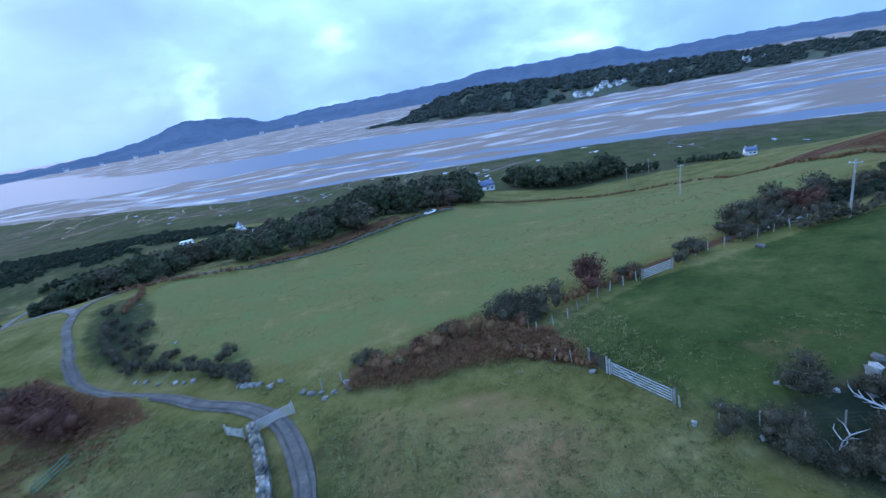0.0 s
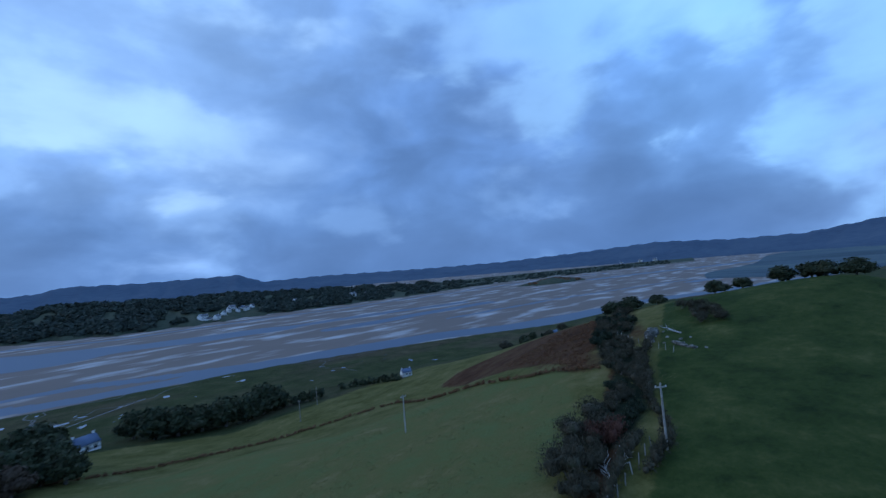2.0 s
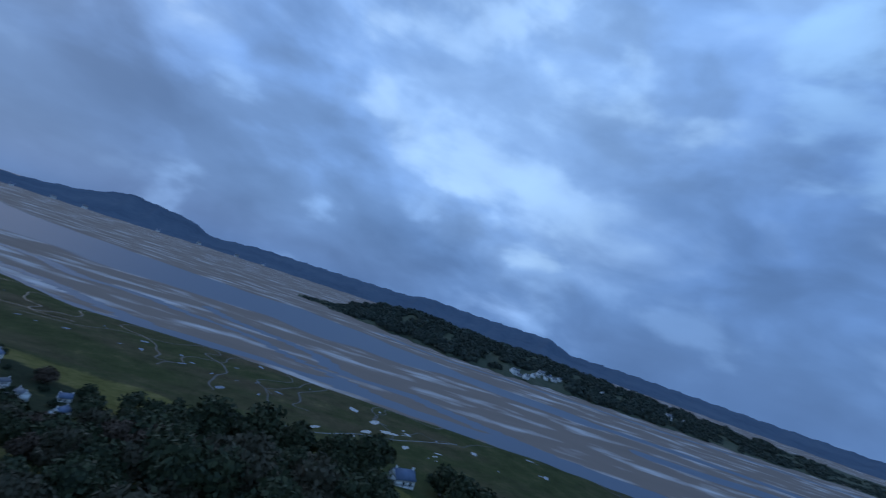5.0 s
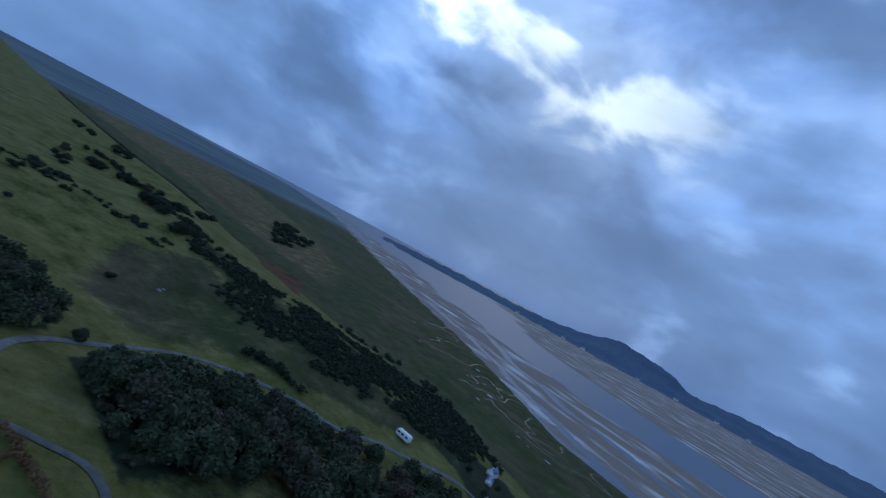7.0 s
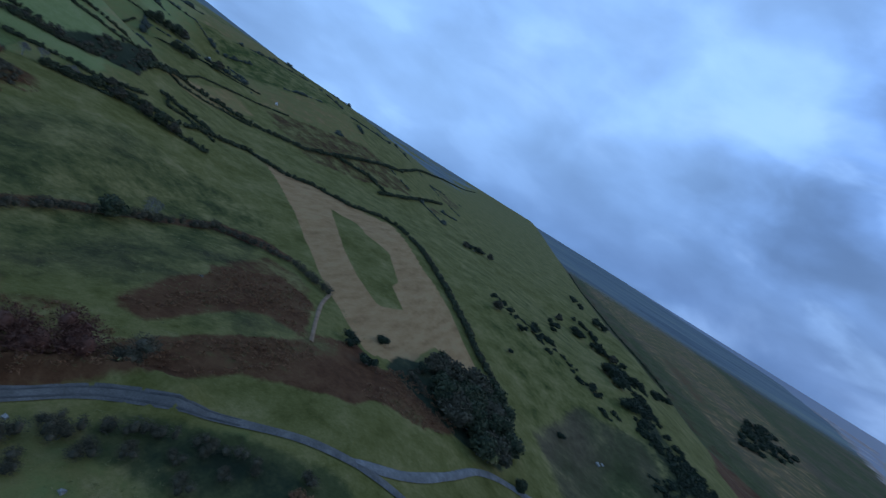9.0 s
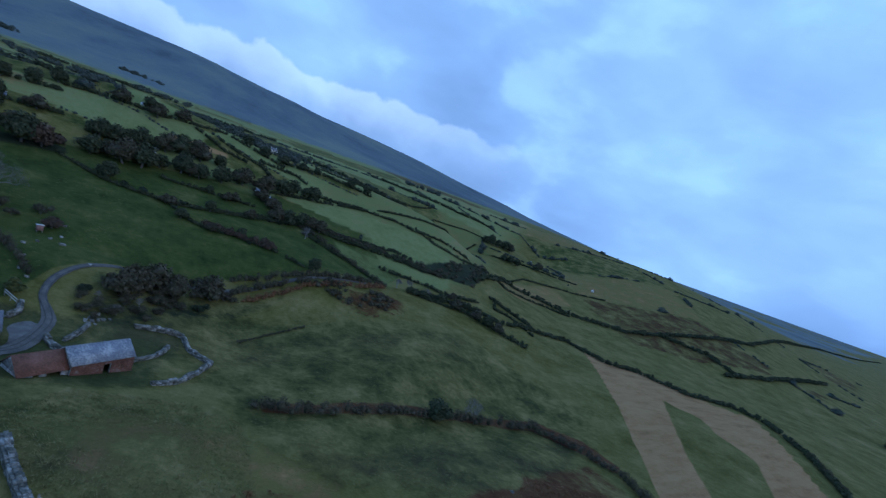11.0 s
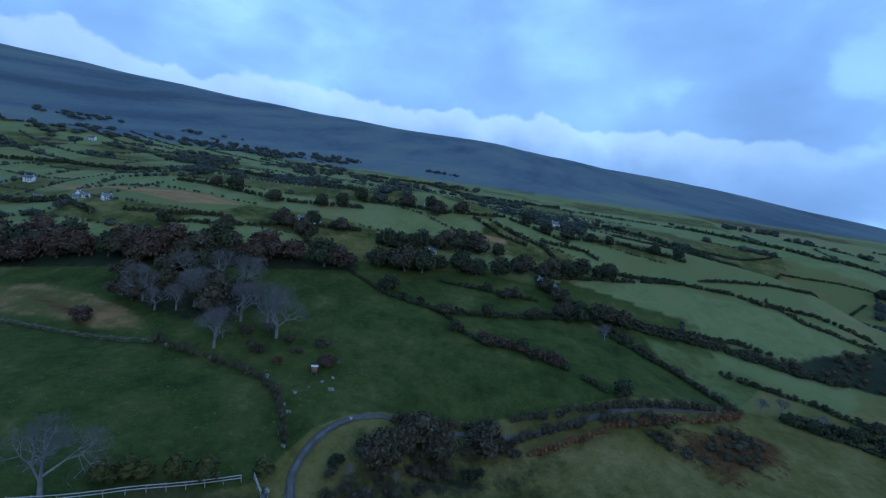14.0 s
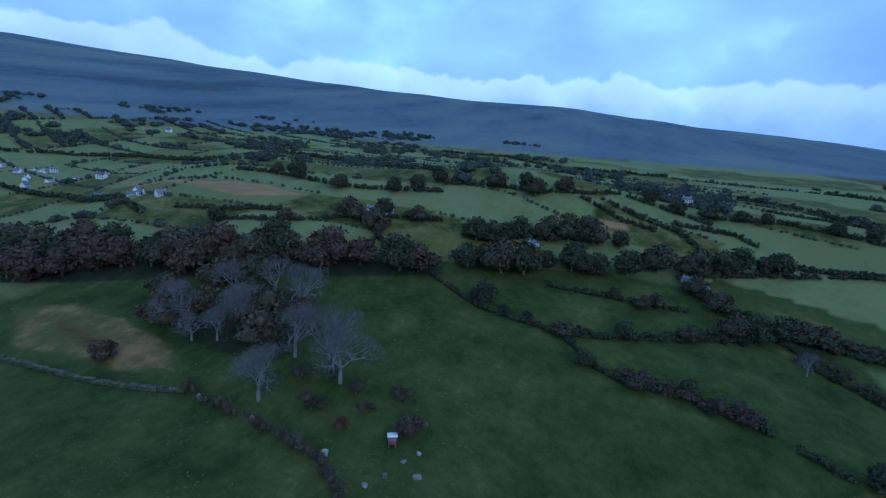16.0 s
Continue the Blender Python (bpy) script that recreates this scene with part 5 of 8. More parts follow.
hedge([(-51.2, -135.3), (-67.7, -135.4), (-72.4, -131.2)], 1.3, 1.3, label="far dark field hedge grown tall", gaps=0.12, leaf=0.35)
hedge([(-61.7, -142.8), (-85.9, -148.2), (-107.1, -142)], 1.3, 1.3, label="far dark field hedge grown tall", gaps=0.12, leaf=0.35)
hedge([(5.1, -108.6), (-7, -111)], 1.3, 1.3, label="far dark field hedge grown tall", gaps=0.12, leaf=0.35)
hedge([(34.9, -108), (18.5, -93.3), (6.8, -95.5)], 1.3, 1.3, label="far dark field hedge grown tall", gaps=0.12, leaf=0.35)
hedge([(26.2, -90.2), (26.6, -97.6), (26.6, -108.9)], 1.3, 1.3, label="far dark field hedge grown tall", gaps=0.12, leaf=0.35)
hedge([(199.5, -249.3), (123.5, -210.1), (78.5, -205.3), (21.6, -143.2)], 1.8, 2.2, label="far dark field hedge grown tall", gaps=0.12, leaf=0.6)
hedge([(228.2, -138.3), (180.3, -132.9), (97.3, -93.1)], 1.8, 2.2, label="far dark field hedge grown tall", gaps=0.12, leaf=0.6)
hedge([(-78.1, -123.2), (-88.2, -123.4), (-99, -124.1)], 1.3, 1.3, label="far dark field hedge grown tall", gaps=0.12, leaf=0.35)
hedge([(-155.6, -286), (-184.7, -269.7), (-222.6, -248.5), (-259.2, -247.9)], 1.8, 2.2, label="far dark field hedge grown tall", gaps=0.12, leaf=0.6)
hedge([(-86.1, -216.5), (-110.9, -198.7), (-120, -154.4)], 1.8, 2.2, label="far dark field hedge grown tall", gaps=0.12, leaf=0.6)
hedge([(-34.2, -138.6), (-52, -131.4), (-59.6, -119.4)], 1.3, 1.3, label="far dark field hedge grown tall", gaps=0.12, leaf=0.35)
hedge([(43.9, 215.8), (58.5, 209.8), (72.4, 203.9), (83.1, 208), (101.2, 201.8)], 3.5, 4, label="belt of dark trees beside the marsh", gaps=0.2, leaf=0.6, density=1.1)
hedge([(112.8, 206.5), (119.9, 196.7), (122.3, 178.1)], 2.4, 3, label="belt of dark trees beside the marsh", gaps=0.2, leaf=0.6)
hedge([(-339.2, 102.2), (-335.1, 114.7), (-309.4, 128), (-305.4, 139.8)], 2.5, 3, M_GORSE, label="dark gorse strip on a slope", gaps=0.2, leaf=0.6)
hedge([(-126.9, 142), (-122.1, 148.2), (-112.8, 153.2)], 2, 2.6, M_GORSE, label="dark gorse strip on a slope", gaps=0.2, leaf=0.45)
hedge([(-44.3, -20.3), (-51.2, -26.2), (-61, -30.8)], 0.45, 0.8, M_THORN, label="low dark line of rushes on an old bank", gaps=0.1, leaf=0.2)

hedge([(-33, -69.5), (-39, -66.5), (-46, -65), (-55, -61.3)], 2.1, 2.5, M_RUSSET, label="russet rounded shrubs along an old hedge line", gaps=0.06, leaf=0.24)
hedge([(-23, -77), (-35, -80.6), (-52, -88), (-64, -90.4), (-77, -94)], 0.9, 1.1, label="low dark hedge between pastures", gaps=0.1, leaf=0.24)
hedge([(-49, -108), (-56, -98.5), (-64.5, -90.5), (-73, -84.4), (-81, -76.4), (-89, -69), (-93, -63)], 1.7, 2.4, M_THORN, label="thick dark double hedge along a farm track", gaps=0.06, leaf=0.24)
hedge([(-77, -95), (-97, -95.5), (-108, -93.2), (-118, -87), (-128, -82)], 1.5, 3.4, M_THORN, label="dark scrub filling a wet gully", gaps=0.08, leaf=0.3)

hedge([(-215.5, 25), (-192, 46.5), (-166, 68), (-150, 81.5), (-137.5, 93)], 1.3, 2.2, M_THORN, label="dark thorn hedge along a mown field", gaps=0.06, leaf=0.3)
hedge([(-105, -63.5), (-111.6, -64.3), (-115.5, -64)], 1.9, 2.2, label="clump of dark gorse on a field bank", gaps=0.05, leaf=0.26)
hedge([(-123, -60.4), (-127.5, -59), (-132, -57.5), (-136, -54.8)], 2.0, 2.2, label="clump of dark gorse on a field bank", gaps=0.1, leaf=0.26)
hedge([(-420, 196), (-490, 182), (-570, 158), (-680, 134), (-800, 100), (-1050, 70)], 1.4, 2.4, label="low dark scrub line along the brow of a hill", gaps=0.25, leaf=0.8)

for line, high in (([(-98.3, -82.7), (-107.5, -77.9), (-116.1, -73.4), (-123.7, -66.6), (-137.9, -66.4)], 1.3), ([(-120.7, -57.8), (-126.8, -52.8), (-130.1, -49), (-135.1, -44), (-142, -36)], 1.6), ([(-178, -112), (-178, -103), (-190.3, -103.7), (-207.4, -104), (-224, -98)], 1.1),
                   ([(-150.2, -72.2), (-145.3, -64.6), (-151.3, -61.5), (-153.1, -54.2), (-153.6, -46.5)], 1.1), ([(-126.7, -121.3), (-134.6, -112.5), (-148.9, -108.8), (-172.9, -115.6), (-180, -117)], 1.1), ([(-183, -122), (-222, -143.9), (-250, -139.6), (-285, -130)], 1.0),
                   ([(-108, -129), (-129.6, -134.3), (-147, -140), (-178, -166), (-212, -194)], 1.0), ([(-136, -212), (-160, -222), (-190, -236)], 1.2), ([(-214.9, -177.2), (-234.5, -170.3), (-252.7, -166.4), (-280, -154.8)], 1.0), ([(-125, -150), (-155, -184), (-186, -218), (-211, -215), (-233, -204.9)], 1.0),
                   ([(-86, -172), (-103, -169), (-125, -150)], 1.0)):
    hedge(line, high, high, gaps=0.1, leaf=0.3)

# ---- trees and woods ----
CHANCE = np.random.RandomState(5)
for x, y in scatter([(-97.6, 101.1), (-106.9, 111.4), (-114.5, 123.6), (-112.6, 136.2), (-105.1, 147.9), (-96.8, 155.5), (-92.6, 153.8), (-65.3, 106.1), (-74.9, 104.8)], 5.0, CHANCE, 0, 5.0):
    plant(CHANCE.choice(["oak", "oak", "oak", "thorn", "bush"]), x, y, 0.7 + 0.6 * CHANCE.rand())
WOOD = [(-108, 112), (-114, 124), (-113, 136), (-106, 145), (-96, 154), (-91, 168), (-86, 185), (-80, 197), (-66, 206), (-45, 218), (-20, 232), (10, 216), (20, 190), (16, 162), (-2, 149), (-30, 124), (-47, 113), (-60, 110), (-75, 107)]
deep = []
CLEAR = ((-77, 209, 8), (-72, 200, 7), (-72, 212, 6), (-64, 194, 6), (-82, 199, 6), (-72, 203, 7), (-68, 197, 5), (-90, 222, 8), (-88, 206, 8), (-97, 221, 8), (-84, 197, 7), (-78, 200, 7), (-66, 199, 5), (30, 219, 9), (27, 208, 7))
for x, y in scatter(WOOD, 6.4, CHANCE, 0, 5.0):
    if any(math.hypot(x - a, y - b) < c for a, b, c in CLEAR) or math.sin(x * 0.13) + math.sin(y * 0.17 + x * 0.04) < -1.25:
        continue
    if y < 178:
        plant(CHANCE.choice(["oak", "oak", "oak", "oak", "oak", "thorn", "thorn", "russet"]), x, y, (0.75 + 0.8 * CHANCE.rand()) * (1.3 if x > -35 else 1))
    else:
        r = 1.6 + 1.3 * CHANCE.rand()
        z = on(x, y)
        deep += [(x, y, z + r * 0.8, r, r, r * 0.95), (x + CHANCE.normal() * r * 0.5, y + CHANCE.normal() * r * 0.5, z + r * 1.2, r * 0.7, r * 0.7, r * 0.6)]
thicket("woodland", deep, M_LEAF, "dark mixed woodland along the shore", "woodland", 0.6, 0.9, 3)
tangle = []
for poly, space in (([(-56, -47), (-68, -51.5), (-77, -52), (-93, -53), (-91, -43.5), (-83, -41), (-74, -43), (-65, -46)], 2.2), ([(-113, -90), (-127, -95), (-147, -105), (-175, -124), (-170, -108), (-144, -82), (-129, -83), (-118, -84)], 3.2)):
    for x, y in scatter(poly, space, CHANCE, 0, 2.2):
        if math.sin(x * 0.4 + 2 * math.sin(y * 0.3)) > -0.55:
            r = 0.7 + 0.7 * CHANCE.rand()
            tangle.append((x, y, on(x, y) + r * 0.45, r * 1.1, r * 1.1, r * 0.85))
thicket("thorn_thicket", tangle, M_THORN, "dark leafless thorn scrub in a hollow", "scrub", 0.3, 0.8, 14, 0.6, 0.4, 0.6)
far = []
for x, y in scatter([(-400, 250), (-440, 300), (-520, 340), (-600, 345), (-560, 300), (-480, 270)], 9, CHANCE):
    if CHANCE.rand() < 0.5:
        r = 1.8 + 1.8 * CHANCE.rand()
        far.append((x, y, on(x, y) + r * 0.6, r * 1.4, r * 1.4, r))
thicket("shore_scrub", far, M_GORSE, "dark scrub at the edge of the salt marsh", "scrub", 0.9, 0.8, 4)
gorse = []
for x, y in scatter([(-241, 138), (-200, 150), (-175, 174), (-164, 192), (-165, 215), (-146, 224), (-128, 205), (-116, 180), (-126, 160), (-144, 147), (-185, 136)], 2.6, CHANCE):
    if math.sin(x * 0.19 + 2 * math.sin(y * 0.11)) + math.sin(y * 0.23 + x * 0.05) > -0.45 - 0.7 * (x > -170):
        r = 0.7 + 0.9 * CHANCE.rand()
        gorse.append((x, y, on(x, y) + r * 0.5, r, r, r * 0.85))
for x, y in np.concatenate([along_line([(-300, 135), (-240, 135), (-205, 142), (-185, 160), (-170, 185)], 2.2), along_line([(-230, 62), (-214, 92), (-200, 112), (-186, 128)], 3)]):
    r = 0.8 + 1.2 * CHANCE.rand()
    x, y = x + CHANCE.normal() * 3.5, y + CHANCE.normal() * 3.5
    gorse.append((x, y, on(x, y) + r * 0.5, r, r, r * 0.85))
for x, y in ((-192, 223), (-189, 230), (-187, 238), (-186, 246), (-166, 250), (-158, 247), (-150, 244), (-143, 243), (-195, 216), (-101, 232), (-106, 236)):
    r = 1.6 + 1.2 * CHANCE.rand()
    gorse.append((x, y, on(x, y) + r * 0.6, r, r, r))
for x, y in scatter([(-150, 226), (-128, 206), (-114, 186), (-106, 195), (-100, 212), (-108, 236), (-130, 248), (-150, 242)], 2.6, CHANCE, 0, 4.0):
    if CHANCE.rand() < 0.85:
        r = 0.8 + 0.9 * CHANCE.rand()
        gorse.append((x, y, on(x, y) + r * 0.5, r, r, r * 0.9))
low = []
for x, y, z, a, b, c in gorse:
    for _ in range(3):
        k = 0.45 + 0.4 * CHANCE.rand()
        px, py = x + CHANCE.normal() * 1.1 * a, y + CHANCE.normal() * 1.1 * a
        low.append((px, py, on(px, py) + 0.25 * k, a * k, a * k, c * k * (0.5 + 0.5 * CHANCE.rand())))
thicket("gorse_scrub", [(x, y, z - 0.2 * c, a * 0.9, b * 0.9, c * 0.8) for x, y, z, a, b, c in gorse] + low, M_GORSE, "dark gorse scrub spread over a grassy slope", "gorse", 0.34, 0.8, 5, 0.6)
for x, y in scatter([(104.2, -61.1), (74.2, -64.5), (46.4, -72.4), (5.1, -90.1), (6.4, -94.3), (24.4, -89.5), (53.2, -81), (79.9, -77), (126, -74.7)], 6, CHANCE):
    plant(CHANCE.choice(["oak", "oak", "thorn", "thorn", "russet", "russet"]), x, y, 1.3 + 0.6 * CHANCE.rand())
for x, y in scatter([(60.4, -59.8), (50.3, -68.5), (32, -72.9), (24.8, -66), (21.4, -53), (31.5, -49.7), (46.4, -52.5)], 5.8, CHANCE):
    plant(CHANCE.choice(["thorn", "thorn", "russet", "russet", "ash", "ash", "oak"]), x, y, 1.1 + 0.5 * CHANCE.rand())
for x, y in along_line([(0.5, -96.9), (-9.4, -97.3), (-17.1, -101.9), (-33.3, -106.2)], 4.2):
    plant(CHANCE.choice(["oak", "oak", "thorn"]), x + CHANCE.normal(), y + CHANCE.normal(), 1.0 + 0.6 * CHANCE.rand())
for x, y in along_line([(1.9, -108.5), (-15.7, -114.2), (-36.4, -119.9)], 4.2):
    plant(CHANCE.choice(["oak", "oak", "thorn"]), x + CHANCE.normal(), y + CHANCE.normal(), 1.0 + 0.6 * CHANCE.rand())
for x, y in along_line([(-37.4, -108.9), (-42.8, -109.6), (-49.5, -110.8)], 4.2):
    plant(CHANCE.choice(["oak", "oak", "thorn"]), x + CHANCE.normal(), y + CHANCE.normal(), 1.0 + 0.6 * CHANCE.rand())
for x, y in along_line([(-51, -112.1), (-63.6, -116.8), (-76.2, -120.9)], 4.2):
    plant(CHANCE.choice(["oak", "oak", "thorn"]), x + CHANCE.normal(), y + CHANCE.normal(), 1.0 + 0.6 * CHANCE.rand())
for x, y in along_line([(96.9, -133.3), (77.1, -132), (53.4, -129), (17.6, -129.9)], 9):
    if CHANCE.rand() < 0.7:
        plant(CHANCE.choice(["oak", "thorn"]), x + CHANCE.normal(), y + CHANCE.normal(), 0.8 + 0.5 * CHANCE.rand())
for x, y in along_line([(70.1, -95.4), (55, -99.7), (35.7, -109.6), (12.6, -114)], 9):
    if CHANCE.rand() < 0.7:
        plant(CHANCE.choice(["oak", "thorn"]), x + CHANCE.normal(), y + CHANCE.normal(), 0.8 + 0.5 * CHANCE.rand())
for x, y in along_line([(-13, -134.2), (-37.2, -147.8), (-53.7, -143), (-62.5, -139.2)], 9):
    if CHANCE.rand() < 0.7:
        plant(CHANCE.choice(["oak", "thorn"]), x + CHANCE.normal(), y + CHANCE.normal(), 0.8 + 0.5 * CHANCE.rand())
for x, y in along_line([(34.9, -108), (18.5, -93.3), (6.8, -95.5)], 9):
    if CHANCE.rand() < 0.7:
        plant(CHANCE.choice(["oak", "thorn"]), x + CHANCE.normal(), y + CHANCE.normal(), 0.8 + 0.5 * CHANCE.rand())
for x, y in along_line([(-61.7, -142.8), (-85.9, -148.2), (-107.1, -142)], 9):
    if CHANCE.rand() < 0.7:
        plant(CHANCE.choice(["oak", "thorn"]), x + CHANCE.normal(), y + CHANCE.normal(), 0.8 + 0.5 * CHANCE.rand())
for x, y in along_line([(19.4, -135.9), (-2.5, -133.8), (-13, -134.2)], 9):
    if CHANCE.rand() < 0.7:
        plant(CHANCE.choice(["oak", "thorn"]), x + CHANCE.normal(), y + CHANCE.normal(), 0.8 + 0.5 * CHANCE.rand())
for x, y in [(20.6, -43.2), (10.5, -50.1), (20.9, -53.5), (34.8, -57), (27.2, -64.9), (14.5, -53.5)]:
    plant("ash", x, y, 1.75 + 0.4 * CHANCE.rand())
for x, y in [(-106.7, 81), (-109, 88.2), (-117.8, 93), (-116.2, 98.6), (-107.2, 103.3), (-102.5, 92.6), (-127.9, 94.3)]:
    plant("oak", x, y, 0.95 + 0.3 * CHANCE.rand())
for x, y in [(-103.9, 95.3)]:
    plant("spiky", x, y, 1.25)
for x, y in [(-3.5, -44.3)]:
    plant("russet", x, y, 0.62)
for x, y in [(-82, 7.8)]:
    plant("oak", x, y, 1.0)
for x, y in [(-93.7, 5.2)]:
    plant("ash", x, y, 0.85)
for x, y in [(51.5, -43.7)]:
    plant("russet", x, y, 0.8)
for x, y in [(7, 44.1), (37.1, 55.7), (44.8, 56.9), (20.9, 49.6)]:
    plant("bush", x, y, 1.0 + 0.3 * CHANCE.rand())
for x, y in [(16.6, 24.3), (19.3, 22.3), (21.2, 20.3), (23.9, 20.8), (27.3, 24.3)]:
    plant("bush", x, y, 0.8 + 0.5 * CHANCE.rand())
for x, y in [(-207.4, 69.7), (-312.7, 93.7), (-304.9, 132), (-320, 16.5), (-331.3, 24.1), (-336.5, 32.4)]:
    plant("thorn", x, y, 0.9)
for x, y in [(12.4, -7.2), (10.3, -8.8), (8.6, -9.4), (5.1, -11.3), (1.3, -12.2), (-5.4, -15.7)]:
    plant("cypress", x, y, 1.0 + 0.3 * CHANCE.rand(), wide=1.75)
for x, y in [(355.6, 158), (461, 124.1), (510.2, 78.7), (539.1, 39), (531.1, 13.2)]:
    plant("oak", x, y, 1.2)
for x, y, k, r in ((-6.2, -82.8, "oak", 1.05), (-22.6, -77, "thorn", 0.62), (-24.4, -77.6, "thorn", 0.6), (-34.9, -80.4, "oak", 0.75), (-27, -79, "gorse", 0.9), (-57, -89, "thorn", 1.0), (-61, -91, "oak", 1.0), (-66, -91.5, "oak", 1.15), (-70, -92, "thorn", 1.1), (-74, -92, "thorn", 1.1), (-65.5, -54.6, "oak", 0.85), (-56, -98, "thorn", 0.9), (-52, -104, "thorn", 0.9), (-16, -80, "gorse", 1.0), (-11, -81, "gorse", 0.9)):
    plant(k, x, y, r)
plant("ash", -66.5, -80.5, 0.75)
for x, y, r in ((-223, -200, 1.2), (-228, -199, 1.4), (-234, -198, 1.2), (-240, -197, 1.5), (-245, -196, 1.3), (-223, -171, 1.0), (-227, -169, 1.1), (-231, -166, 1.0), (-252, -168, 1.2), (-247, -165, 0.8), (-124, -65, 0.6), (-104, -64, 0.5), (-109, -62, 0.6), (-116, -60, 0.8), (-122, -57, 0.8), (-128, -51.5, 0.8), (-131, -48, 0.9), (-134, -45, 0.7)):
    plant(CHANCE.choice(["oak", "thorn"]), x, y, r)
for x, y in ((-100, -66), (-106, -68.5), (-111.5, -64)):
    plant("ash", x, y, 0.7)
plant("ash", 15.5, -1.5, 1.8)
plant("redbush", -48, 46.5, 2.5)
plant("redbush", -52, 48.6, 2.5)
plant("redbush", -45, 44.6, 1.7)
plant("bush", -57, 52, 1.9)
for x, y in ((-45.5, 57), (-49, 60), (-52, 63.5), (-54.5, 68), (-57, 73), (-60.5, 78)):
    plant("bush", x, y, 0.6 + 0.3 * CHANCE.rand())
plant("russet", -80, 220, 1.1)
for x, y in ((216, 178), (222, 183), (236, 182), (246, 180), (254, 190), (268, 178), (276, 188), (210, 188), (242, 190)):
    plant(CHANCE.choice(["oak", "thorn", "gorse"]), x, y, 0.9 + 0.4 * CHANCE.rand())
for x, y in ((-86, 208), (-79, 206), (-90, 220), (-76, 214), (-68, 204), (-95, 209), (-66, 215), (-84, 224), (-100, 214), (-73, 196)):
    plant(CHANCE.choice(["oak", "thorn", "gorse"]), x, y, 0.7 + 0.3 * CHANCE.rand())
for x, y in ((-124, 74), (-127, 78), (-120, 79), (-125, 84), (-115, 84), (-121, 89), (-112, 91), (-117, 97), (-110, 87), (-107, 90), (-113, 78), (-119, 73)):
    plant(CHANCE.choice(["oak", "oak", "thorn", "gorse"]), x, y, 0.75 + 0.4 * CHANCE.rand())
plant("redbush", 16.2, 49.2, 2.0)
plant("redbush", 47.5, 57.2, 1.9)
plant("redbush", -4.5, 44.5, 0.8)
for x, y in ((-30, 51), (-27, 49.5), (-33, 53.5), (-45, 59), (-41, 57), (-10, 43.6), (5.2, 44.2), (8.4, 43.6), (-1, 45), (30, 53.5), (37, 55), (42, 56), (50, 57)):
    plant("bush", x, y, 0.8 + 0.5 * CHANCE.rand())
for x, y in ((5.4, 45.2), (7.4, 45.6), (9.6, 45.8)):
    plant("bush", x, y, 1.3 + 0.4 * CHANCE.rand())
for x, y in ((40, 57.5), (43, 58.4), (47, 59.4), (52, 60)):
    plant("bush", x, y, 1.8 + 0.4 * CHANCE.rand())
for x, y in ((20, 21), (22.5, 19.5), (25.5, 20.5), (18.6, 22.6), (28.5, 22), (23.6, 25.8), (27, 24.4), (30, 19)):
    plant("bush", x, y, 0.8 + 0.6 * CHANCE.rand())
for x, y in scatter([(45, 57.5), (50, 62), (60, 62), (74, 67.5), (90, 77), (106, 85), (124, 91), (127, 85), (110, 76.5), (96, 73), (84, 67), (70, 59), (58, 56), (48, 54.5)], 3.2, CHANCE):
    plant(CHANCE.choice(["bush", "bush", "gorse"]), x, y, 0.7 + 0.6 * CHANCE.rand())
for x, y in scatter([(-104, 70), (-112, 68), (-132, 80), (-138, 90), (-122, 98), (-107, 98), (-102, 88)], 4.4, CHANCE, 0, 4.0):
    plant(CHANCE.choice(["oak", "thorn", "gorse", "bush"]), x, y, 0.75 + 0.45 * CHANCE.rand())
for x, y in ((-51.5, 67), (-54, 71.5), (-48.6, 64), (-45.5, 61.5), (-37, 57.5), (-41, 60), (-50, 70), (-31, 55.5)):
    plant("bush", x, y, 0.65 + 0.4 * CHANCE.rand())
for x, y in ((-24, -19), (-21, -24), (-23, -28), (-27, -26), (-30, -31), (-34, -35), (-26, -33), (-38, -38), (-43, -39), (-28, -22), (-32, -28)):
    plant(CHANCE.choice(["bush", "bush", "thorn"]), x, y, 0.9 + 0.5 * CHANCE.rand())
for x, y in ((104, 56), (107, 58), (110, 60.5), (113, 63), (108, 62), (116, 67), (103, 60)):
    plant("bush", x, y, 1.0 + 0.5 * CHANCE.rand())
for x, y in ((134, 64), (136, 58), (137, 50), (138, 44), (137, 41), (138, 36), (132, 78), (129, 84), (126, 88)):
    plant("oak", x, y, 0.55 + 0.35 * CHANCE.rand(), wide=1.5)
for x, y in ((-33, -95), (-43, -95), (-57, -87), (-61, -88.5), (-48, -84), (-53, -86), (-36, -66.5), (-44, -66.5), (-47, -64.5), (-24, -77), (-66, -85), (-72, -82), (-58, -101), (-62, -97), (-40, -93.5), (-28, -70)):
    plant(CHANCE.choice(["oak", "thorn", "gorse", "gorse"]), x + CHANCE.normal() * 0.5, y + CHANCE.normal() * 0.5, 0.5 + 0.35 * CHANCE.rand())
for x, y in ((7, -49), (13, -52), (4, -46), (17, -49), (25, -52), (0, -50), (12, -44), (6, -42), (20, -60)):
    plant(CHANCE.choice(["bush", "bush", "redbush"]), x, y, 0.9 + 0.5 * CHANCE.rand())
for x, y in scatter([(-15, -13), (-14.5, -24), (-18, -31), (-26, -35), (-40, -40), (-44, -37), (-34, -28), (-26, -20), (-20, -14)], 4.2, CHANCE, 0, 3.0):
    plant(CHANCE.choice(["bush", "bush", "bush", "thorn", "gorse"]), x, y, 0.55 + 0.7 * CHANCE.rand())
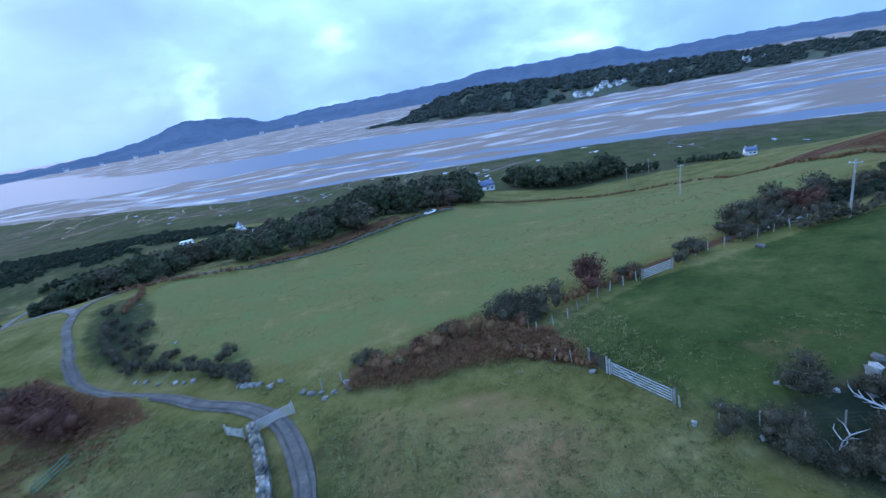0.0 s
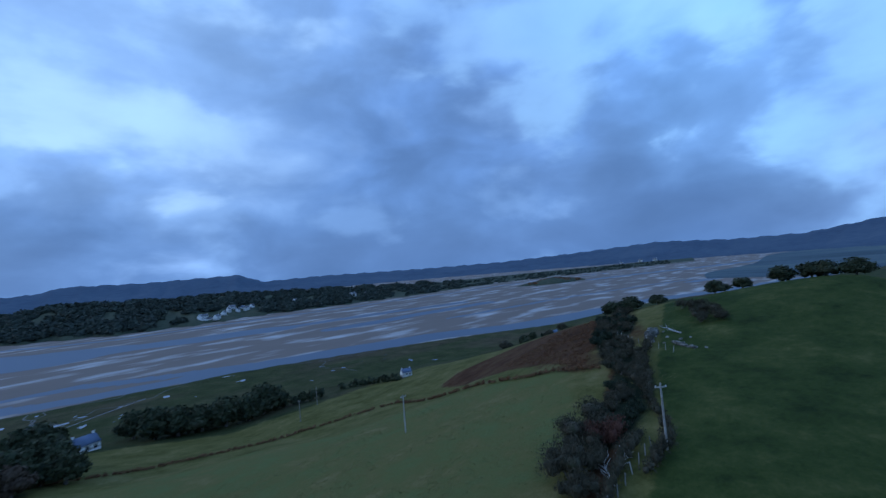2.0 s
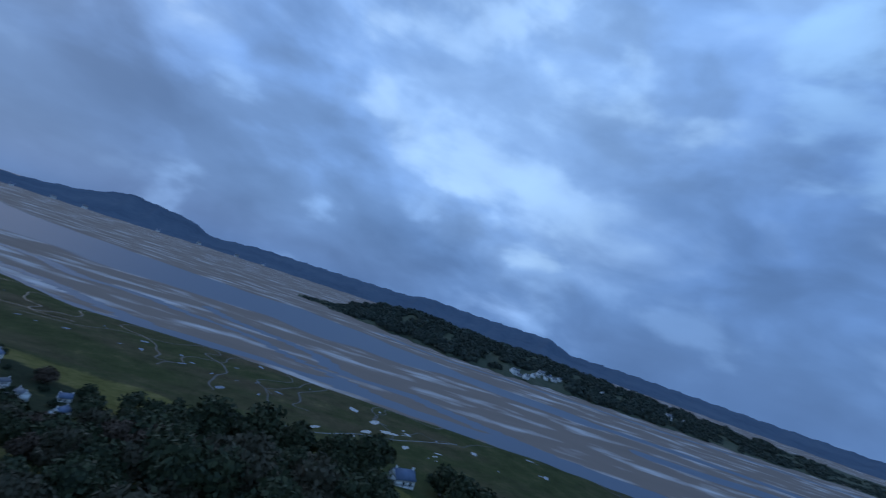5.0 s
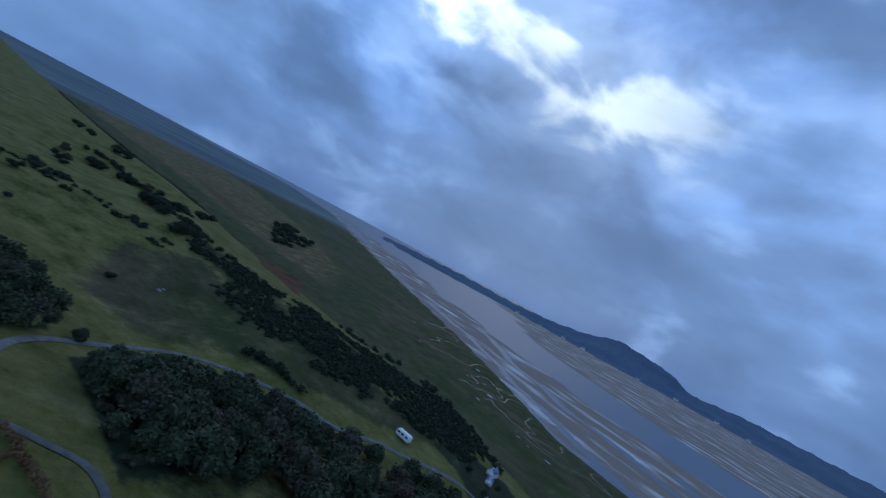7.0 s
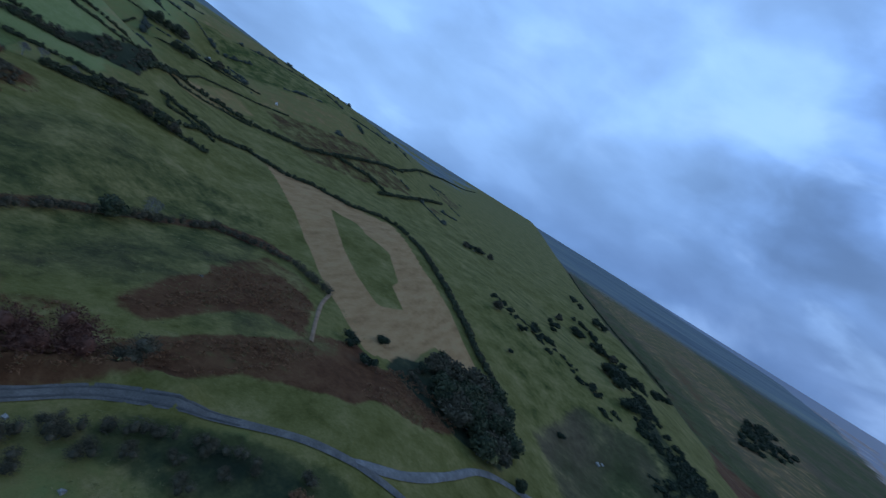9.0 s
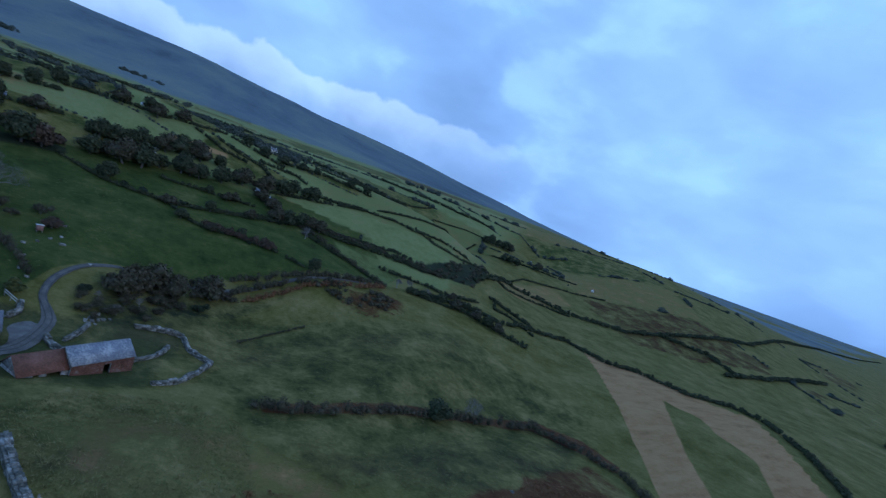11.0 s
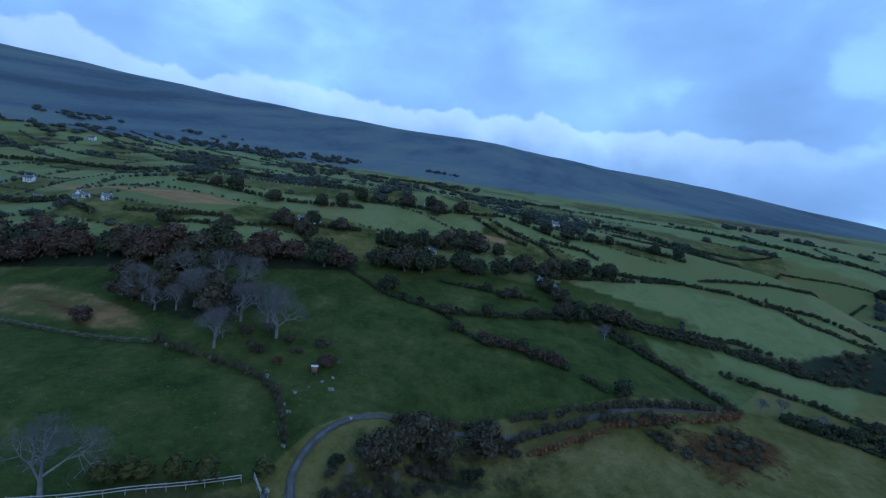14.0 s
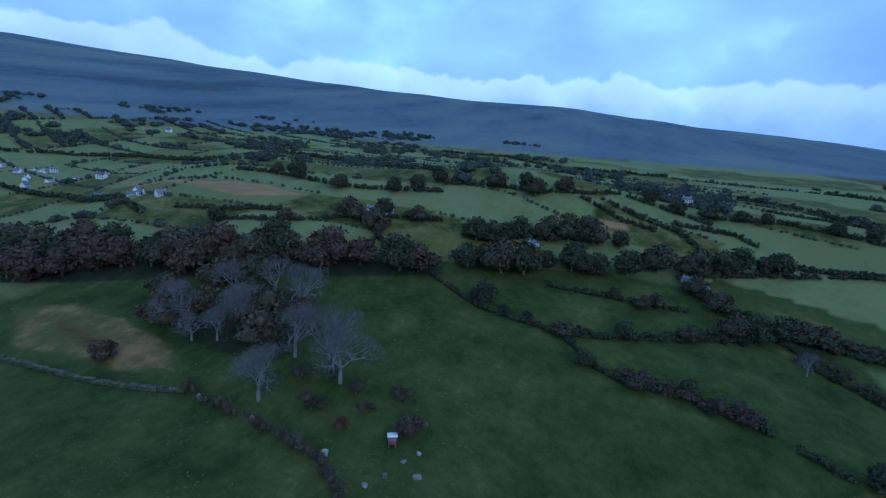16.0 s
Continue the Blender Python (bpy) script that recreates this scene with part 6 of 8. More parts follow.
for x, y in scatter([(-12, -17), (-17, -27), (-28, -36), (-30, -26), (-27, -17), (-20, -13), (-15, -12)], 3.6, CHANCE, 0, 2.6):
    plant(CHANCE.choice(['bush', 'bush', 'gorse']), x, y, 0.4 + 0.6 * CHANCE.rand())
for x, y in ((-17, -20), (-20.5, -17), (-24, -22)):
    plant('ash', x, y, 0.32)
for x, y in ((44, 214), (50, 211), (57, 209), (64, 206), (71, 204), (78, 207), (84, 209), (12, 214), (4, 206), (-8, 208), (-18, 203), (16, 226), (40, 224), (-30, 200)):
    plant("oak", x, y, 1.9 + 0.6 * CHANCE.rand())
for x, y in ((-100, 60), (-96, 66), (-112, 62)):
    plant("gorse", x, y, 0.9 + 0.7 * CHANCE.rand())
for x, y, r in ((-259.7, 93.2, 1.6), (-244.6, 94.1, 1.1), (-310.6, 106.7, 2.2), (-312, 111, 2.0), (-370, 118, 2.4), (-367, 124, 2.0), (-400, 104, 2.0), (-232.9, 123.2, 2.4), (-229.4, 125.7, 2.3), (-222.8, 127.9, 2.0), (-254.8, 138.3, 1.6), (-256.7, 141.5, 1.5), (-307.4, 120.2, 1.8), (-308.4, 124.1, 1.8), (-203.3, 130.4, 1.8), (-205.3, 133.4, 1.8), (-267.5, 152.2, 1.6), (-326, 18.7, 1.7), (-331, 22, 1.6), (-337, 25, 1.6), (-211.6, 69.7, 0.9), (-420, 98, 2.0), (-285, 160, 1.6), (-300, 168, 1.5)):
    plant("gorse", x, y, r * 1.15, wide=1.15)
for k in range(70):
    x, y = -150 - 110 * CHANCE.rand(), 45 + 85 * CHANCE.rand()
    if CHANCE.rand() < 0.2 and y > 80:
        plant("gorse", x, y, 0.7 + 0.9 * CHANCE.rand())

# dead bracken stands knee-high over the banks
fronds = []
for poly in ([(-32.7, 45.5), (-43.9, 45.9), (-57.3, 48), (-85, 54.6), (-76.3, 62.2), (-54.1, 54.8), (-40.1, 50.7), (-32.9, 48.3)], [(-63.7, 37.5), (-78.8, 38.2), (-109.1, 33.4), (-95.1, 45.8), (-66.2, 42.3)], [(-88.8, 28.3), (-108.5, 33.3), (-106, 45.9), (-88.3, 55.9), (-87.5, 48), (-79.9, 41)], [(-66.6, -45.7), (-90.4, -57.1), (-94.1, -44), (-82.2, -36.6), (-72.2, -42)],
             [(-14, 40.5), (-10, 44), (-2, 45.5), (8, 43.5), (12, 34), (10.5, 32.5), (4, 38), (-6, 40)], [(-36, 43), (-34, 37), (-42, 32), (-58, 38), (-60, 48), (-46, 48)],
             [(-37, 43.5), (-44, 44), (-53, 46), (-63, 49.6), (-78, 54), (-90, 57.7), (-82, 62.6), (-64, 56), (-52, 50), (-40, 47.5)], [(78, 74), (92, 96), (100, 110), (120, 104), (132, 92), (110, 84)], [(-84, 72), (-96, 66), (-108, 72), (-112, 84), (-100, 88), (-90, 82)]):
    for x, y in scatter(poly, 1.15, CHANCE, 0.3, 2.2):
        if CHANCE.rand() < 0.25 + 0.6 * (math.sin(x * 0.31 + 2 * math.sin(y * 0.23)) * math.sin(y * 0.37 + x * 0.09) > -0.2):
            r = 0.24 + 0.34 * CHANCE.rand()
            fronds.append((x, y, on(x, y) + 0.06, r * 1.2, r * 1.2, r * 0.7))
thicket("bracken", fronds, M_BRACKEN, "knee-high dead bracken, rust brown, over banks", "bracken", 0.24, 0.9, 6, 0, 0.35, 0.6)

bank = []
for x, y in scatter([(-13, 40.2), (-6, 37.6), (0, 37.8), (5.6, 37.2), (10.2, 33.8), (11, 35.2), (8.4, 41), (2, 43.6), (-4, 43.2), (-10, 42.4)], 0.7, CHANCE, 0.2, 2.2):
    r = 0.40 + 0.42 * CHANCE.rand()
    bank.append((x, y, on(x, y) + 0.12, r * 1.15, r * 1.15, r))
thicket("bracken_bank", bank, M_BRACKEN, "waist-high dead bracken, rust red, on a field bank", "bracken", 0.19, 1.0, 16, 0, 0.3, 0.6)

# ---- hedges and copses of the far farmland ----
def field_xy(u, v):
    """The place of a point of the bent grid."""
    x, y = u * FIELD_W, v * FIELD_D
    for _ in range(14):
        a, b = field_uv(x, y)
        du, dv = (u - a) * FIELD_W, (v - b) * FIELD_D
        x, y = x + 0.8 * (du * math.cos(FIELD_TURN) - dv * math.sin(FIELD_TURN)), y + 0.8 * (du * math.sin(FIELD_TURN) + dv * math.cos(FIELD_TURN))
    return x, y


def far_hedges():
    rng = np.random.RandomState(21)
    near, away = [], []
    for i in range(-26, 27):
        for j in range(-40, 16):
            for run in ("u", "v"):
                k = rng.rand()
                if k < 0.36 and i * FIELD_W > -100 or abs(i) * FIELD_W > 700 or k < 0.1:
                    continue
                n = 22 if run == "u" else 10
                t = np.linspace(0, 1, n)
                u, v = (i + t, j + 0 * t) if run == "u" else (i + 0 * t, j + t)
                X, Y = field_xy(u, v)
                ok = (far_land(X, Y) > 0.5) & ((X > -100) | (X < -330) | (Y < -150)) & ((X > -100) | (X > -330) & (j % 2 == 0 if run == "u" else i % 2 == 0) | (j % 4 == 0 if run == "u" else i % 3 == 0))
                west = X.mean() < -100
                if west and k < 0.5:
                    continue
                tree = k > 0.72
                for x, y in zip(X[ok], Y[ok]):
                    z = height(x, y)
                    if z > 66 + 14 * (x > 140) or rng.rand() < 0.16:
                        continue
                    r = (0.34 + 0.26 * rng.rand() + (1.0 * rng.rand() if tree and rng.rand() < 0.3 else 0)) * (1.5 if west or x * x + y * y > 90000 else 1)
                    b = (x + 0.3 * rng.normal(), y + 0.3 * rng.normal(), z + r * 0.5, r * 1.25, r * 1.25, r)
                    (near if math.hypot(x + 25, y - 50) < 330 else away).append(b)
                if k > 0.96 and ok.all() and run == "u":
                    for _ in range(26):
                        x, y = field_xy(i + rng.rand(), j + rng.rand())
                        r = 1.1 + 1.1 * rng.rand()
                        (near if math.hypot(x + 25, y - 50) < 330 else away).append((x, y, height(x, y) + r * 0.7, r * 1.2, r * 1.2, r))
    for i in range(3200):
        a, r = radians(150 + 105 * rng.rand()), 190 + 520 * rng.rand()
        x, y = -25 - r * math.sin(a), 50 + r * math.cos(a)
        z = height(x, y)
        if 60 < z < 66 + 26 * smooth(0, 260, x) and x > -30 and math.sin(a * 31) + math.sin(r * 0.05 + a * 9) > 0.95 - 0.7 * float(smooth(-40, 120, x)):
            s = 1.2 + 1.5 * rng.rand()
            away.append((x, y, z + s * 0.4, s * 1.5, s * 1.5, s * 0.8))
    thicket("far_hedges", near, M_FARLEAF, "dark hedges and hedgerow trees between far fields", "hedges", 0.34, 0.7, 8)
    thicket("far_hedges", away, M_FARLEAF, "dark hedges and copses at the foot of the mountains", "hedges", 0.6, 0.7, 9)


far_hedges()

# ---- building pieces ----
M_SLATES = leaf_material("slate_courses", [(0.040, 0.045, 0.055), (0.100, 0.110, 0.135), (0.165, 0.175, 0.200), (0.32, 0.33, 0.33)], 0.9)
M_CLAD = leaf_material("rust_streaked_sheets", [(0.065, 0.030, 0.022), (0.12, 0.055, 0.036), (0.18, 0.085, 0.058), (0.24, 0.20, 0.18)], 0.8)
M_PLAINROOF = material("grey_roof", [(0.10, 0.11, 0.13), (0.16, 0.17, 0.19), (0.21, 0.22, 0.24)], 0.6, 0.7, 0.2, vary=0.3)
M_BLUEROOF = material("blue_grey_roof", [(0.10, 0.14, 0.22), (0.14, 0.19, 0.28)], 0.6, 0.6, 0.1)
M_GLASS = material("window_glass", [(0.015, 0.018, 0.022), (0.03, 0.034, 0.04)], 1.0, 0.12, 0, 0.6)
M_ROCK = material("pale_boulder", [(0.10, 0.096, 0.083), (0.19, 0.182, 0.16), (0.34, 0.328, 0.295)], 1.6, 0.95, 0.6, fine=4, vary=0.35)
M_PALEWOOD = material("pale_timber_rails", [(0.34, 0.34, 0.32), (0.46, 0.46, 0.44), (0.56, 0.56, 0.54)], 1.5, 0.8, 0.2)
M_DARKWOOD = material("tarred_timber", [(0.02, 0.02, 0.02), (0.045, 0.042, 0.04)], 1.5, 0.8, 0.2)
M_WALLSTONES = leaf_material("lichened_stones", [(0.055, 0.056, 0.045), (0.11, 0.108, 0.09), (0.19, 0.185, 0.16), (0.36, 0.35, 0.32)], 1.0)
M_MOSS = leaf_material("mossy_stones", [(0.045, 0.055, 0.028), (0.080, 0.090, 0.048), (0.13, 0.13, 0.09)], 1.0)
M_PINK = material("faded_red_boards", [(0.22, 0.11, 0.09), (0.34, 0.19, 0.16)], 1.5, 0.85, 0.2)


def box(x0, x1, y0, y1, z0, z1):
    V = np.array([(x, y, z) for z in (z0, z1) for x, y in ((x0, y0), (x1, y0), (x1, y1), (x0, y1))], float)
    return V, np.array([(3, 2, 1, 0), (4, 5, 6, 7), (0, 1, 5, 4), (1, 2, 6, 5), (2, 3, 7, 6), (3, 0, 4, 7)])


def piece(name, pieces, mat, parent, label="", smooth_shade=False):
    """One mesh of joined four-sided pieces under a thing."""
    ob = new(name, quads_mesh(name, *join(pieces), mat, smooth_shade))
    ob.parent = parent
    if label:
        ob["label"] = label
    return ob


def pierced(length, z0, z1, y0, y1, holes):
    """A wall along x with openings (x0, x1, z0, z1) that go right through it."""
    xs = sorted({0.0, length, *[h[0] for h in holes], *[h[1] for h in holes]})
    zs = sorted({z0, z1, *[h[2] for h in holes], *[h[3] for h in holes]})
    out = []
    for xa, xb in zip(xs, xs[1:]):
        for za, zb in zip(zs, zs[1:]):
            if not any(h[0] < (xa + xb) / 2 < h[1] and h[2] < (za + zb) / 2 < h[3] for h in holes):
                out.append(box(xa, xb, y0, y1, za, zb))
    return out


def slab(corners, thick):
    """A flat plate of the given thickness under four corners."""
    p = np.array(corners, float)
    n = unit(np.cross(p[1] - p[0], p[3] - p[0]))
    return np.concatenate([p - n * thick, p]), np.array([(3, 2, 1, 0), (4, 5, 6, 7), (0, 1, 5, 4), (1, 2, 6, 5), (2, 3, 7, 6), (3, 0, 4, 7)])


def slates(a, b, c, d, rng, tall=0.32, wide=0.45):
    """Courses of slates on a roof slope, from its lower edge a-b to its upper edge d-c, each lapping the one below."""
    a, b, c, d = (np.array(v, float) for v in (a, b, c, d))
    n = unit(np.cross(b - a, (d + c) / 2 - (a + b) / 2))
    rows = max(2, int(np.linalg.norm((d + c) / 2 - (a + b) / 2) / tall))
    out = []
    for i in range(rows):
        f, g = i / rows, (i + 1.12) / rows
        p0, p1, q0, q1 = a + (d - a) * f, b + (c - b) * f, a + (d - a) * min(g, 1), b + (c - b) * min(g, 1)
        m = max(1, int(np.linalg.norm(p1 - p0) / wide))
        for k in range(m):
            u, v = (k + 0.5 * (i % 2) * (k > 0)) / m, min((k + 1 + 0.5 * (i % 2)) / m, 1)
            if v - u < 0.2 / m:
                continue
            lift = n * (0.035 + 0.02 * rng.rand())
            e, h = u + 0.02 / m, v - 0.02 / m
            top = n * 0.012
            V = np.array([p0 + (p1 - p0) * e + lift, p0 + (p1 - p0) * h + lift, q0 + (q1 - q0) * h + top, q0 + (q1 - q0) * e + top])
            out.append((V, np.array([(0, 1, 2, 3)])))
    return out


def window_in(parent, x0, x1, z0, z1, y, out, bars=1, white=True):
    """A window set in an opening: frame with glazing bars and a dark pane behind them; out is the outward side, +1 or -1."""
    w = new("window")
    w.parent = parent
    t, f = 0.07, []
    ya, yb = sorted((y - 0.13 * out, y - 0.06 * out))
    f += [box(x0, x1, ya, yb, z0, z0 + t), box(x0, x1, ya, yb, z1 - t, z1), box(x0, x0 + t, ya, yb, z0, z1), box(x1 - t, x1, ya, yb, z0, z1)]
    f.append(box(x0, x1, ya, yb, (z0 + z1) / 2 - 0.025, (z0 + z1) / 2 + 0.025))
    for k in range(bars):
        m = x0 + (x1 - x0) * (k + 1) / (bars + 1)
        f.append(box(m - 0.025, m + 0.025, ya, yb, z0, z1))
    piece("frame", f, M_WHITE if white else M_WOOD, w)
    yp = y - 0.12 * out
    piece("pane", [box(x0 + 0.02, x1 - 0.02, yp - 0.01, yp + 0.01, z0 + 0.02, z1 - 0.02)], M_GLASS, w)
    piece("sill", [box(x0 - 0.08, x1 + 0.08, *sorted((y - 0.02 * out, y + 0.08 * out)), z0 - 0.09, z0)], M_STONE, w)
    return w


def chimney_on(parent, x, y, z0, z1, mat, wide=0.55):
    st = piece("chimney", [box(x - wide / 2, x + wide / 2, y - wide / 2, y + wide / 2, z0, z1), box(x - wide / 2 - 0.06, x + wide / 2 + 0.06, y - wide / 2 - 0.06, y + wide / 2 + 0.06, z1 - 0.22, z1 - 0.1)], mat, parent, "stone chimney stack with clay pots")
    for dx in (-0.13, 0.13):
        piece("chimney_pot", [limb((x + dx, y, z1), (x + dx, y, z1 + 0.35), 0.1, 0.08, 8)], M_RUST, st)


def building(name, x, y, z, turn, length, depth, eaves, ridge, label, category, wall_mat, roof_mat, front=(), back=(), doors=(), chimneys=(), hip=False, bays=(), end=(), detail=True, group="", seed=1):
    """A gabled building: x along its ridge from 0 to length, its front at y = 0 and its back at -depth. Openings in metres along the front."""
    rng = np.random.RandomState(seed)
    ob = thing(name, x, y, z, turn, label, category, group)
    t = 0.45 if detail else 0.3
    holes = list(front) + list(doors) + list(bays)
    walls = pierced(length, -0.6, eaves, -t, 0, holes) + pierced(length, -0.6, eaves, -depth, -depth + t, list(back))
    mid = -depth / 2
    for xa, xb in ((0, t), (length - t, length)):
        if xa and end:
            for V, F in pierced(depth - 2 * t, -0.6, eaves, 0, t, [(p - t, q - t, r, s) for p, q, r, s in end]):
                walls.append((np.stack([length - V[:, 1], V[:, 0] - depth + t, V[:, 2]], 1), F))
        else:
            walls.append(box(xa, xb, -depth + t, -t, -0.6, eaves))
        if not (hip and xa > 0):
            V = np.array([(xx, yy, zz) for xx in (xa, xb) for yy, zz in ((0, eaves), (-depth, eaves), (mid - 0.02, ridge - 0.05), (mid + 0.02, ridge - 0.05))])
            walls.append((V, np.array([(0, 1, 2, 3), (7, 6, 5, 4), (0, 3, 7, 4), (1, 0, 4, 5), (2, 1, 5, 6), (3, 2, 6, 7)])))
    piece("wall", walls, wall_mat, ob)
    o, e = 0.22, eaves - 0.22 * (ridge - eaves) / (depth / 2)
    xr = length - depth / 2 if hip else length + 0.12
    faces = [((-0.12, o, e), (length + (o if hip else 0.12), o, e), (xr, mid, ridge), (-0.12, mid, ridge)),
             ((length + (o if hip else 0.12), -depth - o, e), (-0.12, -depth - o, e), (-0.12, mid, ridge), (xr, mid, ridge))]
    if hip:
        faces.append(((length + o, o, e), (length + o, -depth - o, e), (xr, mid - 0.01, ridge), (xr, mid + 0.01, ridge)))
    roof = piece("roof", [slab(f, 0.1) for f in faces], roof_mat, ob)
    if detail and roof_mat == M_SLATE:
        piece("slates", [s for f in faces for s in slates(*f, rng)], M_SLATES, roof)
        piece("ridge_tiles", [box(-0.12, xr, mid - 0.11, mid + 0.11, ridge - 0.03, ridge + 0.06)], M_STONE, roof)
    for h in front:
        window_in(ob, *h, 0, 1, 1 if detail else 0)
    for h in end:
        window_in(ob, *h, 0, -1, 2).matrix_local = pose(length, -depth, 0, 0, 0, 90)
    for h in back:
        window_in(ob, *h, -depth, -1, 1 if detail else 0)
    for h in doors:
        d = piece("door", [box(h[0], h[1], -0.18, -0.12, h[2], h[3])], M_WOOD if detail else M_GREENPAINT, ob)
        piece("handle", [box(h[1] - 0.16, h[1] - 0.1, -0.12, -0.08, 1.0, 1.1)], M_METAL, d)
    if bays:
        piece("floor", [box(t, length - t, -depth + t, -t, -0.05, 0.02)], M_GRAVEL, ob)
    for cx, tall in chimneys:
        chimney_on(ob, cx, mid, ridge - 0.6, ridge + tall, M_STONE if wall_mat != M_WHITE else M_WHITE)
    return ob


def sheets(parent, x0, x1, z0, z1, y, wide, rng, name="sheet"):
    """Corrugated iron sheets hung side by side on a wall along x."""
    x = x0
    while x < x1 - 0.2:
        w = min(wide, x1 - x)
        n = 9
        u = np.linspace(0, w + 0.04, n)
        wave = 0.03 * np.cos(np.arange(n) * math.pi) + y + 0.05 + 0.02 * rng.rand()
        lo, hi = z0 - 0.08 * rng.rand(), z1 - 0.05 * rng.rand()
        V = np.concatenate([np.stack([x + u, wave, 0 * u + lo], 1), np.stack([x + u, wave, 0 * u + hi], 1), np.stack([x + u, wave - 0.02, 0 * u + lo], 1), np.stack([x + u, wave - 0.02, 0 * u + hi], 1)])
        F = [(i, i + 1, n + i + 1, n + i) for i in range(n - 1)] + [(2 * n + i + 1, 2 * n + i, 3 * n + i, 3 * n + i + 1) for i in range(n - 1)]
        piece(name, [(V, np.array(F))], M_CLAD, parent)
        x += wide


# ---- the farm ----


def farmhouse():
    z = min(on(0, 9), on(-2, 12), on(4, 12)) - 0.1
    # the main range lies along the slope; the hipped wing stands out from its end
    building("farmhouse", -1.35, 10.6, z, 36.87, 10.0, 5.0, 4.4, 6.6, "two-storey stone farmhouse range under a slate roof", "farmhouse", M_STONE, M_SLATE,
             front=((3.2, 4.2, 2.7, 3.9), (6.0, 7.0, 2.7, 3.9), (8.2, 9.2, 2.7, 3.9), (3.2, 4.2, 0.7, 2.0), (8.2, 9.2, 0.7, 2.0)), doors=((5.4, 6.4, 0.0, 2.05),), chimneys=((0.6, 1.1),), seed=2)
    building("farmhouse_wing", 0.63 - 0.8 * 2.15, 8.96 - 0.6 * 2.15, z, 126.87, 7.1, 4.8, 4.3, 6.6, "stone farmhouse wing with a hipped slate roof", "farmhouse", M_STONE, M_SLATE,
             front=((4.6, 5.4, 2.7, 3.8),), end=((1.7, 2.7, 2.6, 3.9), (1.7, 2.7, 0.6, 2.0)), hip=True, seed=3)


farmhouse()
za = min(on(-5, 0), on(-8, -2), on(-5, 2)) - 0.05
building("outbuilding", -4.9 - 0.34 * 2.4 - 0.94 * 3.0, -0.6 + 0.94 * 2.4 - 0.34 * 3.0, za, math.degrees(math.atan2(0.34, 0.94)), 6.0, 4.8, 2.5, 4.5, "low stone outbuilding with a slate roof and open bays", "outbuilding", M_STONE, M_SLATE,
         bays=((1.9, 3.0, 0.0, 2.1), (3.5, 4.2, 0.9, 1.9)), front=((0.7, 1.3, 1.0, 1.8),), seed=4)
building("cart_shed", -0.1 - 0.34 * 2.2 - 0.94 * 2.2, 1.4 + 0.94 * 2.2 - 0.34 * 2.2, za + 0.1, math.degrees(math.atan2(0.34, 0.94)), 4.6, 4.4, 2.6, 4.7, "stone cart shed with two dark openings under slates", "cart shed", M_STONE, M_SLATE, bays=((0.5, 1.9, 0.0, 2.1), (2.3, 3.9, 0.0, 2.1)), seed=5)
zb = min(on(-20, 4), on(-25, 3), on(-18, 8)) - 0.05


def barn():
    turn = math.degrees(math.atan2(0.59, 0.81))
    b = building("barn", -25.7 - 0.0, 2.7, zb, turn, 8.9, 4.7, 2.7, 4.5, "long barn with slate roof and rust-red corrugated walls", "barn", M_STONE, M_SLATE, bays=((3.4, 4.4, 0.0, 2.0),), seed=6)
    rng = np.random.RandomState(3)
    sheets(b, 0.0, 3.35, 0.1, 2.65, 0.02, 0.85, rng)
    sheets(b, 4.45, 8.9, 0.1, 2.65, 0.02, 0.85, rng)
    sheets(b, 3.35, 4.45, 2.02, 2.65, 0.02, 1.1, rng)
    a = building("lean_to_barn", -25.7 + 0.81 * 8.95 + 0.59 * 0.4, 2.7 + 0.59 * 8.95 - 0.81 * 0.4, zb, turn, 6.0, 4.5, 2.1, 4.05, "low barn annexe with a rusted iron roof", "barn", M_STONE, M_RUST, bays=((0.8, 2.6, 0.0, 1.8), (3.4, 4.2, 0.0, 1.8)), seed=7)
    roof = [c for c in a.children if c.name.startswith("roof")][0]
    n = 7
    for k in range(n):
        x0, x1 = -0.1 + k * 6.2 / n, -0.1 + (k + 1) * 6.2 / n + 0.05
        lift = 0.03 + 0.02 * (k % 2)
        piece("roof_sheet", [slab(((x0, 0.25, 1.89 + lift), (x1, 0.25, 1.89 + lift), (x1, -0.9, 2.88 + lift), (x0, -0.9, 2.88 + lift)), 0.02)], M_CLAD, roof)
    piece("slates", slates((-0.1, -0.85, 2.86), (6.1, -0.85, 2.86), (6.1, -2.24, 4.07), (-0.1, -2.24, 4.07), rng), M_SLATES, roof)


barn()


def patch(name, poly, mat, label, category, lift=0.05):
    """A sheet of made ground laid over the land inside a polygon."""
    p = np.array(curve_points(list(poly) + [poly[0]], 1.0))[:-1]
    c = p.mean(0)
    V, F, rings, n = [(c[0], c[1], on(*c) + lift)], [], 6, len(p)
    for k in range(1, rings + 1):
        for q in p:
            x, y = c + (q - c) * k / rings
            V.append((x, y, on(x, y) + lift - (0.06 if k == rings else 0)))
    for i in range(n):
        F.append((0, 1 + i, 1 + (i + 1) % n))
        for k in range(rings - 1):
            F.append((1 + k * n + i, 1 + (k + 1) * n + i, 1 + (k + 1) * n + (i + 1) % n, 1 + k * n + (i + 1) % n))
    return tagged(link(name, V, F, mat, smooth_shade=True), label, category, kind="structure")


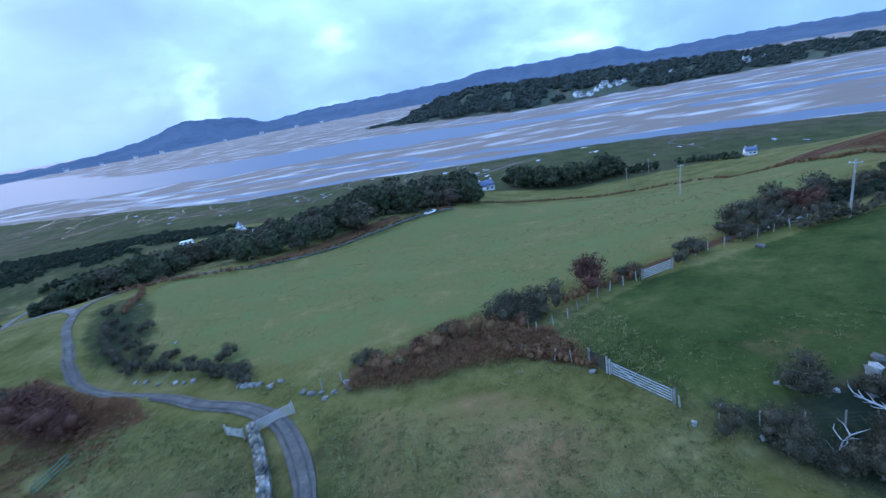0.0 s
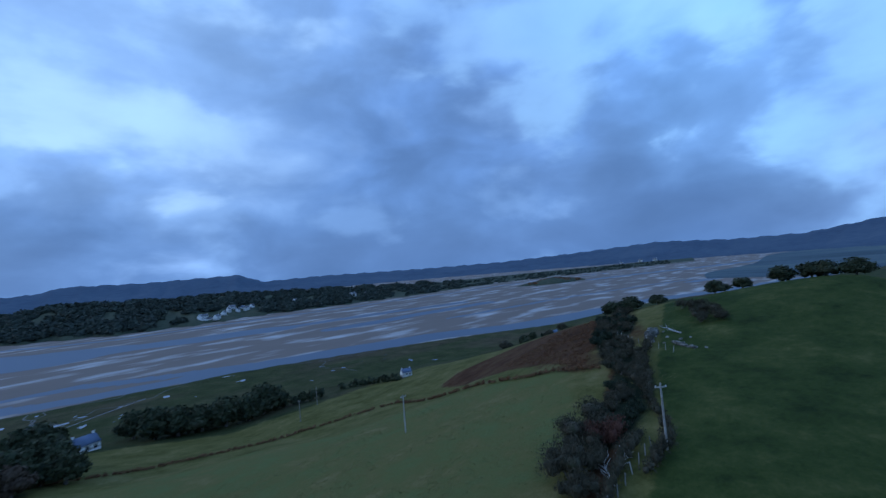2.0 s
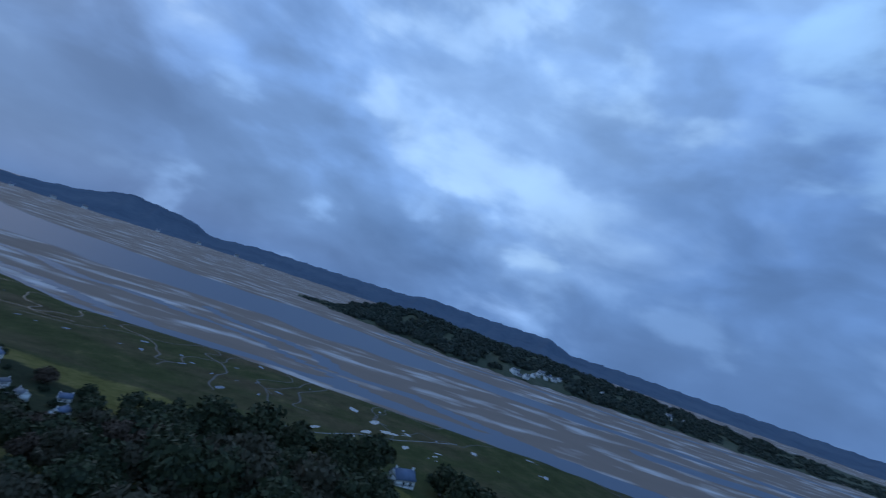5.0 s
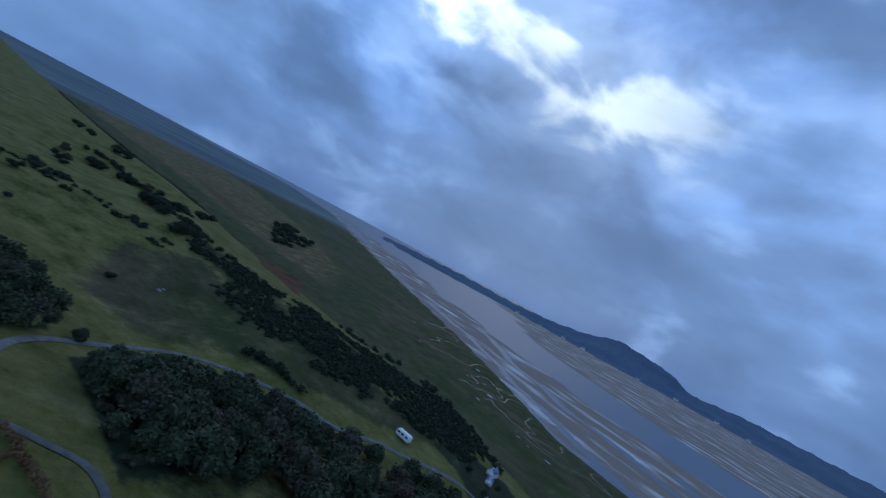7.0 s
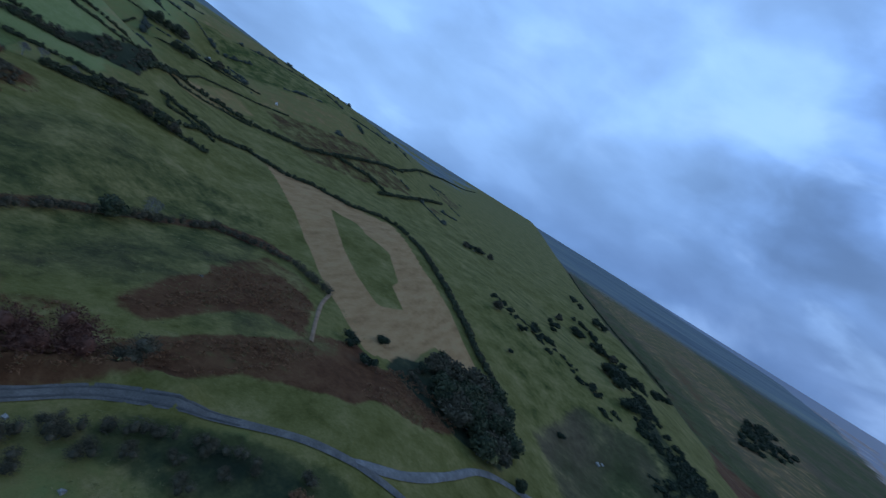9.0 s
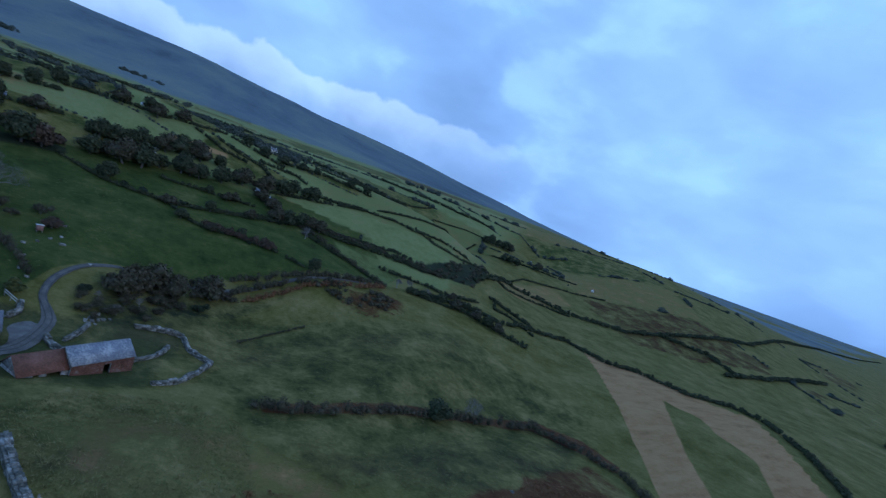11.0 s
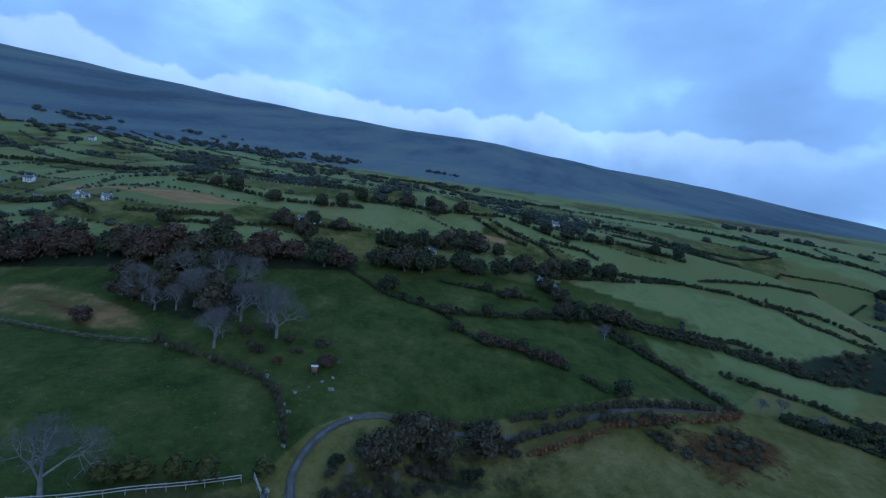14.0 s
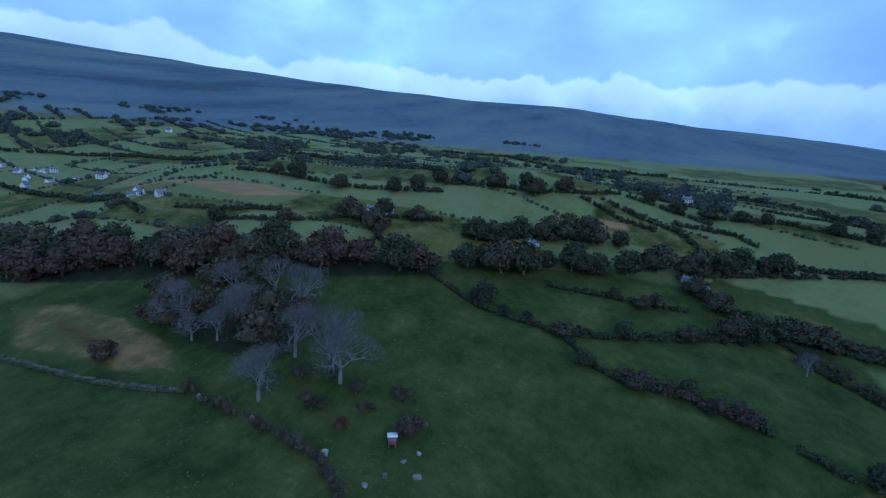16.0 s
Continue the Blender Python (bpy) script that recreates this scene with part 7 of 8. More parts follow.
patch("yard", [(-1.2, 3.9), (-4.5, 2.8), (-8.6, 1.1), (-10.2, 1.4), (-9.4, 4.6), (-6.5, 7.0), (-3.4, 7.6), (-2.0, 6.0)], M_GRAVEL, "pale gravel yard before the outbuildings", "yard", 0.09)
patch("yard_track", [(-8.5, 2), (-12.5, -1), (-12.5, -6), (-10, -8.5), (-7.8, -6), (-8.8, -3), (-9.2, 0)], M_TRACK, "worn stony ground where the lane meets the yard", "track", 0.045)
ribbon("path", [(-117.8, 42), (-108, 46), (-98, 51.5), (-88.7, 57)], 0.9, M_EARTH, "pale earth track through bracken", "track")


# ---- walls, fences and gates ----
def stone_wall(line, high=1.1, wide=0.55, label="lichened dry-stone field wall", ruin=0.15, mat=None):
    rng = np.random.RandomState(int(abs(line[0][0] * 3 + line[0][1] * 5)) % 999)
    x, y = line[0]
    ob = thing("stone_wall", x, y, on(x, y), 0, label, "stone wall", "dry-stone walls")
    base = np.array((x, y, on(x, y)))
    core, stones = [], []
    pts = np.array(curve_points(line, 1.0))
    for p, q in zip(pts, pts[1:]):
        d = q - p
        l = np.linalg.norm(d)
        if l < 0.05:
            continue
        d = d / l
        nrm = np.array((-d[1], d[0]))
        h = high * (1 - ruin * 2 * rng.rand())
        za, zb2 = on(*p) - base[2], on(*q) - base[2]
        w = wide * 0.4
        V = [(*(p + nrm * s * w - base[:2]), za + k) for s, k in ((-1, -0.3), (1, -0.3), (1, h * 0.9), (-1, h * 0.9))] + [(*(q + nrm * s * w - base[:2]), zb2 + k) for s, k in ((-1, -0.3), (1, -0.3), (1, h * 0.9), (-1, h * 0.9))]
        core.append((np.array(V), np.array([(0, 1, 2, 3), (7, 6, 5, 4), (0, 3, 7, 4), (1, 0, 4, 5), (2, 1, 5, 6), (3, 2, 6, 7)])))
        for side in (-1, 1, 0):
            for row in range(3 if side else 1):
                for k in range(2 if side else 3):
                    u = (k + 0.5 + 0.3 * (rng.rand() - 0.5)) / (2 if side else 3)
                    c = p + d * l * u + nrm * side * wide * 0.38
                    zz = za + (zb2 - za) * u + (h * (row + 0.5) / 3 if side else h)
                    s = np.array((0.27 + 0.1 * rng.rand(), 0.17 + 0.06 * rng.rand(), h / 6.5 + 0.05 * rng.rand()))
                    v, f = box(-1, 1, -1, 1, -1, 1)
                    v = v * s * (0.8 + 0.35 * rng.rand(8, 1))
                    v = np.stack([v[:, 0] * d[0] - v[:, 1] * d[1], v[:, 0] * d[1] + v[:, 1] * d[0], v[:, 2]], 1)
                    stones.append((v + (c[0] - base[0], c[1] - base[1], zz), f))
    piece("rubble_core", core, M_STONE, ob)
    piece("stones", stones, mat or M_WALLSTONES, ob)["kind"] = "stuff"
    return ob


def tube(points, r, sides=4):
    """One thin line through points."""
    p = np.array(points)
    V, F = [], []
    for i, q in enumerate(p):
        d = unit(p[min(i + 1, len(p) - 1)] - p[max(i - 1, 0)])
        t = unit(np.cross(d, (0.1, 0.2, 0.97)))
        s = np.cross(d, t)
        V += [q + r * (math.cos(a) * t + math.sin(a) * s) for a in np.arange(sides) * 2 * math.pi / sides]
    for i in range(len(p) - 1):
        F += [(i * sides + k, i * sides + (k + 1) % sides, (i + 1) * sides + (k + 1) % sides, (i + 1) * sides + k) for k in range(sides)]
    return np.array(V), np.array(F)


def post_fence(line, step, label, rails=0, wires=3, high=1.15, mat=None, rail_mat=None, category="fence"):
    """Posts along a line with wires or rails between them; each post leans a little in its own way."""
    rng = np.random.RandomState(int(abs(line[0][0] * 11 + line[0][1])) % 999)
    x0, y0 = line[0]
    b = on(x0, y0)
    ob = thing("fence", x0, y0, b, 0, label, category, "fences")
    pts = along_line(line, step)
    me = quads_mesh("post", *join([limb((0, 0, -0.4), (0, 0, high), 0.075, 0.06, 6), box(-0.05, 0.05, -0.05, 0.05, high - 0.02, high)]), mat or M_WOOD)
    for x, y in pts:
        p = new("post", me)
        p.parent = ob
        p.matrix_local = pose(x - x0, y - y0, on(x, y) - b, rng.normal() * 4, rng.normal() * 4, rng.rand() * 90)
    tops = [np.array((x - x0, y - y0, on(x, y) - b)) for x, y in pts]
    for k in range(wires):
        piece("wire", [tube([p + (0, 0, high * (0.35 + 0.28 * k)) for p in tops], 0.005)], M_WIRE, ob)
    for k in range(rails):
        for p, q in zip(tops, tops[1:]):
            h = high * (0.93 - 0.36 * k)
            d = unit(q - p)
            piece("rail", [limb(p - d * 0.05 + (0, 0, h), q + d * 0.05 + (0, 0, h), 0.06, 0.06, 4)], rail_mat or M_WOOD, ob)
    return ob


def field_gate(a, b, label, mat, high=1.15, bars=5):
    """A barred gate hung between two posts."""
    a, b = np.array(a, float), np.array(b, float)
    l = np.linalg.norm(b - a)
    ob = thing("field_gate", a[0], a[1], on(*a), math.degrees(math.atan2(b[1] - a[1], b[0] - a[0])), label, "gate", "field gates")
    dz = on(*b) - on(*a)
    for k in range(bars):
        z = 0.2 + (high - 0.2) * k / (bars - 1)
        piece("bar", [limb((0.12, 0, z), (l - 0.12, 0, z + dz), 0.035, 0.035, 6)], mat, ob)
    for x in (0.12, l - 0.12):
        piece("stile", [limb((x, 0, 0.16 + dz * x / l), (x, 0, high + 0.05 + dz * x / l), 0.04, 0.04, 6)], mat, ob)
    piece("brace", [limb((0.12, 0.02, high), (l * 0.5, 0.02, 0.2 + dz / 2), 0.03, 0.03, 6)], mat, ob)
    for x in (-0.05, l + 0.05):
        piece("gate_post", [limb((x, 0, -0.5 + dz * (x > 1)), (x, 0, high + 0.25 + dz * (x > 1)), 0.1, 0.09, 8)], M_WOOD, ob)
    return ob


stone_wall([(-24.4, -13.7), (-28.5, -15.0), (-32.7, -15.2), (-34.3, -10.1), (-38.2, -5.7)], 0.95, 0.42, "lichened dry-stone wall round a farm pen")
stone_wall([(-38.2, -5.7), (-35.5, -0.5), (-32.3, 5), (-28.9, 6.8)], 0.95, 0.45, "tumbled dry-stone wall round a farm pen", 0.25)
stone_wall([(-25.5, -0.8), (-28.9, -4.8), (-30.5, -9)], 0.8, 0.4, "low dry-stone wall dividing a farm pen", 0.25)
stone_wall([(-16.3, 26.9), (-17.4, 30.0), (-19.0, 33.5), (-20.6, 36.8)], 1.2, 0.75, "grey dry-stone wall beside the farm lane")
stone_wall([(-13.2, -3.5), (-14.6, -1.2), (-16.6, 1.0)], 1.0, 0.5, "pale stone wall end beside the lane", 0.2)
stone_wall([(-15.6, -3.8), (-16.8, -7), (-17.6, -10.4)], 0.7, 0.35, "pale low wall beside farm rubble", 0.1)
stone_wall([(-7.0, -8.2), (-7.9, -10.2), (-7.4, -13.0)], 0.9, 0.5, "low stone wall at the yard entrance", 0.2)
stone_wall([(69, -39.2), (53.7, -38.3), (42.5, -39.7), (32.8, -41.4)], 0.8, 0.5, "long mossy dry-stone wall along a pasture", 0.2, M_MOSS)
stone_wall([(-46, 104), (-29.3, 115), (-18, 127), (-5.7, 139.4), (5.4, 149.7)], 0.5, 0.5, "mossy dry-stone wall along a narrow lane", 0.35, M_MOSS)
stone_wall([(91, 66), (94, 68), (97, 67), (99, 69)], 1.5, 0.8, "ruined stone wall on a grassy rise", 0.4)
post_fence([(7.8, 40.8), (10.9, 41.7), (16.1, 45.9), (21.4, 47.7)], 1.9, "leaning weathered posts of a wire field fence")
post_fence([(-15, 41.6), (-9.5, 43), (-3.5, 44), (3, 44.2), (7.6, 41.6)], 2.1, "weathered posts of a wire fence in bracken")
post_fence([(25.9, 48.8), (31.4, 51.3), (38, 51.6), (49.6, 52.2)], 2.1, "leaning weathered posts of a wire field fence")
post_fence([(14.6, 26.6), (17.6, 24.4), (21.5, 23.2), (27, 22)], 2.4, "broken wire fence beside tangled thorn")
post_fence([(4.4, 38.6), (8.8, 34.9), (10.5, 33.6)], 1.6, "short post fence in bracken")
post_fence([(17.5, 0.8), (14.6, -1.3), (7.7, -7.0), (-4.8, -14.2)], 2.3, "pale timber rail fence round the farm garden", 2, 0, 1.2, M_WOOD, M_PALEWOOD)
post_fence([(-4.8, -14.2), (-7.8, -11.2)], 1.6, "pale timber rail fence by the lane", 2, 0, 1.2, M_WOOD, M_PALEWOOD)
post_fence([(-41.8, 36.0), (-41.2, 41.0)], 1.9, "green-painted steel rail fence on grass", 3, 0, 1.1, M_GREENPAINT, M_GREENPAINT)
field_gate((11.6, 31.6), (14.4, 27.1), "galvanised steel five-bar field gate, closed", M_METAL)
field_gate((10.6, 33.5), (11.4, 31.9), "narrow dark wooden side gate, closed", M_DARKWOOD, 1.3, 7)
field_gate((21.8, 47.5), (25.7, 48.5), "grey steel field gate in a bracken bank", M_METAL)
field_gate((-20.6, 36.6), (-17.1, 38.2), "grey timber gate standing across the lane", M_PALEWOOD, 1.2, 6)
field_gate((-23.6, 37.6), (-21.4, 36.3), "short grey hurdle gate beside a stone wall", M_PALEWOOD, 1.0, 5)


# ---- poles, rocks, small huts ----
def telegraph_pole(x, y, high, label="weathered timber telegraph pole in pasture"):
    ob = thing("telegraph_pole", x, y, on(x, y), RNG.rand() * 180, label, "pole", "telegraph poles")
    piece("pole", [limb((0, 0, -0.8), (0.06, 0, high), 0.14, 0.10, 10)], M_WOOD, ob)
    piece("crossarm", [box(-0.6, 0.7, -0.06, 0.06, high - 0.5, high - 0.38)], M_WOOD, ob)
    for k in (-0.5, 0.05, 0.6):
        piece("insulator", [limb((k, 0, high - 0.38), (k, 0, high - 0.22), 0.045, 0.03, 8)], M_WHITE, ob)


telegraph_pole(54.5, 99, 7.0)
telegraph_pole(48.2, 50.4, 7.0, "pale timber telegraph pole beside a thorn hedge")
telegraph_pole(74.6, 173.4, 7.0)
telegraph_pole(91.4, 190.6, 7.0)
ROCKS = []


def boulder(x, y, size, label="pale lichened boulder lying in grass"):
    rng = np.random.RandomState(len(ROCKS))
    k = len(ROCKS) % 6
    m = pose(x, y, on(x, y) + size * 0.15, rng.rand() * 20, rng.rand() * 20, rng.rand() * 360)
    if len(ROCKS) < 6:
        bm = bmesh.new()
        bmesh.ops.create_cube(bm, size=1.5)
        bmesh.ops.subdivide_edges(bm, edges=bm.edges[:], cuts=1, use_grid_fill=True)
        for v in bm.verts:
            v.co *= (0.72 + 0.5 * rng.rand()) * (1.0 if v.co.length > 1.2 else 1.12)
            v.co.y *= 0.75
            v.co.z *= 0.6
        ob = part("boulder", bm, M_ROCK)
        tagged(ob, label, "rock", "boulders")
        ob.matrix_world = m @ Matrix.Scale(size, 4)
    else:
        f = ROCKS[k].scale[0]
        ob = copy_thing(ROCKS[k], m @ Matrix.Scale(size / f, 4))
    ROCKS.append(ob)


for x, y, s in ((-7, -37.6, 0.6), (-5.3, -46.5, 0.5), (5.8, -36.9, 0.7), (-13.4, -30.9, 0.5), (-2.9, -28.5, 0.5), (-4.5, -39.5, 0.45), (-3.2, -36.2, 0.4), (-6.0, -41.5, 0.4), (-1.5, -34.0, 0.5), (3.5, -34.5, 0.5),
                (-21.5, 44.6, 0.45), (-20.5, 45.2, 0.4), (-24.8, 46.3, 0.4), (-26.0, 46.6, 0.35), (-12.2, 41.2, 0.5), (-11.6, 40.0, 0.4), (-10.6, 41.5, 0.4), (-14.2, 39.5, 0.35), (36.1, 48.5, 0.5), (22.5, 26.4, 0.35),
                (28.2, 26, 0.3), (26.5, 24.5, 0.4), (10.4, 32.4, 0.3), (-19, -17, 0.5), (-18, -14.5, 0.6), (-20.5, -18.5, 0.5), (-16.8, -12, 0.5), (-42.7, 64.5, 0.35), (-156.4, 123.7, 0.7), (-57, 81, 0.35), (-158, 125, 0.5), (-84, 33, 0.4)):
    boulder(x, y, s)
for x, y, s in ((22.6, 26.5, 0.45), (21.8, 26.9, 0.25), (28.2, 26.2, 0.75), (29.4, 27.2, 0.5), (27.4, 24.6, 0.4), (30.6, 25.2, 0.55), (24.8, 25.3, 0.25), (20.6, 20.8, 0.5), (22.6, 20.2, 0.45), (25.4, 22.0, 0.4), (18.2, 23.2, 0.22), (14.8, 25.2, 0.3), (31.4, 23.4, 0.5)):
    boulder(x, y, s, "pale tumbled stone among dark thorn")
for x, y, s in ((-17.8, -12.1, 0.5), (-18.6, -12.8, 0.4), (-19.3, -13.5, 0.5), (-17.2, -13.0, 0.35), (-18.4, -11.4, 0.3), (-16.9, -11.6, 0.4), (-20.2, -14.2, 0.35)):
    boulder(x, y, s, "pale rubble stone heaped beside the farm")
for x, y, s in ((-17.0, 41.6, 0.42), (-16.0, 41.0, 0.5), (-14.9, 40.6, 0.36), (-13.4, 40.2, 0.42), (-25.2, 46.4, 0.55), (-24.2, 46.0, 0.5), (-23.2, 45.7, 0.45), (-25.9, 46.9, 0.4), (-33.8, 51.4, 0.45), (-35.2, 51.7, 0.4), (-36.6, 52.3, 0.42), (-39.2, 53.0, 0.35), (-41.6, 54.2, 0.4), (-43.2, 54.6, 0.35)):
    boulder(x, y, s, "lichened stone fallen from an old bank")
for x, y in ((30, -41), (26, -42), (18, -40), (12, -38), (9, -37), (-1, -30), (-4, -24), (-5, -21)):
    boulder(x + RNG.normal() * 0.6, y + RNG.normal() * 0.6, 0.35 + 0.25 * RNG.rand(), "tumbled pale stone on a hedge bank")


def dead_branch(x, y, turn, size, label, seed):
    """A fallen, barkless bough with its forks."""
    rng = np.random.RandomState(seed)
    ob = thing("dead_branch", x, y, on(x, y) + 0.12, turn, label, "dead wood", "dead wood")
    a = np.zeros(3)
    d = np.array((1.0, 0, 0.12))
    bough, forks = [], []
    for k in range(4):
        b = a + d * size * 0.34
        bough.append(limb(a, b, size * (0.055 - 0.009 * k), size * (0.046 - 0.009 * k), 6))
        for side in (-1, 1):
            if rng.rand() < 0.8:
                e = unit(d + (0, side * (0.6 + 0.5 * rng.rand()), 0.35 * rng.rand()))
                c = b + e * size * (0.25 + 0.2 * rng.rand())
                forks.append(limb(b, c, size * 0.026, size * 0.014, 5))
                forks.append(limb(c, c + unit(e + rng.normal(size=3) * 0.4) * size * 0.2, size * 0.014, size * 0.006, 4))
        a, d = b, unit(d + (0, 0.25 * rng.normal(), 0.12 * rng.normal()))
    piece("bough", bough, M_PALEWOOD, ob)
    for k in range(0, len(forks), 2):
        piece("fork", forks[k:k + 2], M_PALEWOOD, ob)


dead_branch(39.5, 52.6, 35, 2.6, "fallen pale dead branch beside a wire fence", 3)
dead_branch(42.5, 53.2, 15, 2.2, "fallen pale dead branch beside a wire fence", 5)
dead_branch(21.0, 20.2, 55, 2.2, "pale barkless trunk lying in dark thorn", 7)
dead_branch(26.6, 22.6, 120, 1.8, "pale barkless trunk lying in dark thorn", 9)
dead_branch(96, 62, 70, 2.6, "pale fallen branch near a ruined wall", 11)
stone_wall([(86.5, 57), (89, 60.5), (91, 62)], 0.5, 0.5, "low tumbled stones of a ruined wall", 0.45)
for x, y, s in ((88, 58, 0.35), (90, 60, 0.3), (92, 61, 0.4), (94, 64, 0.35), (87, 55.5, 0.28), (95, 66.5, 0.3), (98, 66, 0.3), (90.5, 63.5, 0.28), (93, 59.5, 0.25), (99.5, 65, 0.3)):
    boulder(x, y, s, "pale fallen stone near a ruined wall")
post_fence([(84, 60), (88, 65), (93, 71), (99, 76)], 2.2, "leaning posts of a wire fence by a ruin")


def hut():
    x, y = -2.0, -41.6
    ob = thing("field_hut", x, y, on(x, y), 25, "small faded red hut with a pale lid on posts", "hut")
    piece("body", [box(-0.55, 0.55, -0.5, 0.5, 0.35, 1.5)], M_PINK, ob)
    piece("roof", [slab(((-0.7, -0.65, 1.5), (0.7, -0.65, 1.5), (0.7, 0.65, 1.68), (-0.7, 0.65, 1.68)), 0.06)], M_WHITE, ob)
    for a in (-0.45, 0.45):
        for b in (-0.4, 0.4):
            piece("leg", [box(a - 0.05, a + 0.05, b - 0.05, b + 0.05, -0.2, 0.36)], M_WOOD, ob)


hut()


# ---- shore houses, caravan, far houses ----
HOUSES = {}


def cottage(x, y, turn, kind=0, size=1.0, label="white rendered house with a slate roof", group="village houses", z=None):
    """A small rendered house; far ones share a few shapes."""
    z = on(x, y) if z is None else z
    m = pose(x, y, z, 0, 0, turn)
    if kind in HOUSES:
        f = HOUSES[kind].scale[0]
        ob = copy_thing(HOUSES[kind], m @ Matrix.Scale(size / f, 4))
        ob["label"] = label
        return ob
    length, depth, eaves, ridge = ((9.0, 6.0, 4.6, 7.0), (7.0, 5.5, 2.8, 5.0), (14.0, 8.0, 3.4, 5.2), (6.0, 6.0, 6.4, 9.0))[kind]
    holes = [(x0, x0 + 1.1, z0, z0 + 1.2) for x0 in np.arange(1.0, length - 1.8, 2.4) for z0 in ([0.9, 3.1] if eaves > 4 else [0.9])]
    ob = building("house", 0, 0, 0, 0, length, depth, eaves, ridge, label, "house", M_WHITE, (M_PLAINROOF, M_BLUEROOF, M_PLAINROOF, M_PLAINROOF)[kind], front=holes, back=holes, chimneys=((0.5, 0.8), (length - 0.5, 0.8)) if kind != 2 else (), detail=False, group=group)
    ob.matrix_world = m @ Matrix.Scale(size, 4)
    HOUSES[kind] = ob
    return ob


cottage(30, 219, 200, 1, 1.0, "white shore cottage with a blue-grey roof")
cottage(129, 178, 160, 1, 0.58, "small white cottage with a blue roof by the marsh")
cottage(263, 184, 150, 1, 0.62, "white cottage with a blue-grey roof by the marsh")
cottage(229, 190, 40, 1, 0.6, "low cottage with a blue-grey roof among bushes")
cottage(-74, 201, 150, 0, 0.36, "white rendered house among dark trees")
cottage(-92, 215, 120, 1, 0.4, "white cottage among dark trees by the marsh")
cottage(-83, 204, 60, 0, 0.34, "grey-roofed house beside the shore lane")
cottage(-97, 221, 100, 1, 0.5, "small white cottage at the marsh edge")
cottage(-71, 211, 30, 1, 0.45, "small white cottage at the marsh edge")
cottage(-63.5, 194, 80, 1, 0.5, "small white outbuilding among dark trees")
for x, y, t, k, s in ((-8, -137, 20, 2, 0.30), (-15, -112, 40, 1, 0.48), (-12, -110, 130, 1, 0.3), (-50, -108, 160, 0, 0.42), (-56, -107, 60, 1, 0.3), (27, -112, 10, 1, 0.5), (34, -114, 15, 1, 0.4), (-60, -155, 30, 0, 0.5), (-56, -160, 30, 1, 0.5), (264, -269, 10, 0, 0.6), (-260, -185, 50, 1, 0.45), (-290, -146, 30, 1, 0.4)):
    cottage(x, y, t, k, s * 0.75, "far white farmhouse among hedges", "far houses")
HC = np.random.RandomState(4)
for k in range(18):
    cottage(188 + 75 * HC.rand(), -166 + 26 * HC.rand(), 360 * HC.rand(), [0, 1, 2, 1][k % 4], 0.27 + 0.2 * HC.rand(), "pale house in a far village", "far village houses")
for x, y in ((133, -112), (128, -110), (118, -107), (111, -106), (105, -105), (140, -116), (124, -114)):
    cottage(x, y, 360 * HC.rand(), HC.randint(2), 0.24 + 0.1 * HC.rand(), "pale house in a far hamlet", "far village houses")


def caravan(x, y, turn):
    ob = thing("caravan", x, y, on(x, y), turn, "white static caravan parked on a grassy shelf", "caravan")
    bm = bmesh.new()
    bmesh.ops.create_cube(bm, size=1.0)
    for v in bm.verts:
        v.co = Vector((v.co.x * 4.9 * (0.97 if v.co.z > 0 else 1), v.co.y * 2.0, v.co.z * 1.75 + 1.4))
    bmesh.ops.bevel(bm, geom=bm.edges[:], offset=0.25, segments=3, affect="EDGES")
    part("body", bm, M_WHITE, ob, smooth_shade=False)
    for side in (-1, 1):
        for k in (-1.5, -0.1, 1.5):
            piece("window", [box(k - 0.45, k + 0.45, *sorted((side * 0.99, side * 1.03)), 1.4, 1.95)], M_GLASS, ob)
    piece("door", [box(0.5, 0.92, 0.99, 1.04, 0.6, 2.05)], M_METAL, ob)
    for k in (-0.95, 0.95):
        piece("wheel", [limb((0.3, k - 0.1, 0.3), (0.3, k + 0.1, 0.3), 0.32, 0.32, 12)], M_DARKWOOD, ob)
    piece("drawbar", [limb((2.35, 0, 0.6), (3.2, 0, 0.5), 0.06, 0.05, 6)], M_METAL, ob)
    for k in (-2.0, 2.0):
        piece("jack", [limb((k, 0, -0.15), (k, 0, 0.7), 0.06, 0.06, 6)], M_METAL, ob)


caravan(-100.5, 182, 15)


def car(x, y, turn):
    ob = thing("car", x, y, on(x, y), turn, "small white car parked beside a wall", "car")
    bm = bmesh.new()
    bmesh.ops.create_cube(bm, size=1.0)
    for v in bm.verts:
        v.co = Vector((v.co.x * 4.0, v.co.y * 1.7, v.co.z * 0.6 + 0.65))
    bmesh.ops.bevel(bm, geom=bm.edges[:], offset=0.15, segments=2, affect="EDGES")
    part("body", bm, M_WHITE, ob)
    bm = bmesh.new()
    bmesh.ops.create_cube(bm, size=1.0)
    for v in bm.verts:
        k = 0.72 if v.co.z > 0 else 1.0
        v.co = Vector((v.co.x * 2.4 * k - 0.2, v.co.y * 1.5 * k, v.co.z * 0.55 + 1.2))
    part("cabin", bm, M_GLASS, ob)
    for a in (-1.25, 1.25):
        for b in (-0.8, 0.8):
            piece("wheel", [limb((a, b - 0.09, 0.31), (a, b + 0.09, 0.31), 0.31, 0.31, 12)], M_DARKWOOD, ob)


car(-2, 143.5, 40)

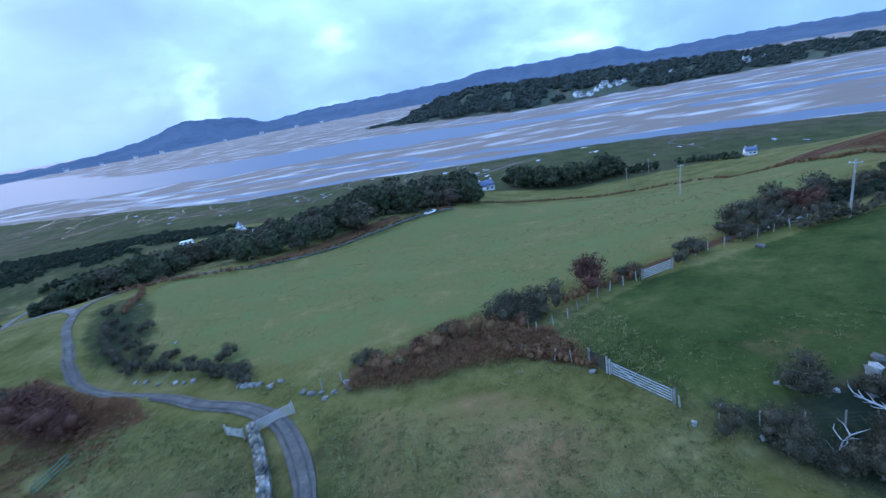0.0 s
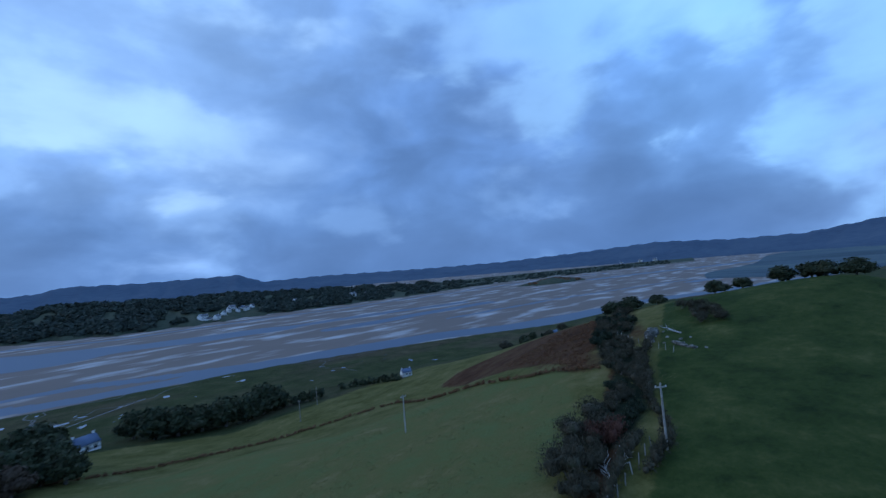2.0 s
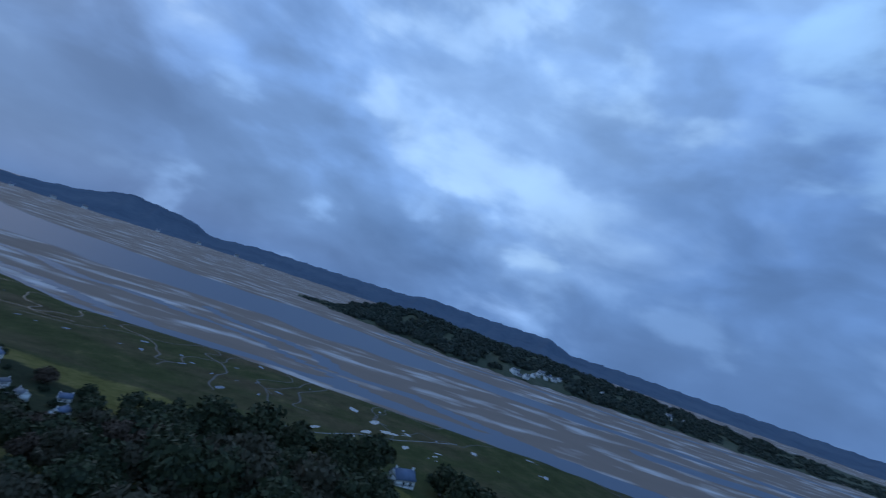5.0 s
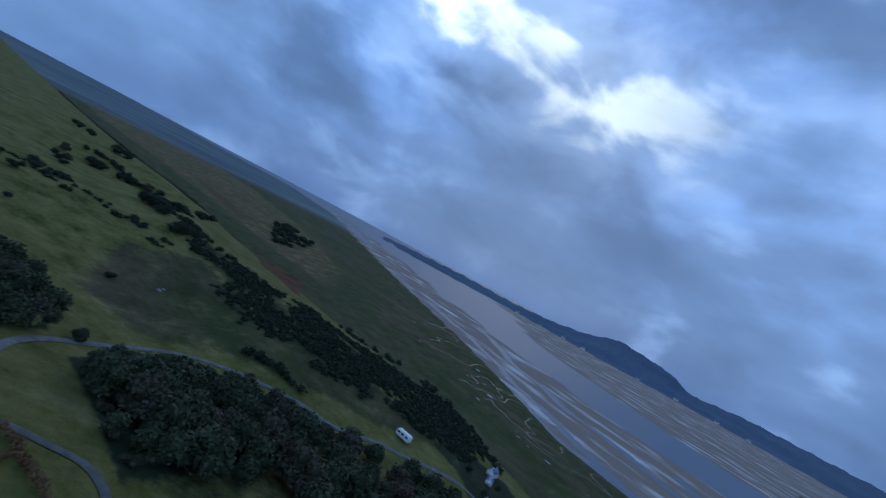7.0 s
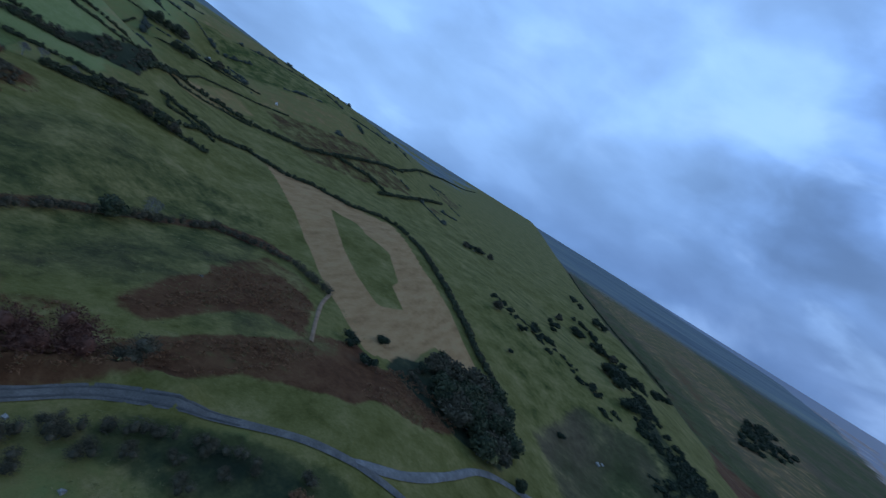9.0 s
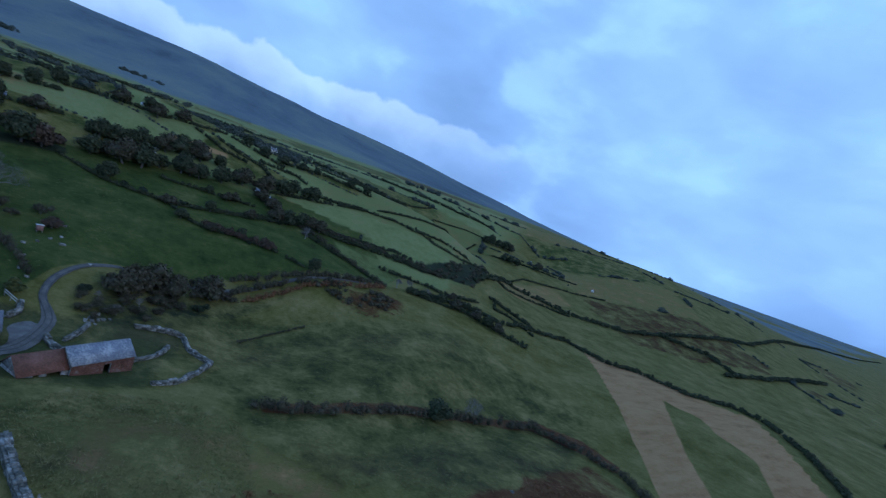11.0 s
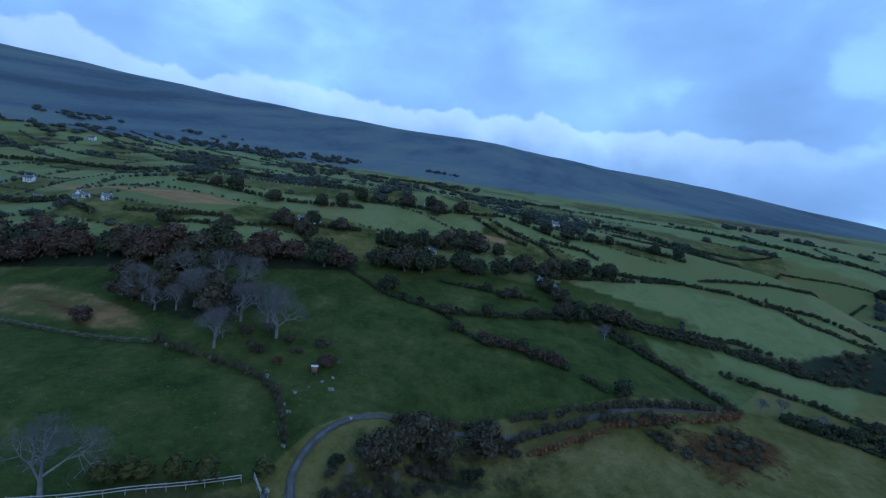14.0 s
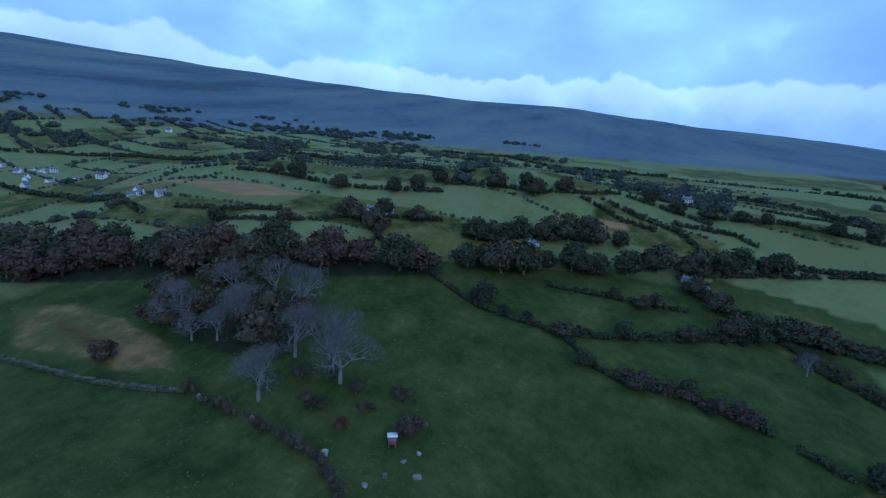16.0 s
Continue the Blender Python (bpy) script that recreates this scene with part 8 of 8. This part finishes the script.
# ---- the wooded headland across the estuary and its white village ----
HEAD_SHORE = [(-100, 950), (-40, 880), (60, 790), (140, 720), (230, 700), (310, 715), (450, 690), (600, 665), (880, 660), (1150, 560), (1560, 400)]
HEAD_SKY = [(6.5, -3.6), (4.8, -2.9), (1.8, -2.3), (-3, -1.3), (-7.2, -0.75), (-14, -1.15), (-21, -1.2), (-26, -1.45), (-37, -1.85), (-48, -2.0), (-56, -2.2), (-62, -2.4), (-80, -2.3)]


def headland():
    sh = np.array(HEAD_SHORE, float)
    saz, sr = np.degrees(np.arctan2(-sh[:, 0], sh[:, 1])), np.hypot(sh[:, 0], sh[:, 1])
    order = np.argsort(saz)
    sk = np.array(HEAD_SKY)[::-1]
    az = np.arange(6.5, -75, -0.5)
    rs = np.interp(az, saz[order], sr[order]) + 10 * np.sin(az * 1.9) + 6 * np.sin(az * 4.7)
    el = np.interp(az, sk[:, 0], sk[:, 1]) + 0.08 * np.sin(az * 1.7) + 0.05 * np.sin(az * 3.9)
    us, zs = np.array([0, 12, 40, 110, 200, 300, 420, 560]), np.array([0, 0.10, 0.30, 0.66, 0.93, 1.0, 0.8, 0.0])
    top = np.maximum(54 + (rs + 300) * np.tan(np.radians(el)) - 5, 1.5)
    V, blobs, rng = [], [], np.random.RandomState(9)
    slim = lambda a: 0.12 + 0.88 * smooth(6.5, -3, a)
    for a, r, t in zip(az, rs, top):
        for u, z in zip(us, zs):
            d = r + u * slim(a)
            V.append((-math.sin(radians(a)) * d, math.cos(radians(a)) * d, -1 + (t + 1) * z + (1.2 if 5 < u < 30 else 0)))
    m = len(us)
    F = [(i * m + k, i * m + k + 1, i * m + m + k + 1, i * m + m + k) for i in range(len(az) - 1) for k in range(m - 1)]
    ob = link("headland", V, F, M_HEADLAND, smooth_shade=True)
    tagged(ob, "dark wooded headland across the estuary", "headland", kind="structure")
    for _ in range(3000):
        a, u = 6 - 78 * rng.rand(), 14 + 330 * rng.rand() ** 1.2
        if -24.5 < a < -17 and u < 75 or math.sin(a * 1.3) + math.sin(u * 0.03 + a) < -1.2:
            continue
        r, t = np.interp(-a, -az, rs), np.interp(-a, -az, top)
        z = -1 + (t + 1) * np.interp(u, us, zs)
        s = (3.5 + 5.5 * rng.rand() ** 1.5) * min(1.0, 0.25 + t / 18) * (0.4 + 0.6 * slim(a))
        d = r + u * slim(a)
        blobs.append((-math.sin(radians(a)) * d, math.cos(radians(a)) * d, z + s * 0.3, s * 1.3, s * 1.3, s * 0.8))
    thicket("headland_woods", blobs, M_DARKLEAF, "dark woods covering the headland", "woodland", 2.4, 0.8, 12)

    def spot(a, u):
        r, t = np.interp(-a, -az, rs), np.interp(-a, -az, top)
        return -math.sin(radians(a)) * (r + u), math.cos(radians(a)) * (r + u), -1 + (t + 1) * float(np.interp(u, us, zs))

    for a, u, k, s in ((-18.6, 16, 3, 1.5), (-19.0, 30, 0, 1.2), (-19.5, 14, 2, 1.3), (-20.2, 18, 0, 1.4), (-20.8, 34, 0, 1.3), (-21.3, 46, 3, 1.2), (-21.8, 62, 0, 1.5), (-22.2, 40, 0, 1.2), (-22.6, 66, 1, 1.4), (-23.2, 55, 0, 1.3), (-23.7, 70, 0, 1.2), (-26.5, 60, 1, 1.2), (-28.3, 80, 0, 1.2), (-35.0, 90, 0, 1.7), (-36.3, 110, 1, 1.3), (-44, 80, 0, 1.2), (-31, 100, 0, 1.0)):
        x, y, z = spot(a, u)
        cottage(x, y, -a + 180 + 30 * math.sin(a * 9), k, s * 0.72, "white-painted house in a shore village", "shore village", z)


for a, r, k in ((37, 1830, 0), (34, 1840, 1), (31, 1850, 0), (28.5, 1860, 0), (22, 1850, 1), (18, 1860, 0), (14, 1850, 0), (11, 1860, 1), (-71, 1830, 0), (-72.5, 1840, 0), (-69, 1850, 1)):
    cottage(-25 - r * math.sin(radians(a)), 60 + r * math.cos(radians(a)), a, k, 1.5, "tiny pale house on the far shore", "far shore houses", 4.0)
M_HEADLAND = material("headland_turf", [(0.045, 0.055, 0.038), (0.07, 0.082, 0.052), (0.10, 0.10, 0.068)], 0.02, 1.0, 0, 0.1, fine=8)
headland()


def island(x, y, length, wide, high):
    V, F, n, m = [], [], 18, 5
    for k in range(m + 1):
        f = k / m
        for i in range(n):
            a = i * 2 * math.pi / n
            r = (1 - f) ** 0.6 * (1 + 0.12 * math.sin(3 * a + 1) + 0.08 * math.sin(7 * a))
            V.append((x + math.cos(a) * length * r, y + math.sin(a) * wide * r - 0.35 * math.cos(a) * length * r, -0.5 + high * f ** 0.8 * (1 + 0.2 * math.sin(2 * a))))
    F = [(k * n + i, k * n + (i + 1) % n, (k + 1) * n + (i + 1) % n, (k + 1) * n + i) for k in range(m) for i in range(n)]
    tagged(link("island", V, F, M_HEADLAND, smooth_shade=True), "low dark rocky island on the tidal sand", "island", kind="structure")
    rng = np.random.RandomState(5)
    blobs = []
    for _ in range(60):
        a, r = rng.rand() * 6.28, 0.75 * rng.rand() ** 0.5
        blobs.append((x + math.cos(a) * length * r, y + math.sin(a) * wide * r - 0.35 * math.cos(a) * length * r, high * (1 - r) ** 1.1 * 0.9 + 0.5, 6, 4, 2))
    thicket("island_heath", blobs, M_BRACKEN, "brown heath and scrub over a low island", "heath", 2.0, 0.6, 7)


island(800, 490, 75, 32, 10)

# ---- pools and creeks of the salt marsh ----
def marsh_water():
    rng = np.random.RandomState(31)
    V, F = [], []

    def pool(x, y, a, b, turn):
        n, s = 11, len(V)
        ring = []
        for i in range(n):
            t = i * 2 * math.pi / n
            r = 1 + 0.35 * math.sin(2 * t + x) * rng.rand() + 0.25 * rng.normal() * 0.6
            px, py = a * r * math.cos(t), b * r * math.sin(t)
            ring.append((x + px * math.cos(turn) - py * math.sin(turn), y + px * math.sin(turn) + py * math.cos(turn)))
        z = max(on(*q) for q in ring + [(x, y)]) + 0.05
        V.extend([(px, py, z) for px, py in ring] + [(px, py, z - 0.5) for px, py in ring])
        F.append(tuple(range(s, s + n)))
        F.extend([(s + n + i, s + n + (i + 1) % n, s + (i + 1) % n, s + i) for i in range(n)])

    for x, y, a in ((-4.8, 256, 4), (15.8, 268, 5), (26, 275, 6), (32, 262, 4), (-24, 287, 3), (-115, 290, 3), (-169, 295, 3), (-178, 316, 5), (20, 285, 6), (10, 295, 5), (35, 280, 3)):
        pool(x, y, a * 0.65, a * 0.35, rng.rand() * 3)
    while len(V) < 22 * 75:
        x = -330 + 520 * rng.rand()
        edge = float(np.interp(x, SHORE_X, SHORE_Y))
        y = edge - 8 - 62 * rng.rand()
        if float(on(x, y)) < 3.2:
            a = 0.45 + 1.5 * rng.rand() ** 2
            pool(x, y, a * 1.5, a * 0.7, rng.rand() * 3)
    tagged(link("water", V, F, M_POOL), "small bright pools lying in the salt marsh", "pools", kind="structure")


M_MUD = material("creek_mud", [(0.018, 0.018, 0.014), (0.032, 0.032, 0.027), (0.055, 0.054, 0.048)], 0.4, 0.5, 0.1, 0.4)
M_POOL = material("still_pool", [(0.05, 0.06, 0.07), (0.08, 0.09, 0.10)], 0.3, 0.10, 0, 0.6)
marsh_water()
for line in ([(60, 288), (40, 276), (28, 268), (12, 262), (-4, 250), (-20, 248)], [(-70, 338), (-82, 318), (-104, 312), (-118, 300), (-140, 296)], [(-190, 364), (-196, 344), (-180, 330), (-190, 312)], [(-30, 332), (-22, 312), (-36, 298), (-26, 282)]):
    ribbon("water", line, 0.8, M_POOL if line[0][0] > 0 else M_MUD, "winding tidal creek in the salt marsh", "creek", 0.05, 0.0)


def creek_lines():
    """Narrow muddy creeks that wander down over the salt marsh to the sand."""
    rng = np.random.RandomState(77)
    for x in (-520, -440, -380, -330, -290, -262, -235, -205, -172, -150, -128, -100, -72, -48, -20, 2, 34, 62, 98, 130, 168):
        y = float(np.interp(x, SHORE_X, SHORE_Y)) + 4
        line, a = [(x, y)], -1.57 + 0.4 * rng.normal()
        for _ in range(9 + rng.randint(5)):
            a += 0.75 * rng.normal() - 0.35 * (a + 1.57)
            x, y = x + 7.5 * math.cos(a), y + 7.5 * math.sin(a)
            if float(hill_rise(x, y)) > 0.03:
                break
            line.append((x, y))
        if len(line) > 3:
            ribbon("water", line, 0.55 + 0.5 * rng.rand(), M_MUD, "narrow dark creek winding through salt marsh", "creek", 0.06, 0.0)


creek_lines()


# ---- rough grass: tussocks too many to count ----
def tussocks(regions, seed):
    rng = np.random.RandomState(seed)
    V = []
    for (x0, x1, y0, y1), n, size in regions:
        for _ in range(n):
            x, y = x0 + (x1 - x0) * rng.rand(), y0 + (y1 - y0) * rng.rand()
            if math.sin(x * 0.23 + 2 * math.sin(y * 0.17)) + math.sin(y * 0.31 + x * 0.11) < -0.5 + 0.8 * rng.normal():
                continue
            if min(along(l, np.array([x]), np.array([y]))[0] for l in (LANE_FARM, LANE_EAST)) < 2.2 or math.hypot(x + 6, y - 4) < 16:
                continue
            z = on(x, y)
            for _k in range(6):
                a, h = rng.rand() * 6.28, size * (0.7 + 0.8 * rng.rand())
                bx, by, c, d = x + rng.normal() * size * 0.5, y + rng.normal() * size * 0.5, math.cos(a) * 0.035, math.sin(a) * 0.035
                ex, ey = rng.normal() * 0.9 * h, rng.normal() * 0.9 * h
                V += [(bx - c, by - d, z - 0.05), (bx + c, by + d, z - 0.05), (bx + c * 0.4 + ex, by + d * 0.4 + ey, z + h * 0.6), (bx - c * 0.4 + ex, by - d * 0.4 + ey, z + h * 0.55)]
    me = quads_mesh("rough_grass", np.array(V), np.arange(len(V)).reshape(-1, 4), M_TUFT)
    tagged(new("rough_grass", me), "tussocky rough grass over the pasture", "grass", kind="stuff")


tussocks((((-42, 16, 12, 46), 13000, 0.24), ((12, 34, 14, 34), 1400, 0.14), ((-50, 74, 56, 122), 7000, 0.17), ((-115, -30, -40, 60), 5000, 0.22), ((-14, 40, -75, -14), 1500, 0.2)), 3)
